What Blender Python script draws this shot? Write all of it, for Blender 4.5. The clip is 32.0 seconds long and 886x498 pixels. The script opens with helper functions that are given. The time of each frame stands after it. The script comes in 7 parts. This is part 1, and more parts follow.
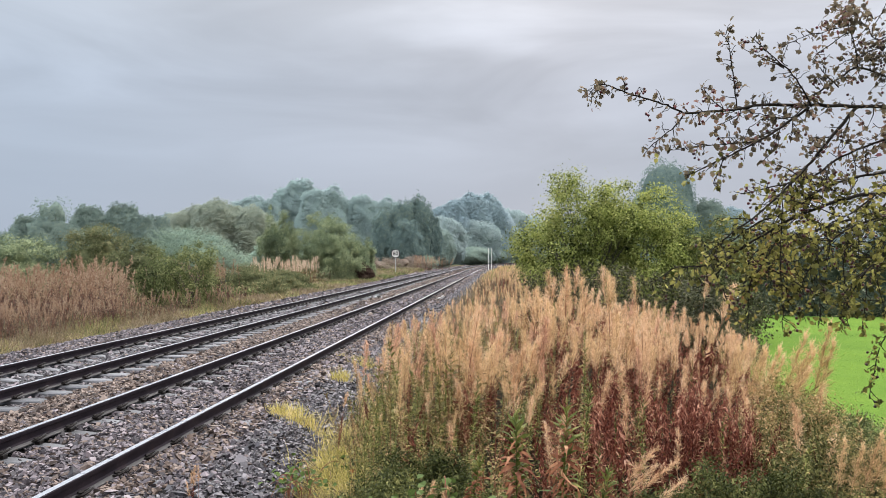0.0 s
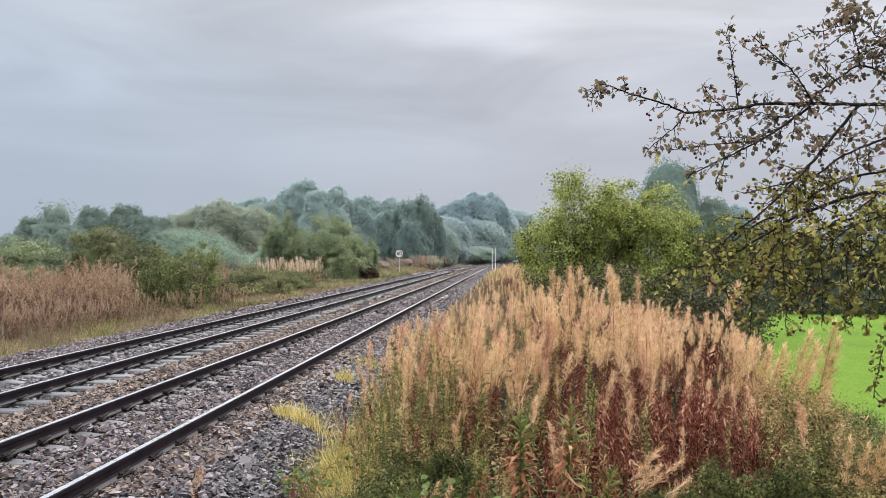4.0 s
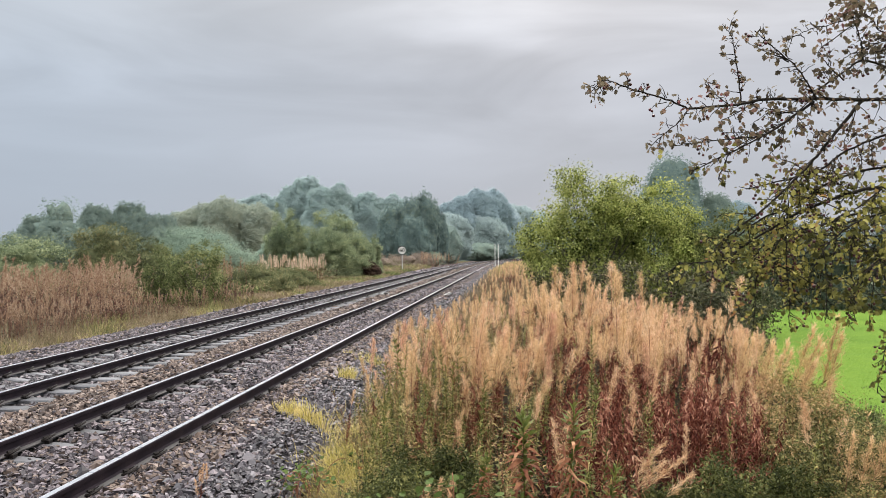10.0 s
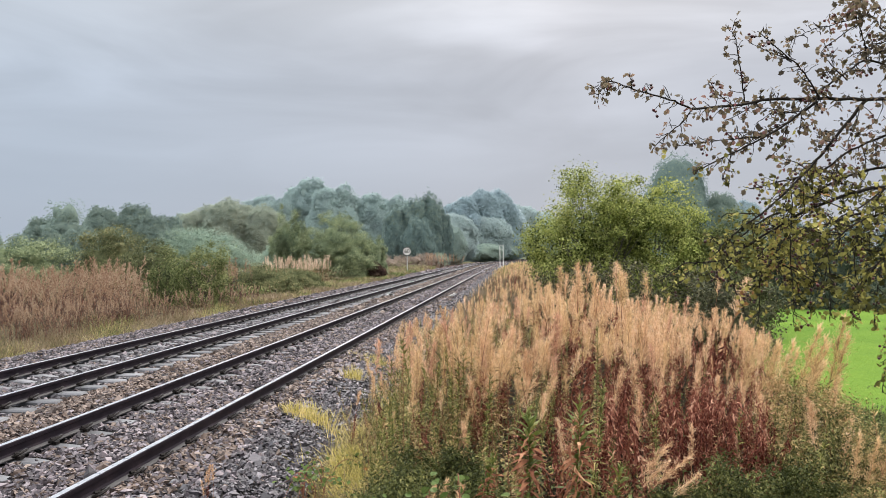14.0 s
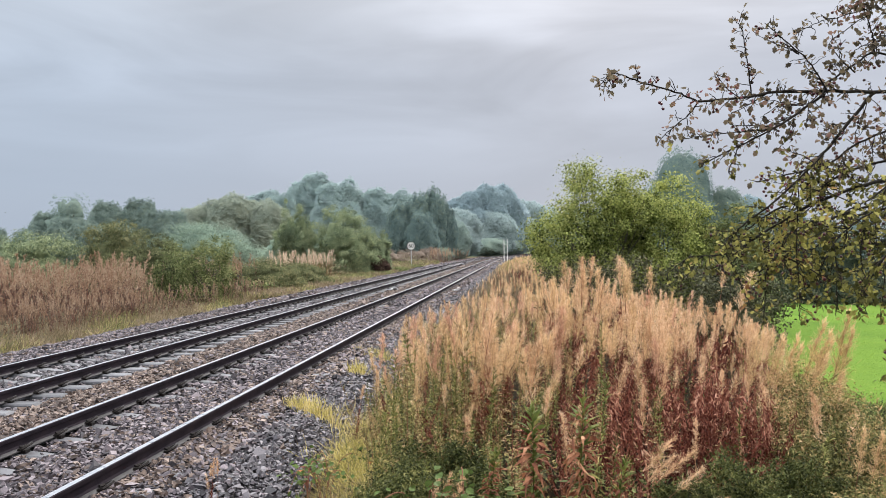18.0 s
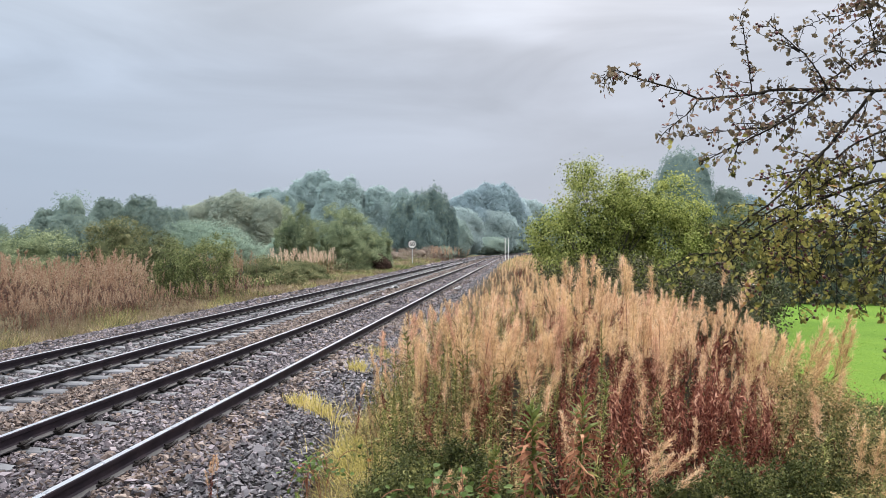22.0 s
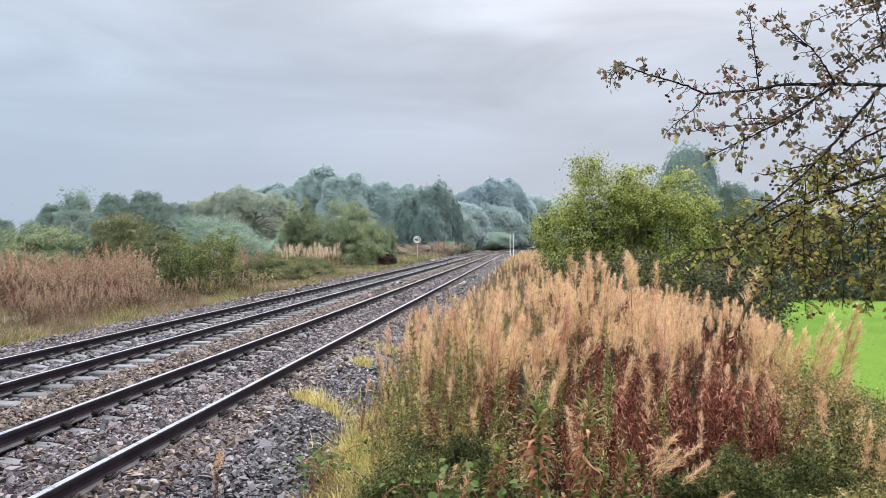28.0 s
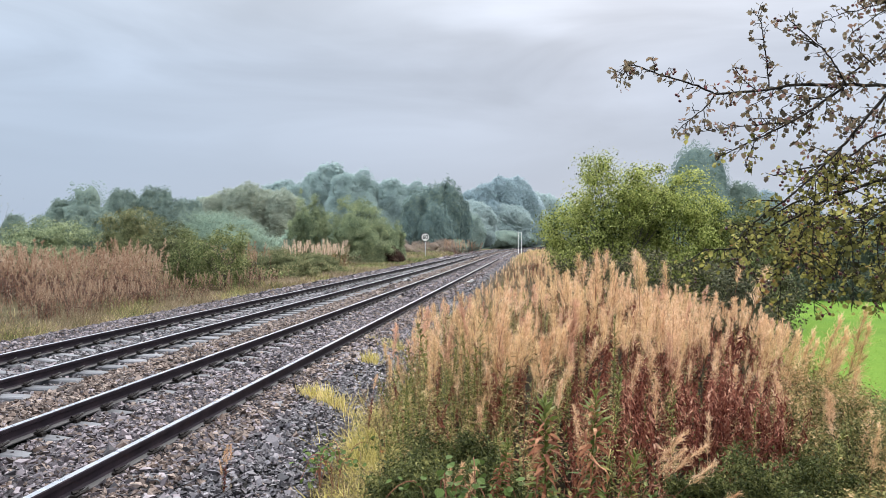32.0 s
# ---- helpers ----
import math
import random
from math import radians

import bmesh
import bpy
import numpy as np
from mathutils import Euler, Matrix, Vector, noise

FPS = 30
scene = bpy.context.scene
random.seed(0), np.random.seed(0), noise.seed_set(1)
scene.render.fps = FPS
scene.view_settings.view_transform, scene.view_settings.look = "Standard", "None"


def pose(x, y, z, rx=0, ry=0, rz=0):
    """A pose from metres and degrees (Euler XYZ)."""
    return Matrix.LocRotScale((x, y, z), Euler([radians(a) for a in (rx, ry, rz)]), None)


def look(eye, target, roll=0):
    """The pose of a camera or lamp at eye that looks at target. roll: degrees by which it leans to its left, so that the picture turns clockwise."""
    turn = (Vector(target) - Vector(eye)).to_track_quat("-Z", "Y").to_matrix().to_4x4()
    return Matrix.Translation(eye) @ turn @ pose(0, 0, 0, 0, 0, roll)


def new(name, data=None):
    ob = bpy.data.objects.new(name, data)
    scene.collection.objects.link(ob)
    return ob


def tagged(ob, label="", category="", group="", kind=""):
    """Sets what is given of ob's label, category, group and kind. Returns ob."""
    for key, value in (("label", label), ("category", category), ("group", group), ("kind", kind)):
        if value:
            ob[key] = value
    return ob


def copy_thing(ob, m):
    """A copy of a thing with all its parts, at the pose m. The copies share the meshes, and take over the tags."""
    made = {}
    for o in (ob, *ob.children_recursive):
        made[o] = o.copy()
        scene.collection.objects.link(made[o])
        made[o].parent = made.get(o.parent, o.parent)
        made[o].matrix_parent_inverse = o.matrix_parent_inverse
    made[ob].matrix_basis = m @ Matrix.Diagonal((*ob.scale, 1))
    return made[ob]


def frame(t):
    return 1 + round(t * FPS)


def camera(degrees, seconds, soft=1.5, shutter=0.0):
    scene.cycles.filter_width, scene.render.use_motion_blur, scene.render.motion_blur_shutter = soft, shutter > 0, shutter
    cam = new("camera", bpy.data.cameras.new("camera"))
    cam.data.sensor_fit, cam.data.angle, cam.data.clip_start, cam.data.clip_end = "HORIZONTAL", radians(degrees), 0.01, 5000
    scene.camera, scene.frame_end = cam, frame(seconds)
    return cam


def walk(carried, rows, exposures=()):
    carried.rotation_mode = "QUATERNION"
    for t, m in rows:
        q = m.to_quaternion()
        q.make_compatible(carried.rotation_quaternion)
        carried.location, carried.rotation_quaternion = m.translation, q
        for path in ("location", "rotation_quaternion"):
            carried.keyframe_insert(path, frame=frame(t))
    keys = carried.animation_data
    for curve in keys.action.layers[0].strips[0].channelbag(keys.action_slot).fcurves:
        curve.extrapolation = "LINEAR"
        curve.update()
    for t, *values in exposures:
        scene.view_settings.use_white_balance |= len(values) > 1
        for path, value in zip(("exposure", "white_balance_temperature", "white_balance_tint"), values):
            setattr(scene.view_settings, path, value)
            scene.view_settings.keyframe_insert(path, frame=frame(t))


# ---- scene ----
# ---- camera ----
cam = camera(56.0, 32.0, 0.7)
walk(cam, [
    (0, pose(0.000, 0.000, 1.810, 90.504, -0.000, 4.266)),
    (0.5, pose(0.003, 0.004, 1.812, 90.432, 0.060, 4.220)),
    (1, pose(0.005, 0.008, 1.810, 90.379, 0.042, 4.163)),
    (1.5, pose(0.006, 0.011, 1.811, 90.324, 0.091, 4.120)),
    (2, pose(0.006, 0.017, 1.810, 90.333, 0.182, 4.167)),
    (2.5, pose(0.000, 0.009, 1.809, 90.375, 0.262, 4.256)),
    (3, pose(0.003, 0.009, 1.812, 90.441, 0.327, 4.384)),
    (3.5, pose(0.004, 0.010, 1.813, 90.490, 0.297, 4.463)),
    (5.5, pose(0.002, 0.006, 1.812, 90.391, 0.350, 4.677)),
    (6, pose(0.002, 0.004, 1.813, 90.345, 0.380, 4.702)),
    (6.5, pose(0.003, 0.007, 1.816, 90.312, 0.383, 4.706)),
    (7, pose(0.004, 0.004, 1.817, 90.309, 0.395, 4.693)),
    (7.5, pose(0.004, 0.009, 1.814, 90.315, 0.387, 4.647)),
    (8, pose(0.007, 0.012, 1.811, 90.318, 0.419, 4.644)),
    (8.5, pose(0.010, 0.010, 1.814, 90.314, 0.395, 4.633)),
    (9, pose(0.005, 0.007, 1.812, 90.297, 0.451, 4.608)),
    (9.5, pose(0.005, 0.003, 1.811, 90.273, 0.456, 4.645)),
    (10, pose(0.006, 0.005, 1.813, 90.256, 0.469, 4.720)),
    (10.5, pose(0.004, 0.001, 1.810, 90.240, 0.457, 4.786)),
    (11, pose(0.003, 0.004, 1.810, 90.191, 0.471, 4.862)),
    (11.5, pose(0.004, 0.008, 1.808, 90.154, 0.459, 4.910)),
    (12, pose(0.005, 0.002, 1.809, 90.114, 0.496, 4.959)),
    (12.5, pose(0.004, 0.003, 1.807, 90.129, 0.504, 4.991)),
    (13, pose(0.005, 0.002, 1.808, 90.180, 0.515, 5.023)),
    (13.5, pose(0.006, 0.007, 1.811, 90.253, 0.620, 5.025)),
    (14, pose(0.005, -0.003, 1.813, 90.319, 0.641, 5.056)),
    (14.5, pose(0.009, 0.008, 1.812, 90.347, 0.652, 5.078)),
    (16.5, pose(0.010, 0.006, 1.812, 90.069, 0.652, 5.220)),
    (17, pose(0.010, 0.008, 1.814, 90.021, 0.635, 5.261)),
    (17.5, pose(0.009, 0.004, 1.808, 90.000, 0.562, 5.309)),
    (18, pose(0.007, 0.001, 1.810, 89.950, 0.639, 5.339)),
    (18.5, pose(0.008, -0.002, 1.811, 89.905, 0.595, 5.357)),
    (19, pose(0.009, 0.006, 1.806, 89.877, 0.553, 5.376)),
    (19.5, pose(0.009, 0.003, 1.806, 89.876, 0.543, 5.374)),
    (20, pose(0.010, 0.012, 1.806, 89.833, 0.519, 5.396)),
    (20.5, pose(0.010, 0.009, 1.806, 89.841, 0.441, 5.404)),
    (21, pose(0.011, 0.010, 1.805, 89.853, 0.402, 5.418)),
    (21.5, pose(0.011, 0.007, 1.806, 89.869, 0.380, 5.423)),
    (22, pose(0.011, 0.007, 1.803, 89.851, 0.358, 5.416)),
    (22.5, pose(0.008, -0.001, 1.807, 89.701, 0.385, 5.441)),
    (23, pose(0.010, 0.005, 1.806, 89.671, 0.325, 5.422)),
    (23.5, pose(0.009, -0.001, 1.806, 89.617, 0.370, 5.444)),
    (24, pose(0.010, 0.003, 1.812, 89.555, 0.370, 5.483)),
    (24.5, pose(0.009, -0.001, 1.807, 89.557, 0.351, 5.530)),
    (25, pose(0.007, -0.003, 1.806, 89.545, 0.367, 5.579)),
    (25.5, pose(0.007, -0.001, 1.805, 89.539, 0.379, 5.626)),
    (27.5, pose(0.006, -0.002, 1.806, 89.515, 0.377, 5.751)),
    (28, pose(0.007, 0.003, 1.803, 89.531, 0.376, 5.752)),
    (28.5, pose(0.006, 0.003, 1.802, 89.539, 0.352, 5.745)),
    (29, pose(0.008, 0.003, 1.804, 89.516, 0.358, 5.739)),
    (29.5, pose(0.005, -0.003, 1.804, 89.485, 0.366, 5.719)),
    (30, pose(0.006, 0.002, 1.804, 89.442, 0.329, 5.721)),
    (30.5, pose(0.008, -0.003, 1.806, 89.427, 0.233, 5.763)),
    (31, pose(0.007, -0.002, 1.805, 89.424, 0.163, 5.886)),
    (31.5, pose(0.010, 0.006, 1.802, 89.398, 0.008, 6.119)),
    (32, pose(0.004, -0.005, 1.801, 89.385, -0.097, 6.310)),
], exposures=((0, 0.05, 6650, 11), (3.5, 0.05, 6700, 11), (9, 0.05, 6950, 11), (13, 0.06, 6850, 11), (20, 0.1, 6600, 11), (28, 0.2, 6500, 10), (32, 0.22, 6450, 10)))

# ---- world and sun: a grey overcast morning ----
SUN_AZ, SUN_EL = 4.0, 48.0


def make_world():
    w = bpy.data.worlds.new("overcast_sky")
    w.use_nodes = True
    nt = w.node_tree
    nt.nodes.clear()
    N, L = nt.nodes.new, nt.links.new
    out, bg = N("ShaderNodeOutputWorld"), N("ShaderNodeBackground")
    sky = N("ShaderNodeTexSky")
    sky.sky_type = 'NISHITA'
    sky.sun_disc = False
    sky.sun_elevation, sky.sun_rotation = radians(SUN_EL), radians(SUN_AZ)
    sky.air_density, sky.dust_density = 1.0, 3.0
    dim = N("ShaderNodeVectorMath")
    dim.operation = 'SCALE'
    dim.inputs[3].default_value = 0.10
    L(sky.outputs[0], dim.inputs[0])
    tc = N("ShaderNodeTexCoord")
    sep = N("ShaderNodeSeparateXYZ")
    L(tc.outputs["Generated"], sep.inputs[0])
    # cloud deck: bright overhead, hazy blue-grey low down
    ramp = N("ShaderNodeValToRGB")
    e = ramp.color_ramp.elements
    e[0].position, e[0].color = 0.0, (0.45, 0.50, 0.60, 1)
    e[1].position, e[1].color = 1.0, (3.8, 3.82, 3.9, 1)
    for p, c in ((0.08, (0.44, 0.49, 0.59, 1)), (0.2, (0.5, 0.543, 0.632, 1)), (0.31, (0.6, 0.625, 0.685, 1)), (0.42, (1.1, 1.11, 1.15, 1)), (0.65, (2.8, 2.82, 2.88, 1))):
        k = e.new(p)
        k.color = c
    L(sep.outputs[2], ramp.inputs[0])
    # long soft streaks, flattened with height
    mp = N("ShaderNodeMapping")
    mp.inputs["Scale"].default_value = (1.5, 1.5, 7.0)
    mp.inputs["Location"].default_value = (0.35, 0.2, 0.1)
    L(tc.outputs["Generated"], mp.inputs[0])
    ns = N("ShaderNodeTexNoise")
    ns.inputs["Scale"].default_value = 1.7
    ns.inputs["Detail"].default_value = 5.0
    ns.inputs["Roughness"].default_value = 0.5
    ns.inputs["Distortion"].default_value = 0.6
    L(mp.outputs[0], ns.inputs[0])
    mr = N("ShaderNodeMapRange")
    mr.inputs[1].default_value, mr.inputs[2].default_value = 0.3, 0.72
    mr.inputs[3].default_value, mr.inputs[4].default_value = 0.85, 1.25
    L(ns.outputs[0], mr.inputs[0])
    # streaks fade into the haze at the horizon
    fade = N("ShaderNodeMapRange")
    fade.inputs[1].default_value, fade.inputs[2].default_value = 0.04, 0.2
    L(sep.outputs[2], fade.inputs[0])
    mx = N("ShaderNodeMix")
    mx.inputs[2].default_value = 1.0
    L(fade.outputs[0], mx.inputs[0])
    L(mr.outputs[0], mx.inputs[3])
    mul = N("ShaderNodeVectorMath")
    mul.operation = 'SCALE'
    L(ramp.outputs[0], mul.inputs[0])
    L(mx.outputs[0], mul.inputs[3])
    # thinner, ragged cloud towards the hidden sun
    rag = N("ShaderNodeTexNoise")
    rag.inputs["Scale"].default_value = 1.6
    rag.inputs["Detail"].default_value = 4.0
    L(mp.outputs[0], rag.inputs[0])
    shift = N("ShaderNodeVectorMath")
    shift.operation = 'MULTIPLY_ADD'
    shift.inputs[1].default_value = (0.5, 0.0, 0.16)
    L(rag.outputs[1], shift.inputs[0])
    L(tc.outputs["Generated"], shift.inputs[2])
    lobe = N("ShaderNodeMapping")
    lobe.inputs["Location"].default_value = (-0.42, 0.0, -3.3)
    lobe.inputs["Scale"].default_value = (2.0, 0.0, 9.5)
    L(shift.outputs[0], lobe.inputs[0])
    ln = N("ShaderNodeVectorMath")
    ln.operation = 'LENGTH'
    L(lobe.outputs[0], ln.inputs[0])
    gl = N("ShaderNodeMapRange")
    gl.interpolation_type = 'SMOOTHSTEP'
    gl.inputs[1].default_value, gl.inputs[2].default_value = 0.0, 0.55
    gl.inputs[3].default_value, gl.inputs[4].default_value = 1.27, 1.0
    L(ln.outputs[1], gl.inputs[0])
    mul2 = N("ShaderNodeVectorMath")
    mul2.operation = 'SCALE'
    L(mul.outputs[0], mul2.inputs[0])
    L(gl.outputs[0], mul2.inputs[3])
    west = N("ShaderNodeMapRange")
    west.inputs[1].default_value, west.inputs[2].default_value = -0.5, 0.05
    west.inputs[3].default_value, west.inputs[4].default_value = 1.0, 0.0
    L(sep.outputs[0], west.inputs[0])
    tint = N("ShaderNodeMix")
    tint.data_type, tint.blend_type = 'RGBA', 'MULTIPLY'
    tint.inputs[7].default_value = (0.9, 0.98, 1.03, 1)
    L(west.outputs[0], tint.inputs[0])
    L(mul2.outputs[0], tint.inputs[6])
    mix = N("ShaderNodeMix")
    mix.data_type = 'RGBA'
    mix.inputs[0].default_value = 0.92
    L(dim.outputs[0], mix.inputs[6])
    L(tint.outputs[2], mix.inputs[7])
    L(mix.outputs[2], bg.inputs[0])
    bg.inputs[1].default_value = 1.0
    L(bg.outputs[0], out.inputs[0])
    scene.world = w


make_world()
sun = new("sun", bpy.data.lights.new("sun", 'SUN'))
sun.data.energy, sun.data.angle, sun.data.color = 1.5, radians(20), (1.0, 0.96, 0.9)
_s, _c = math.sin(radians(SUN_AZ)), math.cos(radians(SUN_AZ))
_h = math.cos(radians(SUN_EL))
sun.matrix_world = look((60 * _s * _h, 60 * _c * _h, 60 * math.sin(radians(SUN_EL))), (0, 0, 0))

# ---- materials ----


class Nodes:
    def __init__(self, name):
        self.m = bpy.data.materials.new(name)
        self.m.use_nodes = True
        self.t = self.m.node_tree
        self.p = self.t.nodes["Principled BSDF"]
        self.o = self.t.nodes["Material Output"]

    def n(self, kind, **inputs):
        k = self.t.nodes.new("ShaderNode" + kind)
        for a, v in inputs.items():
            k.inputs[a.replace("_", " ")].default_value = v
        return k

    def l(self, a, b):
        self.t.links.new(a, b)

    def ramp(self, fac, stops):
        r = self.n("ValToRGB")
        e = r.color_ramp.elements
        e[0].position, e[0].color = stops[0][0], (*stops[0][1], 1)
        e[1].position, e[1].color = stops[-1][0], (*stops[-1][1], 1)
        for p, c in stops[1:-1]:
            e.new(p).color = (*c, 1)
        self.l(fac, r.inputs[0])
        return r.outputs[0]

    def noise(self, scale, detail=4.0, rough=0.55, coords="Object"):
        tc = self.n("TexCoord")
        k = self.n("TexNoise", Scale=scale, Detail=detail, Roughness=rough)
        self.l(tc.outputs[coords], k.inputs[0])
        return k.outputs[0]

    def mix(self, fac, a, b, blend='MIX'):
        k = self.n("Mix")
        k.data_type, k.blend_type = 'RGBA', blend
        for sock, v in ((0, fac), (6, a), (7, b)):
            if isinstance(v, (int, float)):
                k.inputs[sock].default_value = v
            elif isinstance(v, tuple):
                k.inputs[sock].default_value = (*v, 1)
            else:
                self.l(v, k.inputs[sock])
        return k.outputs[2]

    def bump(self, height, strength, distance):
        b = self.n("Bump")
        b.inputs["Strength"].default_value, b.inputs["Distance"].default_value = strength, distance
        self.l(height, b.inputs["Height"])
        self.l(b.outputs[0], self.p.inputs["Normal"])


def leaf_mat(name, stops, patch=0.6, trans=0.35, rough=0.6, spec=0.15):
    """Leaves: each one of its own tone, with broader patches over the plant."""
    k = Nodes(name)
    g = k.n("NewGeometry")
    both = k.n("Mix")
    both.inputs[0].default_value = 0.5
    k.l(k.noise(patch, 3.0), both.inputs[2])
    k.l(k.noise(patch * 6.0, 2.0), both.inputs[3])
    n = both.outputs[0]
    oi = k.n("ObjectInfo")
    add = k.n("Math")
    add.operation = 'MULTIPLY_ADD'
    add.inputs[1].default_value = 0.62
    k.l(g.outputs["Random Per Island"], add.inputs[0])
    mr = k.n("MapRange")
    mr.inputs[1].default_value, mr.inputs[2].default_value = 0.35, 0.65
    mr.inputs[3].default_value, mr.inputs[4].default_value = -0.16, 0.46
    k.l(n, mr.inputs[0])
    k.l(mr.outputs[0], add.inputs[2])
    add2 = k.n("Math")
    add2.operation = 'MULTIPLY_ADD'
    add2.inputs[1].default_value = 0.2
    k.l(oi.outputs["Random"], add2.inputs[0])
    k.l(add.outputs[0], add2.inputs[2])
    col = k.ramp(add2.outputs[0], stops)
    k.l(col, k.p.inputs["Base Color"])
    k.p.inputs["Roughness"].default_value = rough
    k.p.inputs["Specular IOR Level"].default_value = min(spec, 0.18) * 0.45
    tr = k.n("BsdfTranslucent")
    k.l(col, tr.inputs[0])
    ms = k.n("MixShader")
    ms.inputs[0].default_value = trans
    k.l(k.p.outputs[0], ms.inputs[1])
    k.l(tr.outputs[0], ms.inputs[2])
    k.l(ms.outputs[0], k.o.inputs[0])
    return k.m


def rough_mat(name, stops, scale, fine, rough=0.8, bump=0.4, dist=0.01, island=0.0, metal=0.0, spec=0.4, each=0.0):
    """Mineral, soil, bark and painted surfaces: two scales of mottling and relief."""
    k = Nodes(name)
    a, b = k.noise(scale, 4.0), k.noise(fine, 6.0, 0.65)
    f = k.n("Mix")
    f.inputs[0].default_value = 0.45
    k.l(a, f.inputs[2])
    k.l(b, f.inputs[3])
    fac = f.outputs[0]
    if island:
        g = k.n("NewGeometry")
        f2 = k.n("Mix")
        f2.inputs[0].default_value = island
        k.l(fac, f2.inputs[2])
        k.l(g.outputs["Random Per Island"], f2.inputs[3])
        fac = f2.outputs[0]
    if each:
        oi = k.n("ObjectInfo")
        f3 = k.n("Mix")
        f3.inputs[0].default_value = each
        k.l(fac, f3.inputs[2])
        k.l(oi.outputs["Random"], f3.inputs[3])
        fac = f3.outputs[0]
    k.l(k.ramp(fac, stops), k.p.inputs["Base Color"])
    rr = k.n("MapRange")
    rr.inputs[3].default_value, rr.inputs[4].default_value = rough - 0.15, min(1.0, rough + 0.15)
    k.l(b, rr.inputs[0])
    k.l(rr.outputs[0], k.p.inputs["Roughness"])
    k.p.inputs["Metallic"].default_value = metal
    k.p.inputs["Specular IOR Level"].default_value = spec
    k.bump(b, bump, dist)
    return k.m


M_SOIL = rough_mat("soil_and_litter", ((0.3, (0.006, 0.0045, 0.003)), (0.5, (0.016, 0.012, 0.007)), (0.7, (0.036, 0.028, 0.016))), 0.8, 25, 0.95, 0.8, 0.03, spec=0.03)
M_VERGE = rough_mat("dry_verge_grass", ((0.3, (0.045, 0.045, 0.025)), (0.5, (0.1, 0.085, 0.05)), (0.7, (0.19, 0.15, 0.0938))), 0.5, 22, 0.95, 1.0, 0.05, spec=0.03)
M_FIELD = rough_mat("mown_meadow", ((0.25, (0.065, 0.125, 0.0216)), (0.42, (0.0975, 0.175, 0.0288)), (0.55, (0.1235, 0.2063, 0.0336)), (0.75, (0.169, 0.25, 0.0504))), 0.35, 9, 0.9, 1.0, 0.06, spec=0.03)
M_FAR = rough_mat("distant_pasture", ((0.3, (0.12, 0.15, 0.10)), (0.7, (0.2, 0.22, 0.14))), 0.03, 0.8, 0.95, 0.3, 0.1, spec=0.03)
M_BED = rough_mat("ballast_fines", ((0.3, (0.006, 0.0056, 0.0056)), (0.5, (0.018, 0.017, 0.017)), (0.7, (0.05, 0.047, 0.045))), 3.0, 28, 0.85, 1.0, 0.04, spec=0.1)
M_STONE = rough_mat("granite_ballast", ((0.15, (0.0151, 0.0132, 0.0165)), (0.4, (0.0504, 0.0434, 0.051)), (0.62, (0.1198, 0.1012, 0.1131)), (0.85, (0.3024, 0.2592, 0.276))), 1.3, 60, 0.65, 0.4, 0.004, island=0.62, spec=0.3)
M_STONE_DARK = rough_mat("dark_wet_ballast", ((0.15, (0.0178, 0.0166, 0.0205)), (0.4, (0.0445, 0.0413, 0.0483)), (0.62, (0.0998, 0.0928, 0.1053)), (0.85, (0.2888, 0.2643, 0.2793))), 1.3, 60, 0.55, 0.4, 0.004, island=0.62, spec=0.4)
M_STONE_BROWN = rough_mat("rust_stained_ballast", ((0.15, (0.0225, 0.0161, 0.0146)), (0.4, (0.0733, 0.0517, 0.0439)), (0.62, (0.1521, 0.1104, 0.0914)), (0.85, (0.3043, 0.2415, 0.2072))), 1.3, 60, 0.65, 0.4, 0.004, island=0.62, spec=0.3)
M_CONCRETE = rough_mat("weathered_concrete", ((0.3, (0.03612, 0.03655, 0.04197)), (0.5, (0.08772, 0.08927, 0.09993)), (0.75, (0.1754, 0.1766, 0.1935))), 3.0, 60, 0.55, 0.3, 0.004, spec=0.6, each=0.3)
M_RAIL = rough_mat("dark_brown_rail_steel", ((0.3, (0.0112, 0.0092, 0.0129)), (0.5, (0.0225, 0.0173, 0.0235)), (0.75, (0.0525, 0.0367, 0.0426))), 4.0, 70, 0.6, 0.3, 0.002, spec=0.1)
# Rail foot greyer and paler than the dark brown web.
M_FOOT = rough_mat("grey_rail_foot", ((0.3, (0.028, 0.027, 0.03)), (0.5, (0.055, 0.053, 0.056)), (0.75, (0.11, 0.104, 0.104))), 4.0, 70, 0.6, 0.3, 0.002, spec=0.3)
M_POLISH = rough_mat("polished_rail_head", ((0.3, (0.6, 0.6, 0.63)), (0.7, (0.74, 0.74, 0.77))), 1.5, 12, 0.3, 0.0, 0.0005, metal=1.0)
M_CLIP = rough_mat("black_rail_clip", ((0.3, (0.012, 0.011, 0.011)), (0.7, (0.04, 0.033, 0.03))), 8.0, 90, 0.45, 0.2, 0.001, metal=0.5)
M_WHITE = rough_mat("white_paint", ((0.3, (0.66, 0.66, 0.63)), (0.7, (0.82, 0.82, 0.8))), 5.0, 60, 0.5, 0.1, 0.001)
M_BLACK = rough_mat("black_paint", ((0.3, (0.015, 0.015, 0.016)), (0.7, (0.035, 0.035, 0.036))), 5.0, 60, 0.45, 0.1, 0.001)
M_GALV = rough_mat("galvanised_steel", ((0.3, (0.34, 0.36, 0.37)), (0.7, (0.55, 0.57, 0.58))), 5.0, 60, 0.5, 0.1, 0.001, metal=0.5)
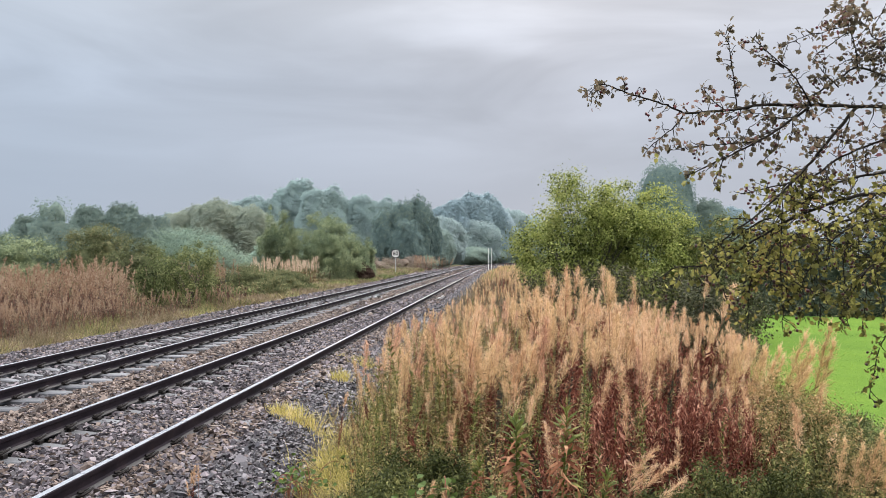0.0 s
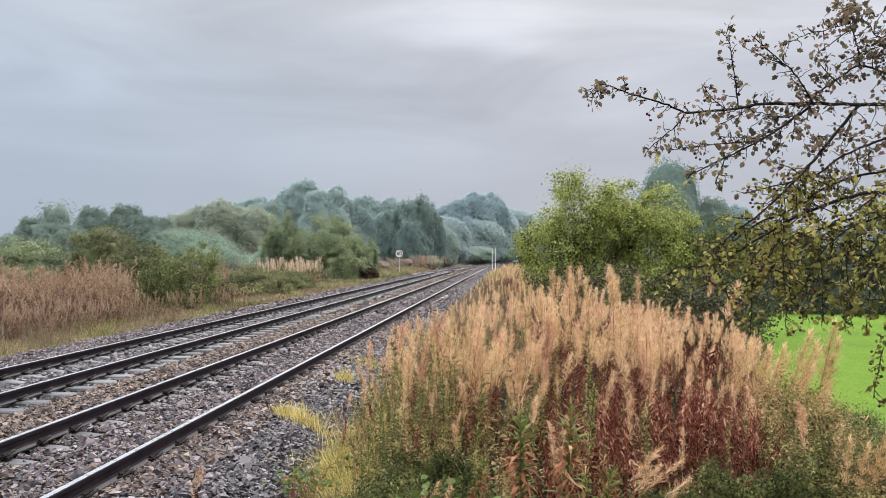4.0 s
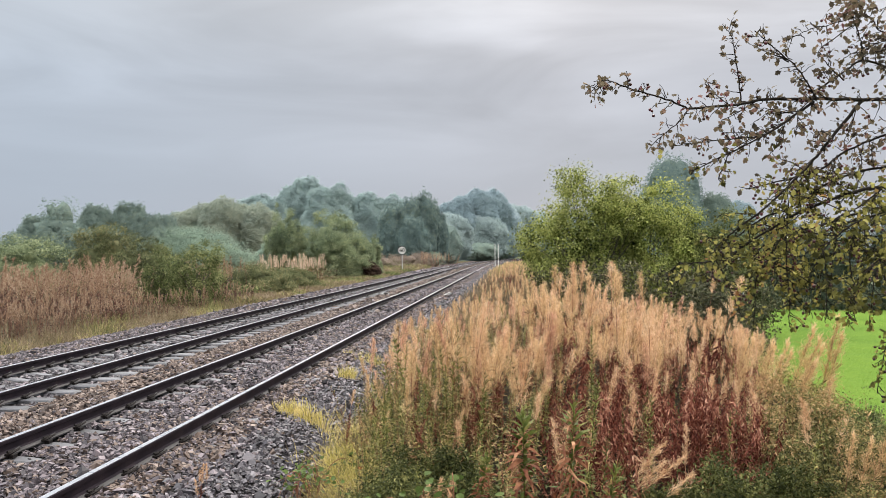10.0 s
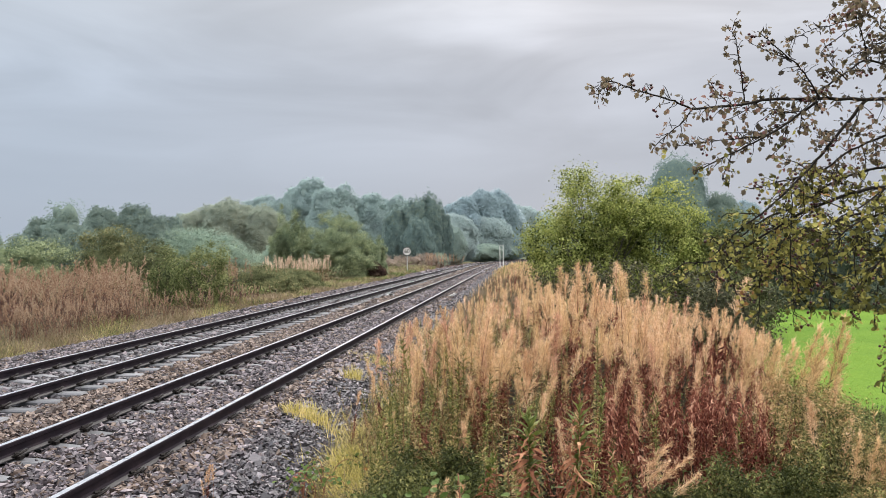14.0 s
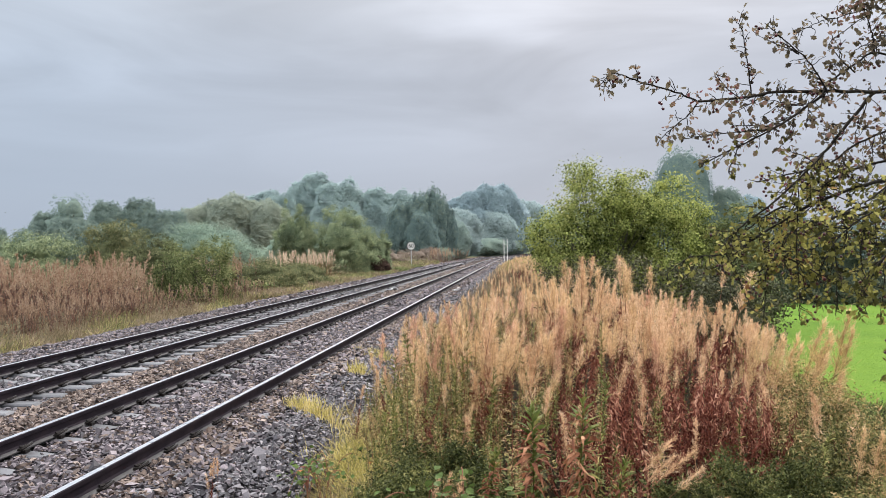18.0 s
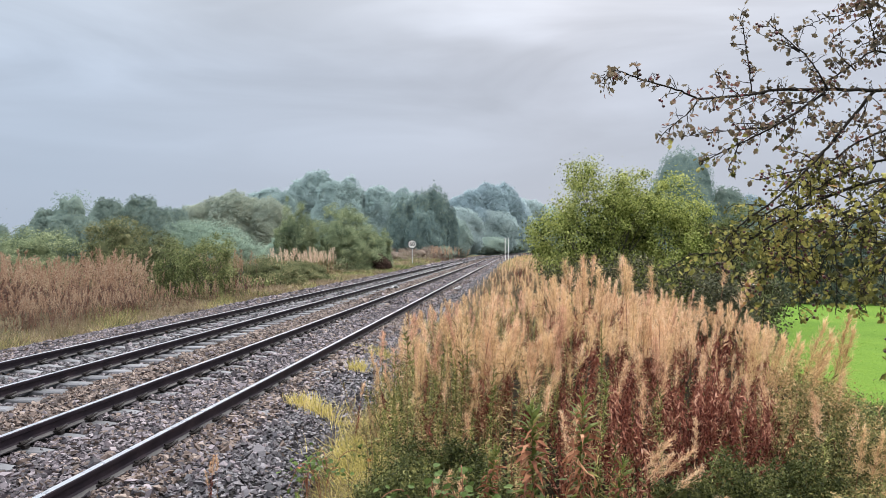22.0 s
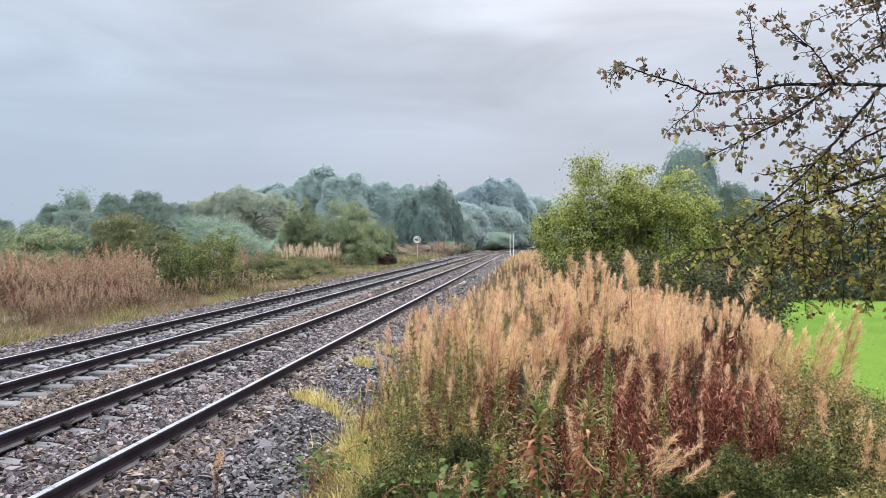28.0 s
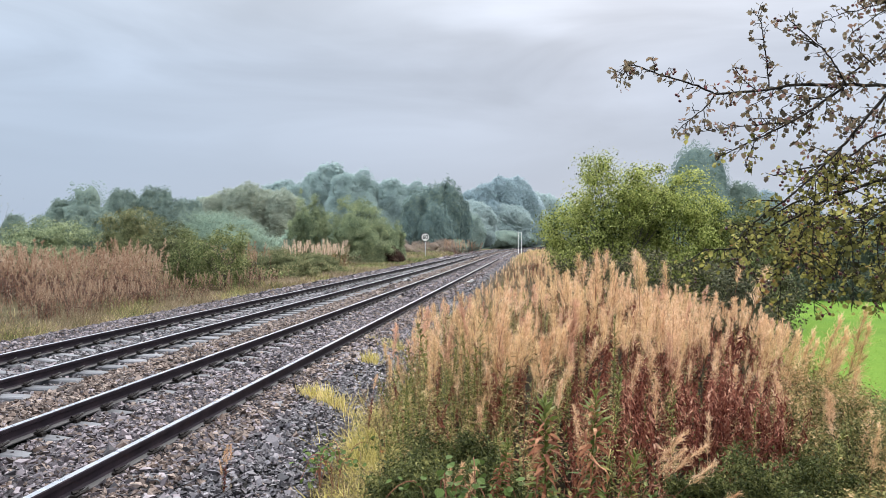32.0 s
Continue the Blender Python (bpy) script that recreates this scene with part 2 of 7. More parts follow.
M_BARK = rough_mat("dark_wet_bark", ((0.3, (0.0084, 0.0066, 0.006)), (0.5, (0.021, 0.0168, 0.0144)), (0.7, (0.045, 0.0372, 0.03))), 9.0, 90, 0.75, 0.8, 0.004, spec=0.15)
M_BARK_GREY = rough_mat("grey_branch_bark", ((0.3, (0.05, 0.045, 0.04)), (0.5, (0.1, 0.09, 0.08)), (0.7, (0.17, 0.155, 0.135))), 5.0, 60, 0.85, 0.6, 0.01, spec=0.15)

L_HAW = leaf_mat("hawthorn_leaf", ((0, (0.0182, 0.02006, 0.008192)), (0.3, (0.08439, 0.084, 0.02743)), (0.55, (0.2336, 0.2192, 0.06401)), (0.85, (0.5842, 0.5325, 0.1692)), (1, (0.3376, 0.1628, 0.07316))), 2.2, 0.5, 0.42)
L_PLUME = leaf_mat("seed_fluff", ((0, (0.1525, 0.07865, 0.04472)), (0.3, (0.5293, 0.3144, 0.181)), (0.6, (0.7835, 0.5241, 0.3194)), (1, (0.9316, 0.7337, 0.5324))), 1.6, 0.4, 0.9, 0.1)
L_RED = leaf_mat("withered_red_leaf", ((0, (0.007526, 0.0028, 0.002356)), (0.35, (0.0858, 0.02328, 0.01725)), (0.66, (0.2332, 0.0752, 0.05024)), (0.86, (0.4538, 0.2102, 0.1465)), (1, (0.6934, 0.4202, 0.2931))), 0.9, 0.15, 0.55)
L_HERB = leaf_mat("green_herb_leaf", ((0.0, (0.00855, 0.01118, 0.00378)), (0.36, (0.09025, 0.1032, 0.0288)), (0.68, (0.247, 0.2451, 0.0738)), (0.95, (0.5225, 0.4214, 0.18))), 0.9, 0.22, 0.5)
L_HERB_OLIVE = leaf_mat("olive_herb_leaf", ((0.0, (0.009, 0.0085, 0.0045)), (0.36, (0.12, 0.107, 0.04)), (0.68, (0.31, 0.235, 0.1)), (0.95, (0.6, 0.4, 0.23))), 0.9, 0.22, 0.5)
L_BRAMBLE = leaf_mat("bramble_leaf", ((0, (0.009856, 0.01333, 0.006048)), (0.36, (0.09386, 0.1159, 0.04637)), (0.68, (0.2318, 0.2594, 0.1048)), (0.95, (0.5078, 0.4857, 0.2428))), 1.6, 0.22, 0.4, 0.6)
L_SHOOT = leaf_mat("shoot_leaf", ((0.0, (0.03806, 0.0592, 0.01688)), (0.4, (0.09244, 0.1275, 0.03281)), (0.75, (0.1849, 0.2049, 0.05625)), (1.0, (0.348, 0.3006, 0.09375))), 2.5, 0.3, 0.4, 0.18)
L_SPENT = leaf_mat("spent_shoot_leaf", ((0.0, (0.0675, 0.0216, 0.015)), (0.4, (0.216, 0.0837, 0.05)), (0.75, (0.4455, 0.2025, 0.1125)), (1.0, (0.702, 0.405, 0.2375))), 2.5, 0.25, 0.5)
L_SCRUB = leaf_mat("dull_scrub_leaf", ((0, (0.01219, 0.01279, 0.0064)), (0.33, (0.115, 0.1179, 0.04697)), (0.6, (0.2772, 0.2616, 0.1014)), (0.8, (0.4598, 0.3018, 0.1521)), (1, (0.7033, 0.5232, 0.3043))), 2.0, 0.2, 0.5)
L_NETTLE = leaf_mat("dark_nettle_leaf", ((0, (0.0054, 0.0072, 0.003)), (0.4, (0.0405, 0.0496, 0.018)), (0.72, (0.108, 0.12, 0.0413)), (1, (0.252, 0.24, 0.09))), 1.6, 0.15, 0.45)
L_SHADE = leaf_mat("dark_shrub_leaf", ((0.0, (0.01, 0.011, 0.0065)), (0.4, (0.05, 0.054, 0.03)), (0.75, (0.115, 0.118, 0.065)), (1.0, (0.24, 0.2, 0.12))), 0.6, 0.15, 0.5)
L_BROAD = leaf_mat("broad_bramble_leaf", ((0, (0.0377, 0.0603, 0.0217)), (0.45, (0.0754, 0.1155, 0.0347)), (0.8, (0.1257, 0.1808, 0.052)), (1, (0.201, 0.2512, 0.078))), 8.0, 0.3, 0.4)
L_ORANGE = leaf_mat("orange_leaf", ((0.0, (0.35, 0.08, 0.03)), (0.5, (0.5, 0.16, 0.06)), (1.0, (0.6, 0.3, 0.12))), 8.0, 0.3, 0.5)
L_GRASS = leaf_mat("yellowing_grass", ((0.0, (0.15, 0.147, 0.043)), (0.3, (0.43, 0.365, 0.108)), (0.6, (0.68, 0.57, 0.22)), (1.0, (0.82, 0.67, 0.36))), 0.8, 0.45, 0.6)
L_VERGE = leaf_mat("yellow_olive_grass", ((0, (0.1, 0.1063, 0.0375)), (0.4, (0.25, 0.2313, 0.0938)), (0.7, (0.425, 0.3625, 0.1625)), (1, (0.625, 0.525, 0.3))), 0.5, 0.4, 0.7)
L_MEADOW = leaf_mat("meadow_blade", ((0, (0.0725, 0.1595, 0.029)), (0.5, (0.1595, 0.29, 0.0508)), (1, (0.29, 0.435, 0.087))), 0.4, 0.4, 0.6)
L_MEADOW_PALE = leaf_mat("pale_meadow_blade", ((0, (0.156, 0.247, 0.0585)), (0.5, (0.247, 0.351, 0.091)), (1, (0.39, 0.468, 0.143))), 0.4, 0.4, 0.6)
L_STRAW = leaf_mat("straw_grass", ((0.0, (0.06, 0.054, 0.03)), (0.35, (0.15, 0.118, 0.068)), (0.7, (0.265, 0.205, 0.13)), (1.0, (0.4, 0.32, 0.235))), 0.5, 0.35, 0.7)
L_BUSH = leaf_mat("yellow_green_bush_leaf", ((0, (0.01416, 0.02045, 0.00627)), (0.3, (0.1295, 0.1602, 0.04401)), (0.6, (0.391, 0.4296, 0.132)), (1, (0.6345, 0.6301, 0.2641))), 0.5, 0.45, 0.5)
L_OLIVE = leaf_mat("olive_bush_leaf", ((0.0, (0.0245, 0.0346, 0.0159)), (0.4, (0.0977, 0.1225, 0.0501)), (0.7, (0.2057, 0.2382, 0.0974)), (1.0, (0.3908, 0.397, 0.1948))), 0.4, 0.35, 0.6)
L_SALLOW = leaf_mat("sallow_leaf", ((0, (0.06037, 0.084, 0.05712)), (0.4, (0.1701, 0.2184, 0.1314)), (0.7, (0.3018, 0.3528, 0.1999)), (1, (0.472, 0.504, 0.2856))), 0.35, 0.2, 0.7)
# Birch leaf colour carries painted haze: lifted and blued over plain leaf green.
L_BIRCH = leaf_mat("hazed_birch_leaf", ((0, (0.07298, 0.1161, 0.1221)), (0.4, (0.1267, 0.1839, 0.1779)), (0.7, (0.1524, 0.2128, 0.1983)), (1, (0.2281, 0.2902, 0.2428))), 0.25, 0.15, 0.8)
# Far wood leaves: mist painted in as paler, bluer base colours by distance.
L_MID = leaf_mat("hazed_mid_wood_leaf", ((0, (0.1066, 0.1554, 0.1474)), (0.4, (0.1544, 0.2108, 0.1884)), (0.7, (0.1857, 0.2442, 0.21)), (1, (0.2301, 0.2886, 0.2355))), 0.12, 0.12, 0.9, 0.2)
L_FAR = leaf_mat("hazed_poplar_leaf", ((0, (0.1977, 0.2743, 0.3104)), (0.4, (0.2113, 0.2894, 0.3237)), (0.7, (0.254, 0.3352, 0.361)), (1, (0.254, 0.3352, 0.361))), 0.06, 0.12, 0.9, 0.2)
# The small birch has more of the haze painted into its colour.
L_BIRCH_SMALL = leaf_mat("hazed_small_birch_leaf", ((0, (0.1596, 0.22, 0.21)), (0.4, (0.197, 0.2612, 0.2405)), (0.7, (0.2368, 0.3025, 0.2681)), (1, (0.2646, 0.33, 0.285))), 0.25, 0.15, 0.8)
L_WARM = leaf_mat("hazed_maple_leaf", ((0, (0.1796, 0.2188, 0.1848)), (0.4, (0.2217, 0.2598, 0.2116)), (0.7, (0.2664, 0.3008, 0.236)), (1, (0.3137, 0.3419, 0.2578))), 0.14, 0.12, 0.9, 0.2)
L_BACK = leaf_mat("hazed_back_wood_leaf", ((0, (0.2169, 0.2998, 0.3028)), (0.4, (0.2487, 0.335, 0.3302)), (0.7, (0.2988, 0.3881, 0.3683)), (1, (0.3163, 0.4056, 0.38))), 0.1, 0.12, 0.9, 0.2)
L_DOME = leaf_mat("hazed_dome_leaf", ((0, (0.2098, 0.279, 0.2898)), (0.4, (0.2406, 0.3117, 0.3162)), (0.7, (0.2892, 0.361, 0.3526)), (1, (0.3059, 0.3773, 0.364))), 0.1, 0.12, 0.9, 0.2)
# Upper hawthorn leaves: brown, with their backlit silhouette tone put into the colour.
L_HAW_TOP = leaf_mat("backlit_brown_hawthorn_leaf", ((0, (0.03379, 0.0292, 0.02801)), (0.35, (0.1182, 0.0972, 0.07004)), (0.62, (0.2252, 0.1782, 0.1121)), (0.85, (0.3153, 0.2052, 0.1541)), (1, (0.2252, 0.0864, 0.09805))), 2.2, 0.35)
# Palest of all: thick mist painted straight into the leaf colour.
L_MIST = leaf_mat("misted_poplar_leaf", ((0, (0.2777, 0.3595, 0.3973)), (0.4, (0.2889, 0.3713, 0.4072)), (0.7, (0.3472, 0.4299, 0.454)), (1, (0.3393, 0.4222, 0.4481))), 0.1, 0.12)
L_OLIVE_GREEN = leaf_mat("fresh_scrub_leaf", ((0, (0.03713, 0.04547, 0.02401)), (0.4, (0.1113, 0.1268, 0.06431)), (0.7, (0.2014, 0.2142, 0.1029)), (1, (0.3497, 0.3235, 0.1715))), 0.4, 0.2, 0.7)
# Distant scrub leaf, its mist paleness painted into the base colour.
L_PALE = leaf_mat("hazed_scrub_leaf", ((0, (0.1592, 0.2291, 0.1895)), (0.4, (0.2123, 0.2901, 0.2288)), (0.7, (0.2553, 0.3358, 0.2551)), (1, (0.3323, 0.4123, 0.293))), 0.3, 0.15, 0.8, 0.2)
L_GOLDFLUFF = leaf_mat("golden_fluff", ((0, (0.1525, 0.09063, 0.04607)), (0.3, (0.5293, 0.3423, 0.1844)), (0.6, (0.7729, 0.5437, 0.3073)), (1, (0.9316, 0.735, 0.4917))), 1.2, 0.5, 0.9, 0.1)
L_PINKFLUFF = leaf_mat("pinkish_fluff", ((0, (0.127, 0.06169, 0.04316)), (0.3, (0.487, 0.2571, 0.1696)), (0.6, (0.7199, 0.4318, 0.298)), (1, (0.8999, 0.6375, 0.483))), 1.2, 0.5, 0.9, 0.1)
L_PALEFLUFF = leaf_mat("pale_fluff", ((0.0, (0.36, 0.25, 0.18)), (0.4, (0.58, 0.44, 0.33)), (0.7, (0.72, 0.58, 0.45)), (1.0, (0.85, 0.74, 0.6))), 0.6, 0.4, 0.9, 0.1)
L_RUSTFLUFF = leaf_mat("rusty_fluff", ((0.0, (0.1887, 0.1105, 0.0797)), (0.4, (0.3258, 0.2071, 0.1406)), (0.7, (0.4459, 0.313, 0.2202)), (1.0, (0.5488, 0.4327, 0.3187))), 0.4, 0.4, 0.9, 0.1)
L_HEATH = leaf_mat("rusty_weed_leaf", ((0.0, (0.02, 0.0125, 0.011)), (0.4, (0.07, 0.042, 0.036)), (0.75, (0.155, 0.1, 0.078)), (1.0, (0.28, 0.21, 0.155))), 0.35, 0.2, 0.8, 0.2)
# L_HEATH greyed and paled for far mounds: haze painted into the colour.
L_HEATH_PALE = leaf_mat("hazed_weed_leaf", ((0, (0.099, 0.0825, 0.0715)), (0.4, (0.176, 0.1375, 0.1155)), (0.75, (0.275, 0.22, 0.176)), (1, (0.396, 0.33, 0.253))), 0.4, 0.2, 0.8, 0.2)
L_HEDGE = leaf_mat("dark_hedge_leaf", ((0.0, (0.016, 0.026, 0.0212)), (0.4, (0.0585, 0.0832, 0.0642)), (0.8, (0.1235, 0.156, 0.107)), (1.0, (0.221, 0.234, 0.1529))), 0.3, 0.3, 0.7)
M_BERRY = rough_mat("dark_red_haw", ((0.3, (0.03, 0.0054, 0.0088)), (0.7, (0.096, 0.0135, 0.0198))), 20, 120, 0.3, 0.05, 0.001, island=0.5, spec=0.6)
M_STEM_RED = rough_mat("reddish_stalk", ((0.3, (0.104, 0.039, 0.026)), (0.5, (0.221, 0.091, 0.0585)), (0.7, (0.364, 0.182, 0.1105))), 6, 50, 0.7, 0.2, 0.002, spec=0.15)
M_STEM_GREEN = rough_mat("green_stalk", ((0.3, (0.05, 0.06, 0.02)), (0.5, (0.1, 0.11, 0.035)), (0.7, (0.17, 0.15, 0.06))), 6, 50, 0.7, 0.2, 0.002, spec=0.15)
M_SLAB = rough_mat("pale_slab", ((0.3, (0.26, 0.26, 0.255)), (0.7, (0.4, 0.4, 0.385))), 4, 50, 0.7, 0.2, 0.002)
_d = Nodes("water_drop")
_d.p.inputs["Base Color"].default_value = (1, 1, 1, 1)
_d.p.inputs["Roughness"].default_value = 0.02
_d.p.inputs["IOR"].default_value = 1.33
_d.p.inputs["Transmission Weight"].default_value = 1.0
M_DROP = _d.m
M_PLASTIC = rough_mat("grey_plastic", ((0.3, (0.3, 0.31, 0.32)), (0.7, (0.42, 0.43, 0.44))), 6, 50, 0.5, 0.1, 0.001)

# ---- mesh helpers ----


def rng(seed):
    return np.random.default_rng(seed)


def mesh_of(name, V, faces, mats, mat_index=None, smooth=False):
    """A mesh from arrays: V (n, 3), faces a list of (m, k) index arrays."""
    me = bpy.data.meshes.new(name)
    V = np.asarray(V, dtype=np.float32)
    me.vertices.add(len(V))
    me.vertices.foreach_set("co", V.ravel())
    loops = np.concatenate([np.asarray(f, dtype=np.int32).ravel() for f in faces])
    sizes = np.concatenate([np.full(len(f), f.shape[1], dtype=np.int32) for f in faces])
    me.loops.add(len(loops))
    me.loops.foreach_set("vertex_index", loops)
    me.polygons.add(len(sizes))
    me.polygons.foreach_set("loop_start", np.concatenate(([0], np.cumsum(sizes)[:-1])).astype(np.int32))
    if mat_index is not None:
        me.polygons.foreach_set("material_index", np.asarray(mat_index, dtype=np.int32))
    me.polygons.foreach_set("use_smooth", np.full(len(sizes), bool(smooth)))
    for m in (mats if isinstance(mats, (list, tuple)) else [mats]):
        me.materials.append(m)
    me.update(calc_edges=True)
    return me


def join(pieces):
    """Joins (V, [faces]) pieces into one."""
    Vs, by = [], {}
    off = 0
    for V, fs in pieces:
        Vs.append(V)
        for f in fs:
            if len(f):
                by.setdefault(f.shape[1], []).append(f + off)
        off += len(V)
    return np.concatenate(Vs), [np.concatenate(v) for v in by.values()]


def part(name, piece, material, parent, label="", smooth=False):
    """One mesh object under a thing or a part."""
    me = piece if isinstance(piece, bpy.types.Mesh) else mesh_of(name, piece[0], piece[1], material, smooth=smooth)
    ob = new(name, me)
    ob.parent = parent
    if label:
        tagged(ob, label)
    return ob


def thing(name, x, y, z, label, category, group="", kind="", m=None):
    ob = new(name)
    ob.empty_display_size = 0.2
    ob.matrix_basis = m if m is not None else pose(x, y, z)
    return tagged(ob, label, category, group, kind)


def unit(v):
    return v / np.maximum(np.linalg.norm(v, axis=-1, keepdims=True), 1e-9)


def basis(d, up):
    """Rotations (n, 3, 3) whose columns are width, length d, normal near up."""
    d = unit(d)
    x = unit(np.cross(d, up))
    return np.stack([x, d, np.cross(x, d)], axis=-1)


def scatter(tpl, pos, rot, size):
    """Copies of a template (V, F) at pos (n, 3), turned by rot (n, 3, 3), scaled by size (n,) or (n, 3)."""
    TV, TF = tpl
    n, k = len(pos), len(TV)
    size = np.asarray(size, dtype=float)
    s = size[:, None, None] if size.ndim == 1 else size[:, None, :]
    V = np.einsum("nij,nkj->nki", rot, TV[None] * s) + pos[:, None]
    F = TF[None] + (np.arange(n) * k)[:, None, None]
    return V.reshape(-1, 3), [F.reshape(-1, TF.shape[1])]


def tubes(P, R, sides=4):
    """Tapering tubes along P (n, m, 3) with radii R (n, m)."""
    P, R = np.asarray(P, dtype=float), np.asarray(R, dtype=float)
    n, m, _ = P.shape
    d = unit(np.gradient(P, axis=1))
    ref = np.where(np.abs(d[..., 2:3]) > 0.9, np.array([1.0, 0, 0]), np.array([0, 0, 1.0]))
    a = unit(np.cross(d, ref))
    b = np.cross(d, a)
    th = np.arange(sides) * 2 * math.pi / sides
    ring = a[:, :, None] * np.cos(th)[None, None, :, None] + b[:, :, None] * np.sin(th)[None, None, :, None]
    V = (P[:, :, None] + ring * R[:, :, None, None]).reshape(-1, 3)
    i = np.arange(n)[:, None, None] * m * sides + np.arange(m - 1)[None, :, None] * sides
    j = np.arange(sides)[None, None, :]
    k = (j + 1) % sides
    F = np.stack(np.broadcast_arrays(i + j, i + k, i + sides + k, i + sides + j), axis=-1).reshape(-1, 4)
    return V, [F]


def spline(pts, n):
    """A smooth line through a few points."""
    pts = np.asarray(pts, dtype=float)
    q = np.concatenate([2 * pts[:1] - pts[1:2], pts, 2 * pts[-1:] - pts[-2:-1]])
    u = np.linspace(0, len(pts) - 1 - 1e-6, n)
    i = u.astype(int)
    f = (u - i)[:, None]
    a, b, c, d = q[i], q[i + 1], q[i + 2], q[i + 3]
    return 0.5 * (2 * b + (c - a) * f + (2 * a - 5 * b + 4 * c - d) * f * f + (3 * b - a - 3 * c + d) * f ** 3)


def box(x0, y0, z0, x1, y1, z1, bev=0.0):
    """A box with chamfered upper edges."""
    e = bev
    V = np.array([(x0, y0, z0), (x1, y0, z0), (x1, y1, z0), (x0, y1, z0),
                  (x0, y0, z1 - e), (x1, y0, z1 - e), (x1, y1, z1 - e), (x0, y1, z1 - e),
                  (x0 + e, y0 + e, z1), (x1 - e, y0 + e, z1), (x1 - e, y1 - e, z1), (x0 + e, y1 - e, z1)], dtype=float)
    F = np.array([(0, 3, 2, 1), (0, 1, 5, 4), (1, 2, 6, 5), (2, 3, 7, 6), (3, 0, 4, 7),
                  (4, 5, 9, 8), (5, 6, 10, 9), (6, 7, 11, 10), (7, 4, 8, 11), (8, 9, 10, 11)])
    return V, [F]


def cyl(r0, r1, z0, z1, n=12, cx=0.0, cy=0.0):
    th = np.arange(n) * 2 * math.pi / n
    c, s = np.cos(th), np.sin(th)
    V = np.concatenate([np.stack([cx + r0 * c, cy + r0 * s, np.full(n, z0)], 1), np.stack([cx + r1 * c, cy + r1 * s, np.full(n, z1)], 1)])
    j = np.arange(n)
    F = np.stack([j, (j + 1) % n, n + (j + 1) % n, n + j], 1)
    return V, [F, np.arange(n)[None, ::-1], (n + np.arange(n))[None]]


# leaf shapes: width x, length y from 0 to 1, normal z
T_LEAF = (np.array([(0, 0, 0), (-0.32, 0.45, 0.08), (0, 1, -0.06), (0.32, 0.45, 0.08)]), np.array([(0, 2, 1), (0, 3, 2)]))
T_FAR = (np.array([(-0.3, 0, 0), (0.3, 0.1, 0.05), (0, 1, -0.05)]), np.array([(0, 1, 2)]))
T_ROUND = (np.array([(0, 0, 0), (-0.36, 0.25, 0.06), (-0.34, 0.65, 0.05), (0, 1, -0.08), (0.34, 0.65, 0.05), (0.36, 0.25, 0.06)]),
           np.array([(0, 3, 2), (0, 2, 1), (0, 5, 4), (0, 4, 3)]))
T_LANCE = (np.array([(0, 0, 0), (-0.075, 0.25, 0.02), (0.075, 0.25, 0.02), (-0.085, 0.55, 0.0), (0.085, 0.55, 0.0), (0, 1.0, -0.22)]),
           np.array([(0, 2, 1), (1, 2, 4), (1, 4, 3), (3, 4, 5)]))
T_LOBED = (np.array([(0, 0, 0), (-0.12, 0.22, 0.03), (-0.34, 0.40, 0.09), (-0.25, 0.52, 0.04), (-0.34, 0.72, 0.06), (-0.14, 0.80, 0.0), (0, 1, -0.12),
                     (0.16, 0.82, 0), (0.32, 0.70, 0.05), (0.24, 0.54, 0.04), (0.36, 0.38, 0.08), (0.10, 0.2, 0.02)]),
           np.array([(0, 11, 1), (1, 11, 9), (1, 9, 3), (1, 3, 2), (11, 10, 9), (3, 9, 7), (3, 7, 5), (3, 5, 4), (9, 8, 7), (5, 7, 6)]))
T_NARROW = (T_LEAF[0] * np.array([0.62, 1, 1.4]), T_LEAF[1])
T_CURL = (np.array([(0, 0, 0), (-0.07, 0.22, 0.05), (0.07, 0.22, 0.05), (-0.085, 0.5, 0.0), (0.06, 0.52, -0.03), (0.0, 0.72, -0.2), (0.02, 0.7, -0.42)]),
          np.array([(0, 2, 1), (1, 2, 4), (1, 4, 3), (3, 4, 5), (3, 5, 6)]))
T_BLADE = (np.array([(-0.02, 0, 0), (0.02, 0, 0), (-0.018, 0.45, 0.0), (0.018, 0.45, 0.0), (-0.011, 0.8, -0.12), (0.011, 0.8, -0.12), (0, 1.0, -0.32)]),
           np.array([(0, 1, 3), (0, 3, 2), (2, 3, 5), (2, 5, 4), (4, 5, 6)]))
T_WISP = (np.array([(-0.014, 0, 0), (0.014, 0, 0), (-0.014, 0.5, 0.05), (0.014, 0.5, 0.05), (0, 1.0, -0.06)]),
          np.array([(0, 1, 3), (0, 3, 2), (2, 3, 4)]))
_t = (1 + 5 ** 0.5) / 2
ICO_V = unit(np.array([(-1, _t, 0), (1, _t, 0), (-1, -_t, 0), (1, -_t, 0), (0, -1, _t), (0, 1, _t), (0, -1, -_t), (0, 1, -_t), (_t, 0, -1), (_t, 0, 1), (-_t, 0, -1), (-_t, 0, 1)], dtype=float))
ICO_F = np.array([(0, 11, 5), (0, 5, 1), (0, 1, 7), (0, 7, 10), (0, 10, 11), (1, 5, 9), (5, 11, 4), (11, 10, 2), (10, 7, 6), (7, 1, 8),
                  (3, 9, 4), (3, 4, 2), (3, 2, 6), (3, 6, 8), (3, 8, 9), (4, 9, 5), (2, 4, 11), (6, 2, 10), (8, 6, 7), (9, 8, 1)])
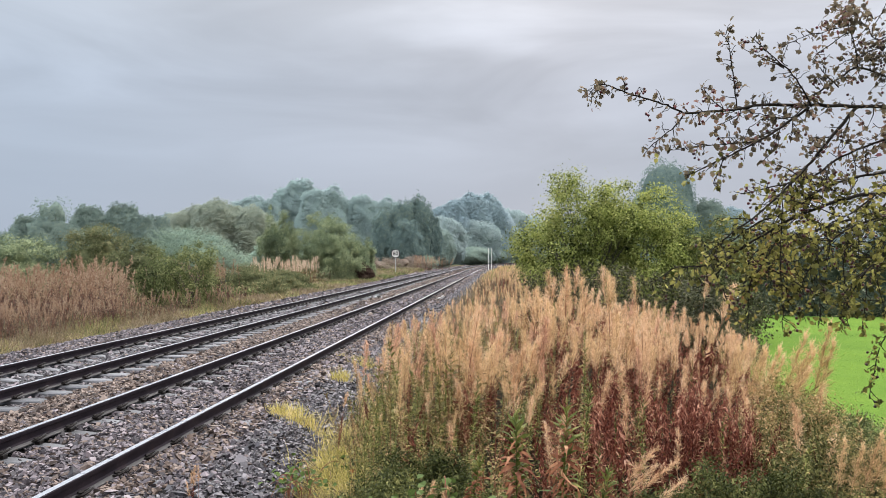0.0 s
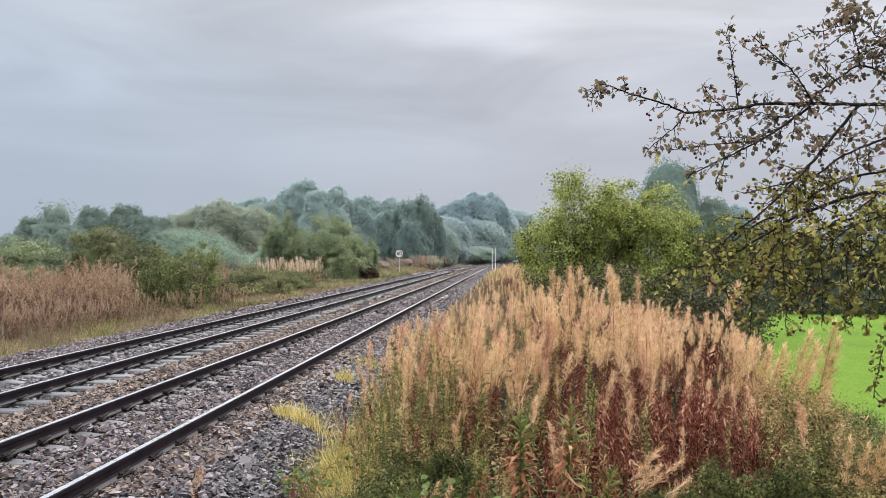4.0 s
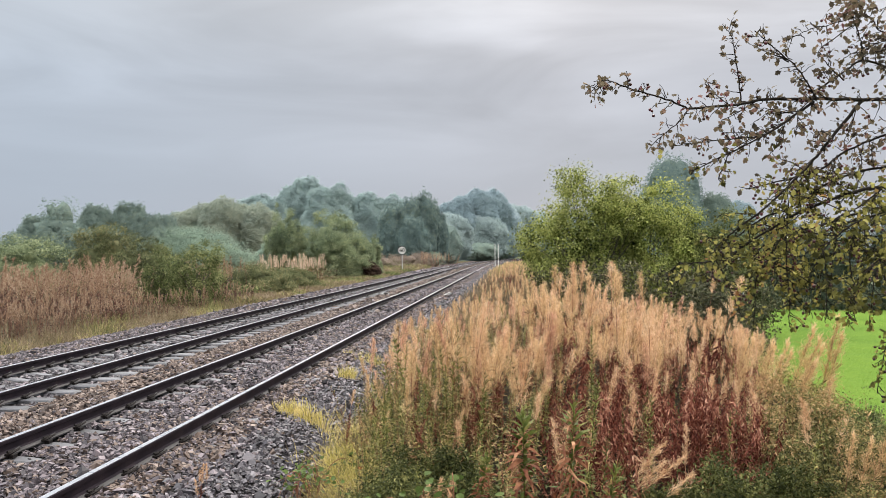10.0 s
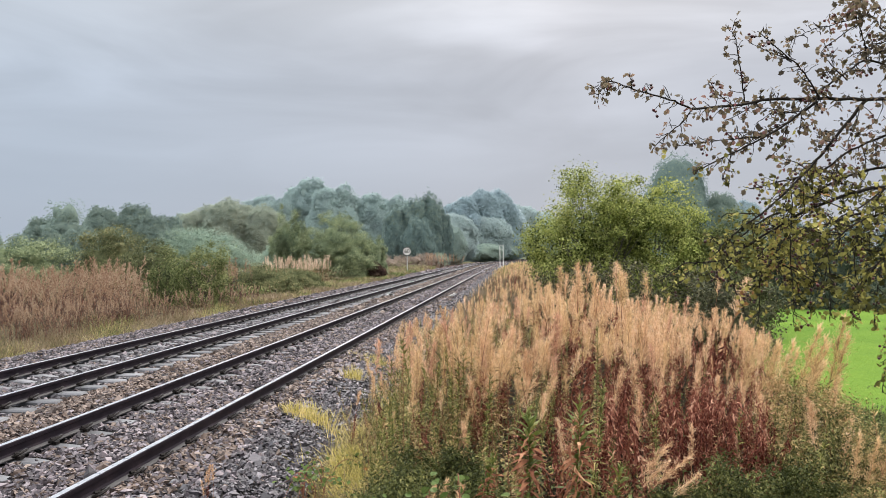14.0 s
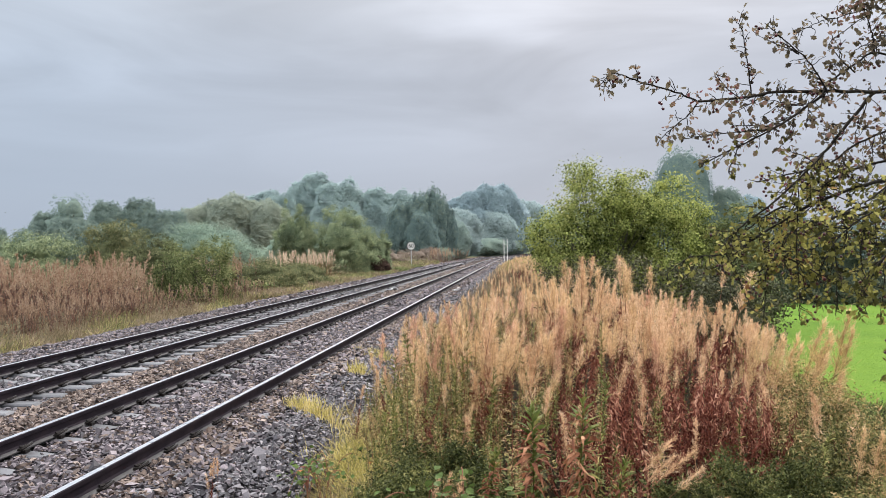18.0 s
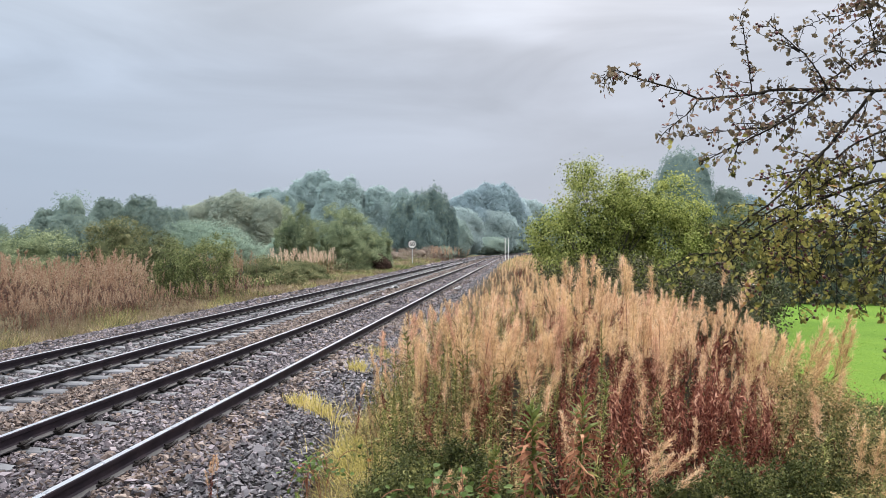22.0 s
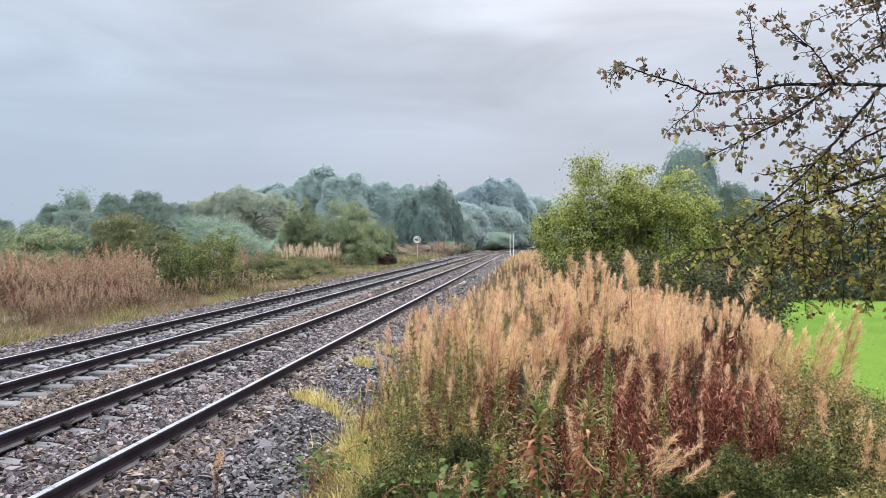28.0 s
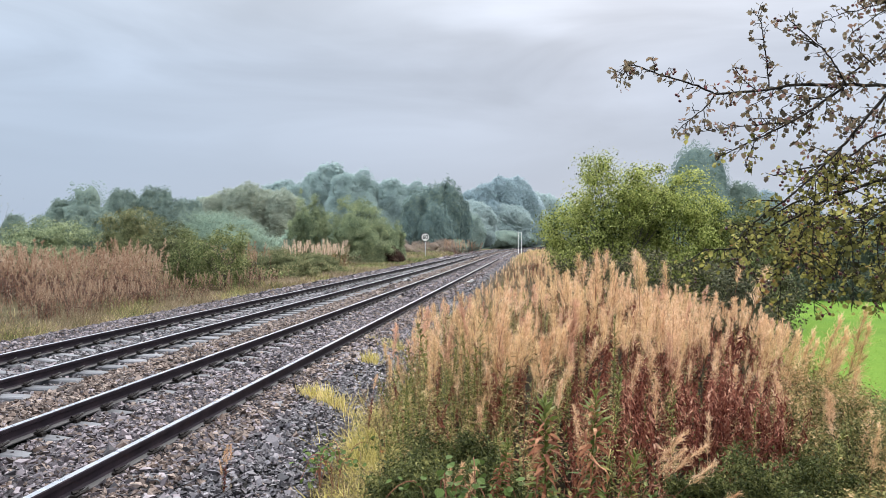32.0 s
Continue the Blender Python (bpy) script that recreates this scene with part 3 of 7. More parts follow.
OCT_V = np.array([(1, 0, 0), (0, 1, 0), (-1, 0, 0), (0, -1, 0), (0, 0, 1), (0, 0, -1)], dtype=float)
OCT_F = np.array([(0, 1, 4), (1, 2, 4), (2, 3, 4), (3, 0, 4), (1, 0, 5), (2, 1, 5), (3, 2, 5), (0, 3, 5)])


def turns(g, n):
    """Random rotations (n, 3, 3)."""
    q = unit(g.normal(size=(n, 4)))
    w, x, y, z = q.T
    return np.stack([np.stack([1 - 2 * (y * y + z * z), 2 * (x * y - z * w), 2 * (x * z + y * w)], -1),
                     np.stack([2 * (x * y + z * w), 1 - 2 * (x * x + z * z), 2 * (y * z - x * w)], -1),
                     np.stack([2 * (x * z - y * w), 2 * (y * z + x * w), 1 - 2 * (x * x + y * y)], -1)], 1)


# ---- ground and permanent way ----
RAIL_X = (-3.52, -5.02, -6.82, -8.32)
HEIGHTS_X = (-40, -11.5, -10.2, -9.2, -8.0, -3.0, -2.0, -0.5, 1.0, 3.5, 6.5, 12.0, 60.0)
HEIGHTS_Z = (-0.8, -0.4, -0.5, -0.52, -0.6, -0.6, -0.5, -0.42, -0.36, -0.45, -1.15, -1.2, -1.6)


def bend(y):
    """How far the line swings to the east past its straight."""
    return 0.00055 * np.maximum(0, np.asarray(y, dtype=float) - 105) ** 2


def ground_z(x, y):
    x, y = np.asarray(x, dtype=float), np.asarray(y, dtype=float)
    z = np.interp(x - np.minimum(bend(y), 60), HEIGHTS_X, HEIGHTS_Z)
    bank = np.clip((x + 1.8) / 0.8, 0, 1) * np.clip((4.5 - x) / 1.5, 0, 1)
    z = z + 0.42 * bank * np.clip((6.0 - y) / 4.0, 0, 1)
    soft = np.clip((np.abs(x + 6) - 4.2) / 1.0, 0, 1)
    return z + soft * (0.05 * np.sin(x * 1.7 + y * 0.6) * np.sin(y * 1.1 - x * 0.4) + 0.02 * np.sin(x * 5.1 + y * 4.3))


BED_X = (-11.3, -10.6, -10.0, -8.85, -8.6, -6.5, -6.2, -5.92, -5.6, -5.2, -4.6, -4.3, -3.62, -3.4, -3.1, -2.6, -1.75)
BED_Z = (-0.6, -0.3, -0.2, -0.2, -0.22, -0.22, -0.215, -0.165, -0.18, -0.2, -0.205, -0.18, -0.19, -0.168, -0.185, -0.3, -0.64)


def bed_z(x, y):
    return np.interp(np.asarray(x) - bend(y), BED_X, BED_Z)


def grid_mesh(name, xs, ys, zf, mats, pick=None, shift=None):
    X, Y = np.meshgrid(xs, ys)
    if shift is not None:
        X = X + shift(Y)
    V = np.stack([X, Y, zf(X, Y)], -1).reshape(-1, 3)
    n, m = len(xs), len(ys)
    i = (np.arange(m - 1)[:, None] * n + np.arange(n - 1)[None]).ravel()
    F = np.stack([i, i + 1, i + n + 1, i + n], 1)
    c = V[F].mean(1)
    return mesh_of(name, V, [F], mats, None if pick is None else pick(c), smooth=True)


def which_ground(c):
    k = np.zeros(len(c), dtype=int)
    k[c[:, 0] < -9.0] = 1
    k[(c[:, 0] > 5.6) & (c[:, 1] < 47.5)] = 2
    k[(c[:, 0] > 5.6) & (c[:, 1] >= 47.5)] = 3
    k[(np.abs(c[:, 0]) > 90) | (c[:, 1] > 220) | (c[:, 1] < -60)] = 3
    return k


gx = np.concatenate([[-2500, -1200, -600, -300, -180, -120, -90, -70, -55, -45, -35, -28, -22, -18], np.arange(-15, 14, 0.5),
                     [14, 16, 19, 23, 28, 35, 45, 60, 90, 120, 180, 300, 600, 1200, 2500]])
gy = np.concatenate([[-2500, -800, -300, -120, -60, -30, -15, -8, -4], np.arange(-2, 30, 0.5), np.arange(30, 80, 2), np.arange(80, 220, 5), [220, 260, 320, 450, 700, 1200, 2500]])
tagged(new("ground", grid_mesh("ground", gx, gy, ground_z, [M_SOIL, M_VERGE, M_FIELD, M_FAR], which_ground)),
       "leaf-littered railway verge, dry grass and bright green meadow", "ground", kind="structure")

by = np.concatenate([np.arange(-20, 50, 0.5), np.arange(50, 105, 2.5), np.arange(105, 300, 4)])
bx = np.sort(np.concatenate([np.array(BED_X), np.arange(-10.9, -2.0, 0.35)]))


def rough_bed(X, Y):
    return bed_z(X, Y) + 0.012 * np.sin(X * 9 + Y * 5) * np.sin(Y * 8 - X * 3)


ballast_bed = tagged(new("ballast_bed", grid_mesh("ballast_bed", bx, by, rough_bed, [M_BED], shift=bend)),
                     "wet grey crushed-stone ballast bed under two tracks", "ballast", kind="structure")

# rail section: half-width and height from the foot up
RAIL_SECTION = ((-0.07, -0.159), (0.07, -0.159), (0.07, -0.148), (0.024, -0.134), (0.0095, -0.115), (0.0095, -0.052), (0.034, -0.04), (0.036, -0.009), (0.029, -0.002),
                (-0.029, -0.002), (-0.036, -0.009), (-0.034, -0.04), (-0.0095, -0.052), (-0.0095, -0.115), (-0.024, -0.134), (-0.07, -0.148))
RAIL_FACES = (1, 1, 1, 0, 0, 0, 0, 0, 2, 0, 0, 0, 0, 1, 1, 1)
rail_y = np.concatenate([np.arange(-20, 100, 6.0), np.arange(100, 290, 4.0)])


def rail_mesh(x0):
    sec = np.array(RAIL_SECTION)
    n = len(sec)
    V = np.stack([np.stack([x0 + bend(y) + sec[:, 0], np.full(n, y), sec[:, 1]], 1) for y in rail_y]).reshape(-1, 3)
    i = np.arange(len(rail_y) - 1)[:, None] * n
    j = np.arange(n)[None]
    F = np.stack(np.broadcast_arrays(i + j, i + (j + 1) % n, i + n + (j + 1) % n, i + n + j), -1).reshape(-1, 4)
    idx = np.tile(np.array(RAIL_FACES), len(rail_y) - 1)
    return mesh_of("rail", V, [F], [M_RAIL, M_FOOT, M_POLISH], idx)


def sleeper_mesh():
    """A concrete sleeper: sloped rail seats, waisted middle, chamfered edges."""
    xs = np.array([-1.25, -1.22, -0.9, -0.5, -0.25, 0.25, 0.5, 0.9, 1.22, 1.25])
    top = np.array([-0.03, 0.0, 0.004, -0.014, -0.045, -0.045, -0.014, 0.004, 0.0, -0.03])
    hw = np.array([0.1, 0.11, 0.11, 0.1, 0.085, 0.085, 0.1, 0.11, 0.11, 0.1])
    V = []
    for x, t, w in zip(xs, top, hw):
        V += [(x, -w - 0.02, -0.2), (x, -w, t - 0.018), (x, -w + 0.02, t), (x, w - 0.02, t), (x, w, t - 0.018), (x, w + 0.02, -0.2)]
    F = []
    for i in range(len(xs) - 1):
        for j in range(5):
            a = i * 6 + j
            F.append((a, a + 6, a + 7, a + 1))
    e = (len(xs) - 1) * 6
    ends = np.array([(0, 1, 2, 3, 4, 5), (e + 5, e + 4, e + 3, e + 2, e + 1, e)])
    return mesh_of("sleeper", np.array(V), [np.array(F), ends], M_CONCRETE)


def clip_mesh():
    """A looped spring clip on its shoulder, beside the rail foot."""
    path = spline([(-0.02, -0.055, 0.004), (0.03, -0.06, 0.02), (0.075, -0.035, 0.05), (0.08, 0.02, 0.062), (0.045, 0.055, 0.045), (-0.01, 0.05, 0.022), (-0.04, 0.01, 0.02)], 12)
    loop = tubes(path[None], np.full((1, 12), 0.0145), 6)
    return mesh_of("rail_clip", *join([loop, box(0.0, -0.04, -0.03, 0.05, 0.04, 0.008, 0.008)]), M_CLIP, smooth=False)


SLEEPER_TOP, PITCH = -0.168, 0.64


def make_track(a, b, top_drop, label):
    cx = (a + b) / 2
    root = thing("railway_track", 0, 0, 0, label, "railway track", "tracks of the double line")
    rails = [part("rail", rail_mesh(x), None, root, "dark brown steel rail with a polished head") for x in (a, b)]
    sl, cl = sleeper_mesh(), clip_mesh()
    g = rng(int(-cx * 10))
    ys = np.arange(2.1 - 22 * PITCH, 118, PITCH)
    for y in ys:
        s = part("sleeper", sl, None, root)
        s.matrix_basis = pose(cx + float(bend(y)), y + g.normal() * 0.012, SLEEPER_TOP - top_drop + g.normal() * 0.004, 0, 0, g.normal() * 0.5)
    for x, r in zip((a, b), rails):
        near = [y for y in ys if 3.5 < y < 70][:100]
        for y in near:
            for side in (1, -1):
                c = part("rail_clip", cl, None, r)
                c.matrix_basis = pose(x + side * 0.075, y, -0.145, 0, 0, 0 if side > 0 else 180)
        pads = []
        for y in [v for v in ys if v <= 3.5 or v > near[-1] + 0.1]:
            for side in (1, -1):
                pads.append(box(x + side * 0.1 - 0.04 + float(bend(y)), y - 0.05, -0.165, x + side * 0.1 + 0.04 + float(bend(y)), y + 0.05, -0.115, 0.015))
        tagged(part("distant_clips", join(pads), M_CLIP, r), kind="stuff")
    return root


make_track(RAIL_X[0], RAIL_X[1], 0.0, "near railway track, concrete sleepers half buried in grey ballast")
make_track(RAIL_X[2], RAIL_X[3], 0.0, "far railway track with pale concrete sleepers lying bare")


# ballast stones: angular crushed rock
CUBE_V = np.array([(x, y, z) for x in (-1, 1) for y in (-1, 1) for z in (-1, 1)], dtype=float) * 0.72
CUBE_F = np.array([(0, 1, 3), (0, 3, 2), (4, 6, 7), (4, 7, 5), (0, 4, 5), (0, 5, 1), (2, 3, 7), (2, 7, 6), (0, 2, 6), (0, 6, 4), (1, 5, 7), (1, 7, 3)])


def stone_shapes(g, n):
    return [((CUBE_V + g.uniform(-0.36, 0.36, size=(8, 3))) * g.uniform(0.75, 1.25, size=3) * np.array([1.15, 0.9, 0.52]), CUBE_F) for _ in range(n)]


def small_shapes(g, n):
    return [((OCT_V + g.uniform(-0.3, 0.3, size=(6, 3))) * g.uniform(0.8, 1.25, size=3) * np.array([1.2, 0.95, 0.62]), OCT_F) for _ in range(n)]


def on_stones(x, y, g):
    """True where loose stone lies: not on rails or on the bare sleepers."""
    dx = x - bend(y)
    ok = np.ones(len(x), dtype=bool)
    for r in RAIL_X:
        ok &= np.abs(dx - r) > 0.085
    ph = np.abs((y - 2.1 + PITCH / 2) % PITCH - PITCH / 2)
    far_track = (dx > -8.82) & (dx < -6.32)
    ok &= ~(far_track & (ph < 0.13) & (g.random(len(x)) < np.where(np.abs(dx + 7.57) < 0.35, 0.6, 0.93)))
    seat = (dx > RAIL_X[1] + 0.05) & (dx < RAIL_X[1] + 0.42)
    ok &= ~(seat & (ph < 0.145) & (g.random(len(x)) < 0.97))
    return ok


def stones(g, y0, y1, per, size, shapes):
    """Places, turns, sizes, shape and colour class of the stones of a stretch."""
    n = int((y1 - y0) * 9.2 * per)
    x, y = g.uniform(-11.1, -1.9, n), g.uniform(y0, y1, n)
    x = x + bend(y)
    k = on_stones(x, y, g)
    x, y = x[k], y[k]
    s = size * g.lognormal(0, 0.3, len(x))
    dx = x - bend(y)
    low = ((dx < -6.4) & (dx > -8.75)) * 0.012
    P = np.stack([x, y, bed_z(x, y) + s * 0.3 - low + g.uniform(0, 0.012, len(x))], 1)
    T = basis(np.stack([np.cos(x * 99), np.sin(x * 99), g.normal(size=len(x)) * 0.4], 1), np.array([0, 0, 1.0]) + g.normal(size=(len(x), 3)) * 0.45)
    tone = np.zeros(len(x), dtype=int)
    tone[((dx > -6.6) & (dx < -5.15) & (g.random(len(x)) < 0.85)) | ((dx > -3.45) & (dx < -2.95) & (g.random(len(x)) < 0.5)) | (g.random(len(x)) < 0.2)] = 1
    tone[(dx > -2.75 - 0.25 * g.random(len(x))) & (g.random(len(x)) < 0.85)] = 2
    tone[(dx > -8.75) & (dx < -6.4) & (g.random(len(x)) < 0.7)] = 2
    return P, T, s, g.integers(0, shapes, len(x)), tone


g = rng(11)
SHAPES = stone_shapes(g, 5) + small_shapes(g, 5)
SMALL = small_shapes(g, 10)
TONES = ((M_STONE, "loose_ballast", "wet grey crushed granite stones"), (M_STONE_BROWN, "stained_ballast", "brown rust-stained crushed stones"), (M_STONE_DARK, "dark_ballast", "dark blue-grey wet crushed stones"))
heaps = ([], [], [])
single = []
for y0, y1, per, size in ((-12, 4.5, 110, 0.042), (4.5, 12, 950, 0.0232), (12, 28, 400, 0.0295), (28, 80, 80, 0.05), (80, 170, 16, 0.11)):
    P, T, s, pick, tone = stones(g, y0, y1, per, size, 10)
    apart = (P[:, 0] > -3.35) & (P[:, 0] < -2.35) & (P[:, 1] > 7.0) & (P[:, 1] < 8.2)
    apart &= np.cumsum(apart) <= 300
    for i in np.nonzero(apart)[0]:
        single.append((P[i], T[i], float(s[i]), int(pick[i]), int(tone[i])))
    for i in range(10):
        for b in range(3):
            q = (pick == i) & (tone == b) & ~apart
            if q.any():
                heaps[b].append(scatter((SHAPES if 0 < y0 < 10 else SMALL)[i], P[q], T[q], s[q]))
for b, (mat, name, label) in enumerate(TONES):
    tagged(part(name, join(heaps[b]), mat, ballast_bed, label), kind="stuff")
STONE_MESH = {(i, b): mesh_of("stone", SHAPES[i][0], [SHAPES[i][1]], TONES[b][0]) for i in range(10) for b in range(3)}


def lay_stones():
    """The stones nearest the bank, one by one."""
    for p, t, sz, i, b in single:
        st = part("stone", STONE_MESH[i, b], None, ballast_bed)
        st.matrix_basis = Matrix.Translation(p.tolist()) @ Matrix(t.tolist()).to_4x4() @ Matrix.Scale(sz, 4)

# ---- plants: builders ----


def crown(g, n_clumps, per, rx, ry, rz, cz, clump=0.22, hollow=0.55, skew=0.0, low=-0.75, crisp=False):
    """Leaf places in clumps over an uneven dome: returns points, outward directions and clump centres."""
    a = g.uniform(0, 2 * math.pi, n_clumps)
    e = g.uniform(low, 1.0, n_clumps)
    s = np.sqrt(1 - e * e)
    d = np.stack([np.cos(a) * s, np.sin(a) * s, e], 1)
    lump = 1 + 0.16 * np.sin(d[:, 0] * 4.1 + skew) * np.cos(d[:, 1] * 3.3 + 2 * skew) + 0.12 * np.sin(d[:, 2] * 6 + d[:, 0] * 5 + skew)
    rad = g.uniform(hollow, 1.0, n_clumps) ** 0.6 * lump
    c = d * rad[:, None] * np.array([rx, ry, rz]) + np.array([0, 0, cz])
    k = np.repeat(np.arange(n_clumps), per)
    sz = g.uniform(0.5, 1.3, n_clumps)[k, None]
    spread = g.normal(size=(len(k), 3))
    if crisp:
        spread = unit(spread) * g.random((len(k), 1)) ** 0.4 * 1.45
    p = c[k] + spread * np.array([rx, ry, rz * 0.7]) * clump * sz
    out = unit(p - np.array([0, 0, cz * 0.8]) + g.normal(size=p.shape) * 0.3 * rx)
    return p, out, c


def leaf_cloud(g, p, out, size, tpl=T_LEAF, droop=0.35, loose=0.55):
    """Leaves that hang along the crown's surface, each a little astray."""
    n = len(p)
    up = unit(out + np.array([0, 0, 0.45]) + g.normal(size=(n, 3)) * loose)
    d = unit(np.cross(up, g.normal(size=(n, 3))) + np.array([0, 0, -droop]) + g.normal(size=(n, 3)) * 0.3)
    return scatter(tpl, p, basis(d, up), size * g.uniform(0.6, 1.35, n))


def limbs_to(g, base, ends, r0, r1, bow=0.2, sides=5, m=6):
    """Limbs from points near the base out to the clump centres."""
    ends = np.asarray(ends)
    u = np.linspace(0, 1, m)[None, :, None]
    b = np.broadcast_to(base, ends.shape)[:, None]
    P = b + (ends[:, None] - b) * np.stack([u ** 1.25, u ** 1.25, u ** 0.85], -1)[..., 0, :]
    P = P + np.cumsum(g.normal(size=P.shape), axis=1) * u * bow * 0.08 * np.linalg.norm(ends - b[:, 0], axis=1)[:, None, None]
    R = np.linspace(r0, r1, m)[None] * g.uniform(0.7, 1.2, (len(ends), 1))
    return tubes(P, R, sides)


def core(g, w, d, h, cz, rz, seed, fill=0.62):
    """The shaded foliage inside a dense crown, as one lumpy body well within the leaves."""
    nu, nv = 30, 16
    th = np.arange(nu) * 2 * math.pi / nu
    el = np.linspace(-0.97, 0.98, nv)
    D = np.stack([np.outer(np.sqrt(1 - el ** 2), np.cos(th)), np.outer(np.sqrt(1 - el ** 2), np.sin(th)), np.repeat(el[:, None], nu, 1)], -1).reshape(-1, 3)
    C = unit(g.normal(size=(26, 3)))
    lump = 1 + 0.16 * np.sin(D[:, 0] * 4.1 + seed) * np.cos(D[:, 1] * 3.3 + 2 * seed) + 0.12 * np.sin(D[:, 2] * 6 + D[:, 0] * 5 + seed)
    r = (fill + 0.2 * np.exp(-16 * (1 - D @ C.T)).max(1)) * lump
    V = D * r[:, None] * np.array([w / 2, d / 2, rz]) + np.array([0, 0, cz])
    i, j = np.meshgrid(np.arange(nv - 1) * nu, np.arange(nu), indexing="ij")
    k = (j + 1) % nu
    return V, [np.stack([i + j, i + k, i + nu + k, i + nu + j], -1).reshape(-1, 4), np.arange(nu)[None, ::-1], (np.arange(nu) + (nv - 1) * nu)[None]]


def heads(p, c, per, out, k=0.9):
    """Leaf directions that follow both the crown and the leaf clump."""
    off = p - np.repeat(c, per, 0)
    return unit(out + k * off / max(np.abs(off).mean() * 1.6, 1e-6))


def make_bush(name, x, y, w, d, h, mat, label, seed, n_clumps=70, per=60, leaf=0.1, tpl=T_LEAF, stems=26, category="bush", clump=0.16, hollow=0.45, bark=None, group="", sprays=0, dense=False):
    g = rng(seed)
    z = float(ground_z(x, y)) - 0.05
    root = thing(name, x, y, z, label, category, group)
    p, o, c = crown(g, n_clumps, per, w / 2, d / 2, h * 0.58, h * 0.40, clump, hollow, seed, crisp=dense)
    if dense:
        # past 120 m leaves turn to the camera's side, flattening shade like mist
        o = heads(p, c, per, o, 0.4) * (0.25 if y > 120 else 0.8) + np.array([0, -0.8, 0.2]) * (1 if y > 120 else 0.3)
        part("inner_foliage", core(g, w, d, h, h * 0.4, h * 0.58, seed, 0.62 if y > 120 else 0.46), mat, root, smooth=True)
    if sprays:
        u = g.uniform(-0.85, 0.85, sprays)
        tip = np.stack([u * w / 2, g.uniform(-0.4, 0.4, sprays) * d, h * (0.94 - 0.35 * u * u) + g.uniform(-0.12, 0.08, sprays) * h], 1)
        t = np.repeat(np.linspace(0.62, 1.0, 14)[None], sprays, 0).ravel()
        k = np.repeat(np.arange(sprays), 14)
        sp = tip[k] * np.stack([t ** 1.25, t ** 1.25, t ** 0.85], 1) + g.normal(size=(len(k), 3)) * 0.05 * h / 4
        p, o = np.concatenate([p, sp, sp + 0.04]), np.concatenate([o, unit(sp), unit(sp)])
        c = np.concatenate([tip, c])
    p[:, 2] = np.where(p[:, 2] < 0.03, g.uniform(0.03, 0.3, len(p)) * h, p[:, 2])
    tagged(part("crown", leaf_cloud(g, p, o, leaf, tpl if y < 100 else T_FAR, 0.35 if y < 43 else 0.1, 0.55 if y < 43 else (0.4 if y < 100 else 0.1)), mat, root), kind="stuff")
    c = np.concatenate([c[:sprays] * 0.86, c[sprays:] * (0.8 if y > 43 else 0.92)])
    ends = c[:stems + sprays].copy()
    ends[:, 2] = np.maximum(ends[:, 2], 0.3)
    lone = min(10, len(ends)) if y < 45 else 3
    for i in range(lone):
        part("stem", limbs_to(g, np.array([0, 0, 0.0]), ends[i:i + 1], 0.035 * h / 3, 0.007, 0.5), bark or M_BARK_GREY, root)
    tagged(part("branchwork", limbs_to(g, np.array([0, 0, 0.0]), ends[lone:], 0.022 * h / 3, 0.005, 0.5), bark or M_BARK_GREY, root), kind="stuff")
    return root


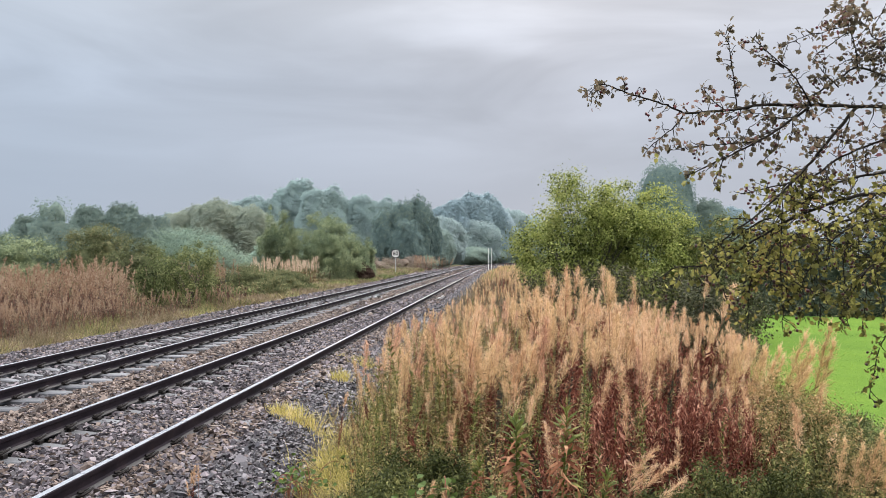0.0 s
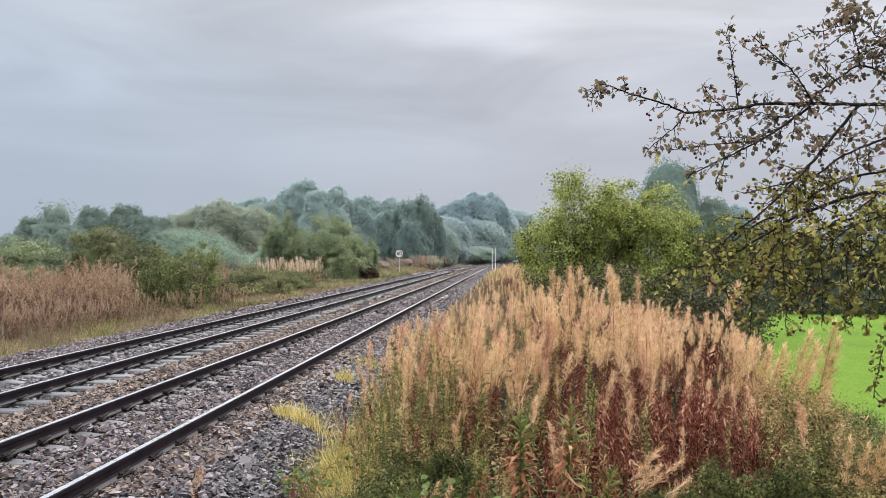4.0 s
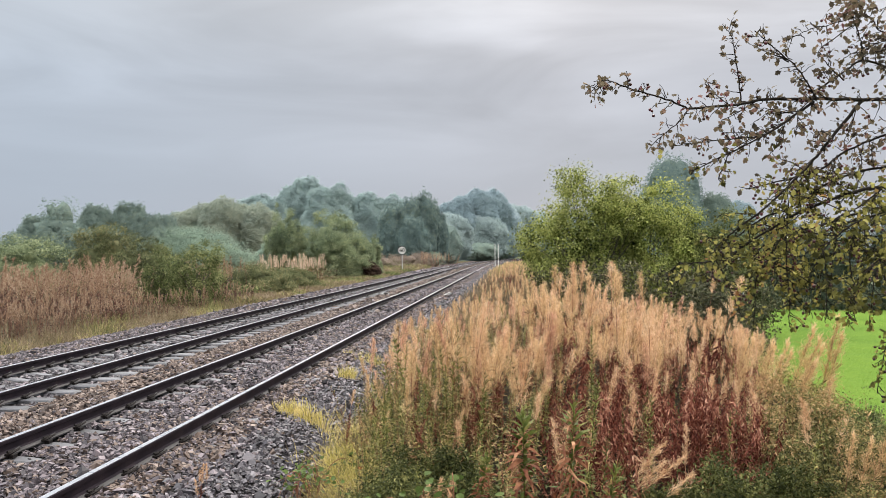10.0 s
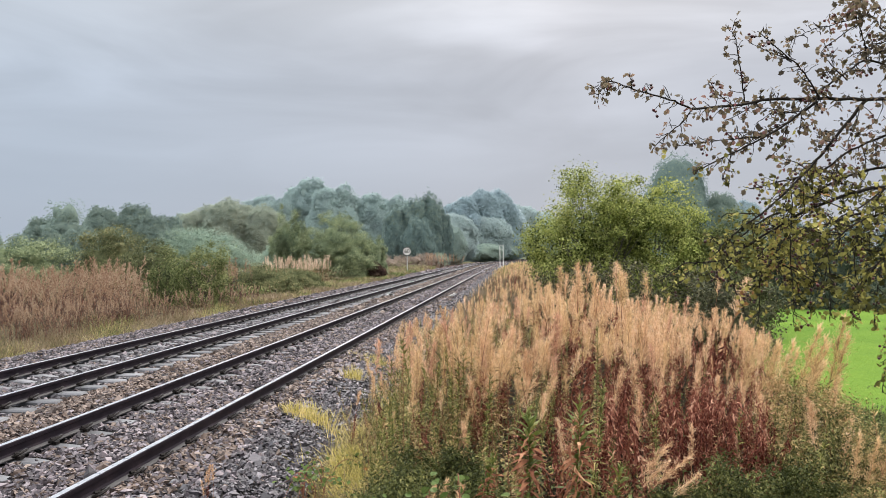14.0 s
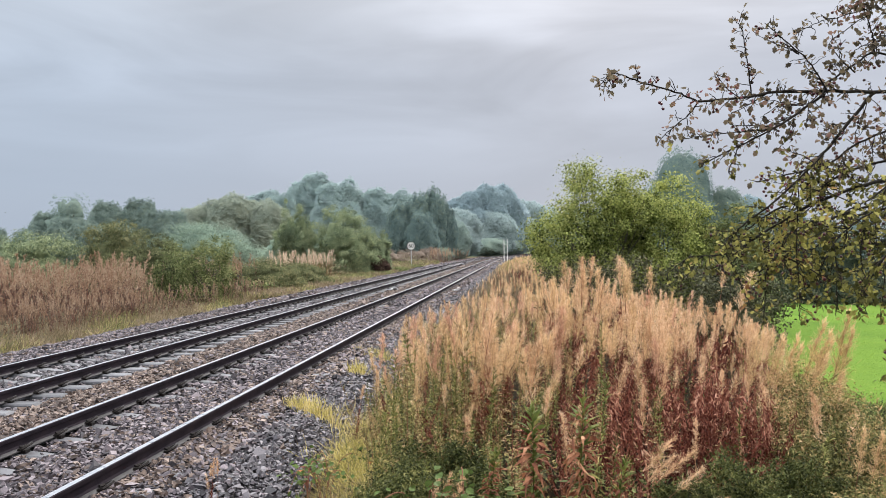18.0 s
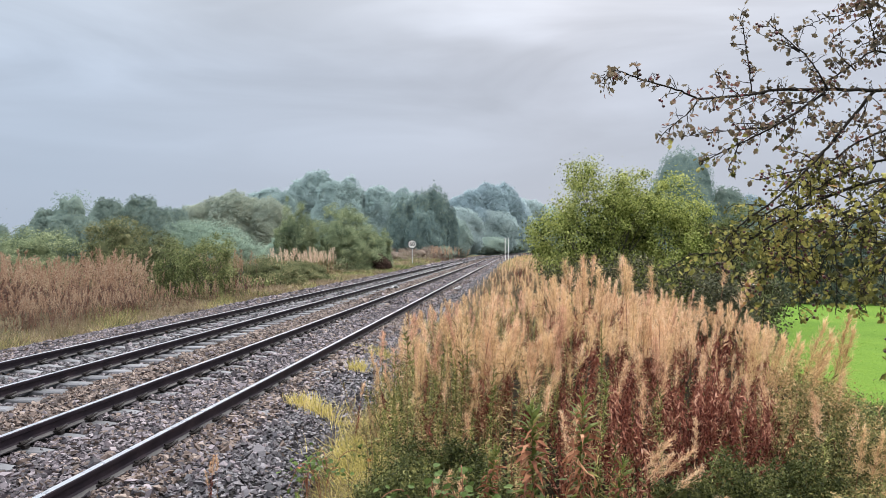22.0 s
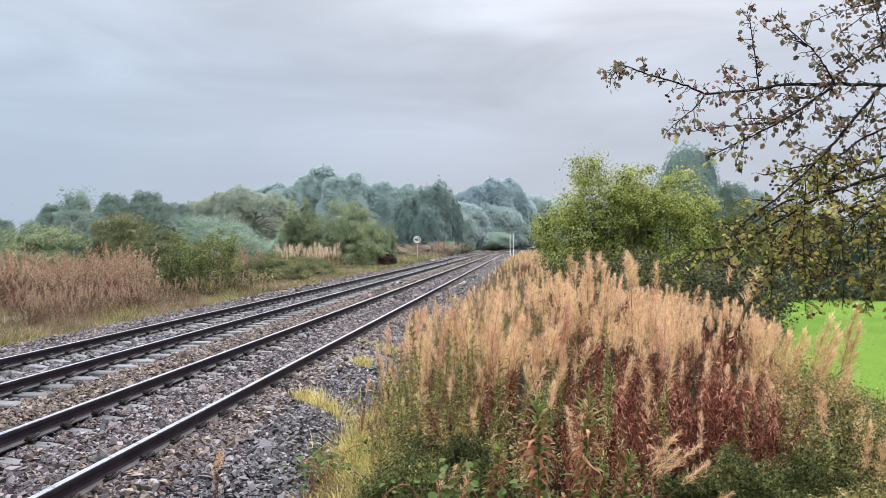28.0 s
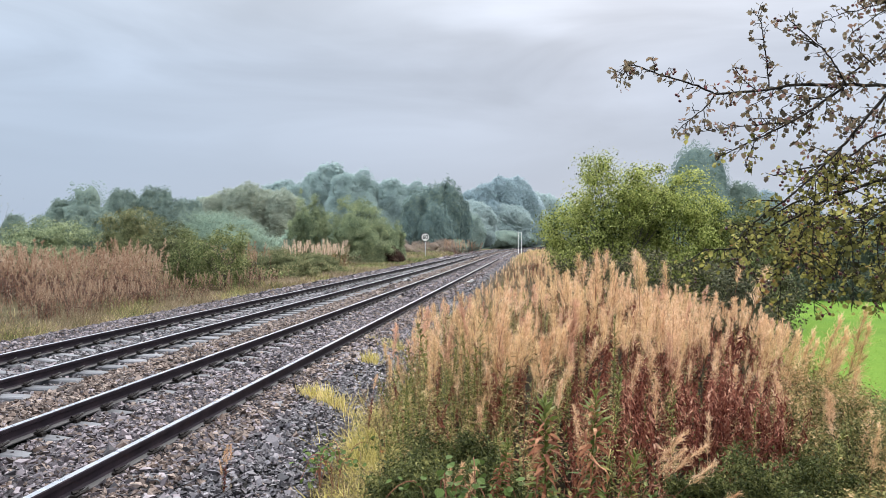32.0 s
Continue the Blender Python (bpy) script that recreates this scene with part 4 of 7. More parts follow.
def make_tree(name, x, y, h, w, mat, label, seed, leaf=0.3, tufts=240, per=55, trunk=0.2, base=0.0, group="", relief=0.1, hang=0.0, open_top=False, z=None):
    """A tree with a dense lobed crown clad in small tufts of leaves, on a trunk with limbs. hang: how far the tufts droop."""
    g = rng(seed)
    z = float(ground_z(x, y)) - 0.1 if z is None else z
    root = thing(name, x, y, z, label, "tree", group)
    rz, cz = h * (1 - base) * 0.5, h * (base + (1 - base) * 0.5)
    knobs = unit(g.normal(size=(70, 3)) * np.array([1, 1, 0.8]))
    proud = g.uniform(0.3, 1.0, 70)
    leaders = unit(np.stack([g.normal(size=7) * 0.5, g.normal(size=7) * 0.5, np.ones(7)], 1))

    def reach(D):
        """The crown's radius in the directions D, as a share of its half axes."""
        low = np.clip(-D[:, 2], 0, 1)
        big = 0.9 + 0.1 * np.sin(D[:, 0] * 3.7 + seed) * np.cos(D[:, 1] * 3.1 + 2 * seed) + 0.06 * np.sin(D[:, 2] * 6 + D[:, 0] * 5 + seed) + 0.22 * low * (1 - low)
        return big + relief * (np.exp(-26 * (1 - D @ knobs.T)) * proud).max(1) + 0.8 * relief * np.exp(-60 * (1 - D @ leaders.T)).max(1)

    half = np.array([w / 2, w / 2, rz])
    nu, nv = 44, 26
    th = np.arange(nu) * 2 * math.pi / nu
    el = np.sin(np.linspace(-1.45, 1.5, nv))
    D = np.stack([np.outer(np.sqrt(1 - el ** 2), np.cos(th)), np.outer(np.sqrt(1 - el ** 2), np.sin(th)), np.repeat(el[:, None], nu, 1)], -1).reshape(-1, 3)
    V = D * (reach(D) * (np.where(D[:, 2] > 0.1, 0.55, 0.88) if open_top else (0.86 if hang > 0.5 else 0.93)))[:, None] * half + np.array([0, 0, cz])
    i, j = np.meshgrid(np.arange(nv - 1) * nu, np.arange(nu), indexing="ij")
    q = (j + 1) % nu
    V[:, 2] *= h / V[:, 2].max() * 0.95
    part("inner_foliage", (V, [np.stack([i + j, i + q, i + nu + q, i + nu + j], -1).reshape(-1, 4), np.arange(nu)[None, ::-1], (np.arange(nu) + (nv - 1) * nu)[None]]), mat, root, smooth=True)
    tufts, per = tufts * 4, max(6, per // 4)
    T = unit(g.normal(size=(tufts, 3)) + np.array([0, -0.15, 0.15]))
    deep = g.uniform(0.95, 1.04, tufts) if not open_top else np.where(T[:, 2] > 0.1, g.uniform(0.6, 1.05, tufts), g.uniform(0.88, 1.04, tufts))
    deep = deep + 0.06 * (g.random(tufts) < 0.1)
    k = np.repeat(np.arange(tufts), per)
    size = (w * 0.026 * g.uniform(0.4, 1.7, tufts))[k, None]
    off = unit(g.normal(size=(len(k), 3))) * g.random((len(k), 1)) ** 0.45 * size * np.array([1, 1, 0.75 + hang])
    P = (T * (reach(T) * deep)[:, None] * half + np.array([0, 0, cz]))[k] + off
    P[:, 2] *= h / np.quantile(P[:, 2], 0.997)
    P[:, 2] -= hang * size[:, 0] * g.random(len(k))
    # leaves turned mostly to the camera's side, flattening shade as mist would
    O = T[k] * np.array([0.5, 0.3, 0.5]) + off / size * 0.12 + np.array([0, -0.5, 0.3])
    P[:, 2] = np.where(P[:, 2] < 0.02 * h, g.uniform(0.02, 0.2, len(P)) * h, P[:, 2])
    tagged(part("crown", leaf_cloud(g, P, O, leaf, T_FAR, 0.1, 0.12), mat, root), kind="stuff")
    line = spline([(0, 0, 0), (g.normal() * 0.1, 0.05, h * 0.3), (g.normal() * 0.2, g.normal() * 0.2, h * 0.62), (0, 0, h * 0.8)], 9)
    part("trunk", tubes(line[None], np.linspace(trunk, trunk * 0.15, 9)[None], 8), M_BARK_GREY, root)
    ends = (leaders * reach(leaders)[:, None] * half * 0.62 + np.array([0, 0, cz]))[:6]
    for i in range(6):
        part("limb", limbs_to(g, np.array([0, 0, h * (base * 0.9 + 0.1)]), ends[i:i + 1], trunk * 0.4, 0.02, 0.4), M_BARK_GREY, root)
    return root


def grass_tufts(g, x, y, z, per, h, spread, tpl=T_BLADE, lean=0.45):
    """Blades around each tuft centre."""
    n = len(x)
    k = np.repeat(np.arange(n), per)
    off = g.normal(size=(len(k), 2)) * spread
    P = np.stack([x[k] + off[:, 0], y[k] + off[:, 1], z[k] - 0.01], 1)
    d = np.stack([off[:, 0] / spread * lean * 0.6, off[:, 1] / spread * lean * 0.6, np.ones(len(k))], 1) + g.normal(size=(len(k), 3)) * lean * 0.6
    d[:, 2] = np.abs(d[:, 2]) + 0.25
    s = h * g.uniform(0.5, 1.25, len(k))
    return scatter(tpl, P, basis(unit(d), g.normal(size=(len(k), 3))), s)


# willowherb: stalk, leaves along it, and a feathery seed plume of ascending branchlets on top
def herb_parts(g, h, plume, leaf_from, leaf_to, n_leaf, leaf_len, lean, lite=False, droop=0.0, broad=1.25, curl=False):
    bow = g.normal(size=2) * lean * h
    line = spline([(0, 0, 0), (bow[0] * 0.3, bow[1] * 0.3, h * 0.5), (bow[0], bow[1], h)], 7)
    along = lambda u: np.stack([np.interp(u, np.linspace(0, 1, 7), line[:, i]) for i in range(3)], 1)
    stem = tubes(line[None], np.linspace(0.0055, 0.002, 7)[None], 4)
    u = np.linspace(leaf_from, leaf_to, n_leaf) + g.normal(size=n_leaf) * 0.01
    a = np.arange(n_leaf) * 2.4 + g.normal(size=n_leaf) * 0.4
    rise = np.interp(u, (leaf_from, leaf_to), (-0.75 - droop, 0.55 - droop)) + g.normal(size=n_leaf) * 0.3
    d = np.stack([np.cos(a), np.sin(a), rise], 1)
    size = leaf_len * np.interp(u, (leaf_from, leaf_from + 0.15, leaf_to - 0.1, leaf_to), (0.8, 1.0, 0.85, 0.35)) * g.uniform(0.6, 1.25, n_leaf)
    leaves = scatter(T_CURL if curl else T_LANCE, along(u), basis(d, np.array([0, 0, 1.0]) + g.normal(size=(n_leaf, 3)) * (0.7 if curl else 0.35)), np.stack([size * broad, size, size * 1.3], 1))
    fluff = None
    if plume:
        nb = int((16 if lite == 2 else 34) * plume / 0.32)
        per = 4 if lite == 2 else (7 if lite else 14)
        t = np.linspace(0.0, 1.0, nb) ** 0.9 + g.normal(size=nb) * 0.02
        a = np.arange(nb) * 2.4 + g.normal(size=nb) * 0.5
        out = np.interp(t, (0, 0.2, 0.8, 1), (0.13, 0.14, 0.1, 0.05)) * g.uniform(0.3, 1.6, nb)
        bd = unit(np.stack([np.cos(a) * out, np.sin(a) * out, np.ones(nb)], 1))
        bl = np.interp(t, (0, 0.4, 1), (0.16, 0.15, 0.07)) * g.uniform(0.5, 1.3, nb)
        root = along(1 - plume * (1 - np.clip(t, 0, 0.985)))
        k = np.repeat(np.arange(nb), per)
        w = g.random(len(k))
        sag = np.stack([np.cos(a), np.sin(a), -1.2 * np.ones(nb)], 1)[k] * (w ** 2 * bl[k] * 0.3)[:, None]
        at = root[k] + bd[k] * (w * bl[k])[:, None] + sag
        d = bd[k] + g.normal(size=(len(k), 3)) * np.array([0.19, 0.19, 0.6]) + np.stack([np.cos(a[k]), np.sin(a[k]), -1.2 * np.ones(len(k))], 1) * (0.36 * w)[:, None]
        ln = g.uniform(0.035, 0.12, len(k)) * np.interp(t[k], (0, 1), (1.1, 0.75))
        fluff = scatter(T_WISP, at, basis(d, g.normal(size=(len(k), 3))), np.stack([np.full(len(k), 0.5 if lite == 2 else (0.17 if lite else 0.1)) * g.uniform(0.6, 1.4, len(k)), ln, ln * 3.2], 1))
    return stem, leaves, fluff


HERB_KINDS = {
    "red": dict(mat=L_RED, stem=M_STEM_RED, n=96, a=0.06, b=0.64, ln=0.135, plume=0.44, droop=1.3, broad=1.05, curl=True),
    "olive": dict(mat=L_HERB_OLIVE, stem=M_STEM_RED, n=84, a=0.1, b=0.66, ln=0.09, plume=0.44, broad=1.0),
    "green": dict(mat=L_HERB, stem=M_STEM_GREEN, n=84, a=0.12, b=0.66, ln=0.09, plume=0.42, broad=1.0),
    "leafy": dict(mat=L_HERB, stem=M_STEM_GREEN, n=140, a=0.1, b=1.0, ln=0.095, plume=0, droop=-0.7, broad=1.0),
    "leafy_red": dict(mat=L_HERB_OLIVE, stem=M_STEM_RED, n=120, a=0.1, b=1.0, ln=0.095, plume=0, droop=-0.3, broad=1.0),
    "withered": dict(mat=L_RED, stem=M_STEM_RED, n=100, a=0.04, b=1.0, ln=0.14, plume=0, droop=1.5, broad=1.05, curl=True),
    "fallen": dict(mat=L_STRAW, stem=M_STEM_RED, n=14, a=0.1, b=0.4, ln=0.12, plume=0.5),
    "shoot": dict(mat=L_SHOOT, stem=M_STEM_GREEN, n=120, a=0.35, b=1.0, ln=0.16, plume=0, droop=-1.0, broad=0.95),
}
HERB_KINDS["olive"]["fluff"], HERB_KINDS["green"]["fluff"], HERB_KINDS["fallen"]["fluff"] = L_GOLDFLUFF, L_PINKFLUFF, L_PLUME
HERB_LABEL = {
    "red": "tall willowherb with withered red leaves and tan seed plume",
    "olive": "tall willowherb with olive-brown leaves and tan seed plume",
    "green": "tall green willowherb topped by a fluffy tan seed plume",
    "leafy": "leafy green willowherb shoot without seed plume",
    "leafy_red": "leafy willowherb shoot turning red and yellow",
    "withered": "withered dark red willowherb stalk with curled leaves",
    "fallen": "dry tan willowherb stalk fallen across the bank",
    "shoot": "green-topped willowherb shoot with drooping red-brown lower leaves",
}
VARIANTS, LITE = {}, {}
for i, (kind, k) in enumerate(HERB_KINDS.items()):
    for v in range(5):
        g = rng(100 + i * 10 + v)
        k = dict(k, plume=k["plume"] * (0.66, 0.85, 1.0, 1.2, 1.35)[v])
        VARIANTS[kind, v] = herb_parts(g, 1.5, k["plume"], k["a"], k["b"], k["n"], k["ln"], 0.05, False, k.get("droop", 0.0), k.get("broad", 1.25), "curl" in k)
        LITE[kind, v] = herb_parts(g, 1.5, k["plume"], k["a"], k["b"], k["n"] * 2 // 3, k["ln"] * 1.1, 0.05, True, k.get("droop", 0.0), k.get("broad", 1.25), "curl" in k)
HERB_MESHES = {}
for (kind, v), (s, l, f) in VARIANTS.items():
    k = HERB_KINDS[kind]
    HERB_MESHES[kind, v] = (mesh_of("stem", s[0], s[1], k["stem"]), mesh_of("leaves", l[0], l[1], k["mat"]),
                            mesh_of("seed_plume", f[0], f[1], k.get("fluff", L_PLUME)) if f else None)


LOWER_LEAVES = []
for v in range(5):
    l = herb_parts(rng(170 + v), 1.5, 0, 0.12, 0.9, 130, 0.19, 0.05, droop=0.35, broad=1.0, curl=v % 2 == 0)[1]
    LOWER_LEAVES.append(mesh_of("withered_leaves", l[0], l[1], L_SPENT))


def place_herb(kind, v, m):
    root = thing("willowherb_plant", 0, 0, 0, HERB_LABEL[kind], "plant", "willowherb on the bank", m=m)
    s, l, f = HERB_MESHES[kind, v]
    part("stem", s, None, root)
    part("leaves", l, None, root)
    if kind == "shoot":
        part("withered_leaves", LOWER_LEAVES[v], None, root, "drooping red-brown leaves")
    if f:
        part("seed_plume", f, None, root)
    return root


def herb_stuff(name, label, rows):
    """Many willowherbs joined: rows of (kind, variant, 4x4 pose)."""
    heaps = {}
    for kind, v, m in rows:
        k = HERB_KINDS[kind]
        A = np.array(m)
        for mat, piece in zip((k["stem"], k["mat"], k.get("fluff", L_PLUME)), LITE.get((kind, v), VARIANTS[kind, v]) if m.translation.y > 11 else VARIANTS[kind, v]):
            if piece:
                heaps.setdefault(mat.name, (mat, []))[1].append((piece[0] @ A[:3, :3].T + A[:3, 3], piece[1]))
    root = thing(name, 0, 0, 0, label, "plants", kind="stuff")
    for key, (mat, pieces) in heaps.items():
        tagged(part({"seed_fluff": "seed_plumes", "rusty_fluff": "seed_plumes", "pale_fluff": "seed_plumes", "golden_fluff": "seed_plumes", "pinkish_fluff": "seed_plumes"}.get(key, "stalks" if "stalk" in key else "leaves"), join(pieces), mat, root), kind="stuff")
    return root


def herb_pose(g, x, y, scale, tilt=4.0):
    return Matrix.Translation((x, y, float(ground_z(x, y)) - 0.02)) @ pose(0, 0, 0, g.normal() * tilt, g.normal() * tilt, g.uniform(0, 360)) @ Matrix.Scale(scale, 4)


# ---- the willowherb bank beside the line ----
EDGE_Y, EDGE_X = (3, 7, 10, 17, 22, 28, 60), (-1.2, -1.6, -1.95, -2.4, -2.45, -2.6, -2.8)


def bank_left(y):
    return np.interp(y, EDGE_Y, EDGE_X)


def bank_right(y):
    return np.interp(y, (5, 7, 9, 12, 16, 22), (1.7, 2.1, 2.75, 3.6, 4.3, 4.6))


g = rng(21)
singles, joined = [], []
for i in range(310):
    y = 7.6 + 14.4 * g.random() ** 1.1
    xl, xr = float(bank_left(y)), float(bank_right(y))
    cx = xl + (xr - xl) * g.random()
    u = (cx - xl) / (xr - xl)
    if y < 8.4 and u < 0.35:
        continue
    lean = g.normal(size=2) * 6.0
    lush = g.uniform(0.7, 1.14) * (1 + 0.11 * math.sin(cx * 2.3 + 0.7 * y) * math.cos(y * 1.1 - cx))
    for j in range(int(g.integers(2, 6))):
        x, yy = cx + g.normal() * 0.13, y + g.normal() * 0.13
        r = g.random()
        if u < 0.22:
            kind = "green" if r < 0.26 else ("olive" if r < 0.5 else ("red" if r < 0.58 else ("leafy" if r < 0.82 else "leafy_red")))
        elif u < 0.5:
            kind = "olive" if r < 0.3 else ("red" if r < 0.5 else ("green" if r < 0.64 else ("leafy" if r < 0.8 else "leafy_red")))
        else:
            kind = "red" if r < 0.6 else ("olive" if r < 0.78 else ("green" if r < 0.85 else ("leafy_red" if r < 0.95 else "leafy")))
        if y < 9.6 and u > 0.45 and g.random() < 0.74:
            kind = "withered"
        tall = np.interp(y, (6, 9, 14, 20), (0.80, 0.92, 0.93, 0.82)) * np.interp(u, (0, 0.12, 0.35, 0.6, 0.85, 1), (0.68, 0.82, 0.96, 0.95, 0.8, 0.68))
        m = Matrix.Translation((x, yy, float(ground_z(x, yy)) - 0.02)) @ pose(0, 0, 0, lean[0] + g.normal() * 2.5, lean[1] + 3.0 + 3.0 * u + g.normal() * 2.5, 0) @ pose(0, 0, 0, 0, 0, g.uniform(0, 360)) @ Matrix.Scale(tall * lush * g.uniform(0.86, 1.12) * (0.74 if kind == "withered" else (0.92 if "leafy" in kind else 1.0)), 4)
        (singles if y < 10.0 and len(singles) < 140 else joined).append((kind, int(g.integers(0, 5)), m))
bank_plants = [place_herb(*row) for row in singles]
herb_stuff("willowherb_thicket", "dense thicket of seeding willowherb, tan plumes over red stalks", joined)

# withered stalks along the front of the bank
spent = []
for i in range(90):
    x, y = g.uniform(0.3, 2.2), g.uniform(6.6, 8.2)
    row = ("withered", int(g.integers(0, 5)), herb_pose(g, x, y, g.uniform(0.36, 0.66), 7))
    if i < 40:
        bank_plants.append(place_herb(*row))
    else:
        spent.append(row)
for i in range(46):
    x, y = g.uniform(1.35, 2.15), g.uniform(7.2, 8.3)
    spent.append(("withered", int(g.integers(0, 5)), herb_pose(g, x, y, g.uniform(0.46, 0.72), 6)))
for i in range(34):
    x, y = g.uniform(2.1, 2.9), g.uniform(6.6, 8.4)
    spent.append(("leafy_red" if i % 3 else "red", int(g.integers(0, 5)), herb_pose(g, x, y, g.uniform(0.5, 0.74), 9)))
herb_stuff("withered_stalks", "dead dark red willowherb stalks crowding the bank", spent)
# low leafy growth fills the front towards the line
fresh = []
for i in range(170):
    y = g.uniform(6.7, 9.8)
    x = float(bank_left(y)) + 0.25 + g.random() * (2.0 - 0.1 * y)
    r = g.random()
    row = ("leafy" if r < 0.45 else ("leafy_red" if r < 0.86 else ("olive" if r < 0.94 else "withered")), int(g.integers(0, 5)), herb_pose(g, x, y, g.uniform(0.34, 0.6) * np.interp(y, (6, 7.5, 9.6), (0.75, 1.0, 1.2)), 13))
    if i < 50:
        bank_plants.append(place_herb(*row))
    else:
        fresh.append(row)
herb_stuff("leafy_growth", "olive and green leafy willowherb filling the bank's front", fresh)
# leafy shoots in front
for x, y, s, kind in ((0.06, 5.0, 0.68, "shoot"), (0.29, 5.05, 0.7, "shoot"), (0.44, 4.8, 0.48, "shoot"), (-0.28, 5.5, 0.5, "shoot"), (0.55, 5.7, 0.5, "leafy"),
                      (0.6, 7.0, 0.7, "leafy"), (0.63, 7.05, 0.64, "leafy"), (0.58, 7.08, 0.66, "leafy_red"), (1.14, 7.0, 0.58, "leafy"), (1.17, 7.04, 0.5, "leafy"), (0.95, 7.2, 0.5, "leafy"), (1.5, 7.0, 0.46, "leafy_red"), (1.75, 6.9, 0.5, "leafy"), (1.95, 7.1, 0.5, "leafy_red"), (0.8, 6.8, 0.42, "leafy"), (-1.25, 7.9, 0.7, "leafy"), (-0.75, 6.9, 0.62, "leafy_red"), (-0.5, 6.4, 0.6, "leafy_red"), (-0.95, 8.6, 0.8, "leafy"),
                      (-1.45, 9.9, 0.85, "leafy_red"), (0.0, 6.2, 0.55, "leafy_red"), (2.05, 6.2, 0.55, "leafy"), (-0.1, 5.9, 0.5, "leafy_red"), (0.8, 5.8, 0.42, "leafy"), (-0.7, 6.0, 0.42, "leafy"),
                      (0.35, 6.3, 0.6, "leafy_red"), (1.0, 6.5, 0.55, "leafy_red"), (-0.35, 7.2, 0.7, "leafy"), (0.2, 7.3, 0.75, "leafy_red"), (-1.0, 7.3, 0.6, "leafy_red")):
    bank_plants.append(place_herb(kind, int(g.integers(0, 5)), herb_pose(g, x, y, s * 1.2, 5)))
    if kind == "shoot":
        bank_plants.append(place_herb("withered", int(g.integers(0, 5)), herb_pose(g, x + 0.02, y + 0.01, s * 0.66, 3)))

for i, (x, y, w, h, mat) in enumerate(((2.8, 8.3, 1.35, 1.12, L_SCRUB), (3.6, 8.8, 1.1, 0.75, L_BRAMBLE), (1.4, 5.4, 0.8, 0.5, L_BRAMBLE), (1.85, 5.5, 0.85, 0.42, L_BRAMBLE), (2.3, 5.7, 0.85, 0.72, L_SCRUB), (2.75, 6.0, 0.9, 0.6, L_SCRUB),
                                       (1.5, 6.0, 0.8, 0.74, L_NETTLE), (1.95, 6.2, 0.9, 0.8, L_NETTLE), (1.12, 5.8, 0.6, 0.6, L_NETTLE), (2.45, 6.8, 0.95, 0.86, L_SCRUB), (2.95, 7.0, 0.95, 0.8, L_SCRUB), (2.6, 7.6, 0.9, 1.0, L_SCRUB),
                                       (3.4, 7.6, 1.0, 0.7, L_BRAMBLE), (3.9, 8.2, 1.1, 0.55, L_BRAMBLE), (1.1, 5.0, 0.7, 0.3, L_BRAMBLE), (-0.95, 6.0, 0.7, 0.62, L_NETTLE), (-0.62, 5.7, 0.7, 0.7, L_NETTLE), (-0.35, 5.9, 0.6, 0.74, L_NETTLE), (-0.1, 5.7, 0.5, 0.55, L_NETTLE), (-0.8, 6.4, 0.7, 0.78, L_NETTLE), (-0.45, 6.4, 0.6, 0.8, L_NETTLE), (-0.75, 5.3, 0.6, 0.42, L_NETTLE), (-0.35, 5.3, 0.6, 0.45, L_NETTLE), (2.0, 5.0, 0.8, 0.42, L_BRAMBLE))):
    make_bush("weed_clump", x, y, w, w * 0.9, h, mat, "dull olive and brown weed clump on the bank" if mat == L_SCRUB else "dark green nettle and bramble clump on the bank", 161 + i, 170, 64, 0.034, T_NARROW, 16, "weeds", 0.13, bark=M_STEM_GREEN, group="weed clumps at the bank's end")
# straw-pale stalks among the red ones
for x, y, s in ((0.39, 7.0, 0.62), (0.42, 7.05, 0.56), (1.02, 7.3, 0.66), (-0.42, 7.2, 0.55), (1.4, 7.0, 0.5)):
    bank_plants.append(place_herb("fallen", 4, herb_pose(g, x, y, s, 2)))
# a few stalks stand above the rest
for i in range(16):
    y = g.uniform(10, 17)
    x = g.uniform(0.2, float(bank_right(y)) - 0.6)
    bank_plants.append(place_herb("red" if i % 2 else "olive", int(g.integers(0, 5)), herb_pose(g, x, y, g.uniform(1.18, 1.32), 5)))


# brambles with broad leaves at the foot of the bank
BRAMBLE_LEAF = mesh_of("leaf", *[T_ROUND[0] * np.array([1.25, 1, 1]), [T_ROUND[1]]], L_BROAD)
ORANGE_LEAF = mesh_of("leaf", *[T_ROUND[0] * np.array([1.25, 1, 1]), [T_ROUND[1]]], L_ORANGE)


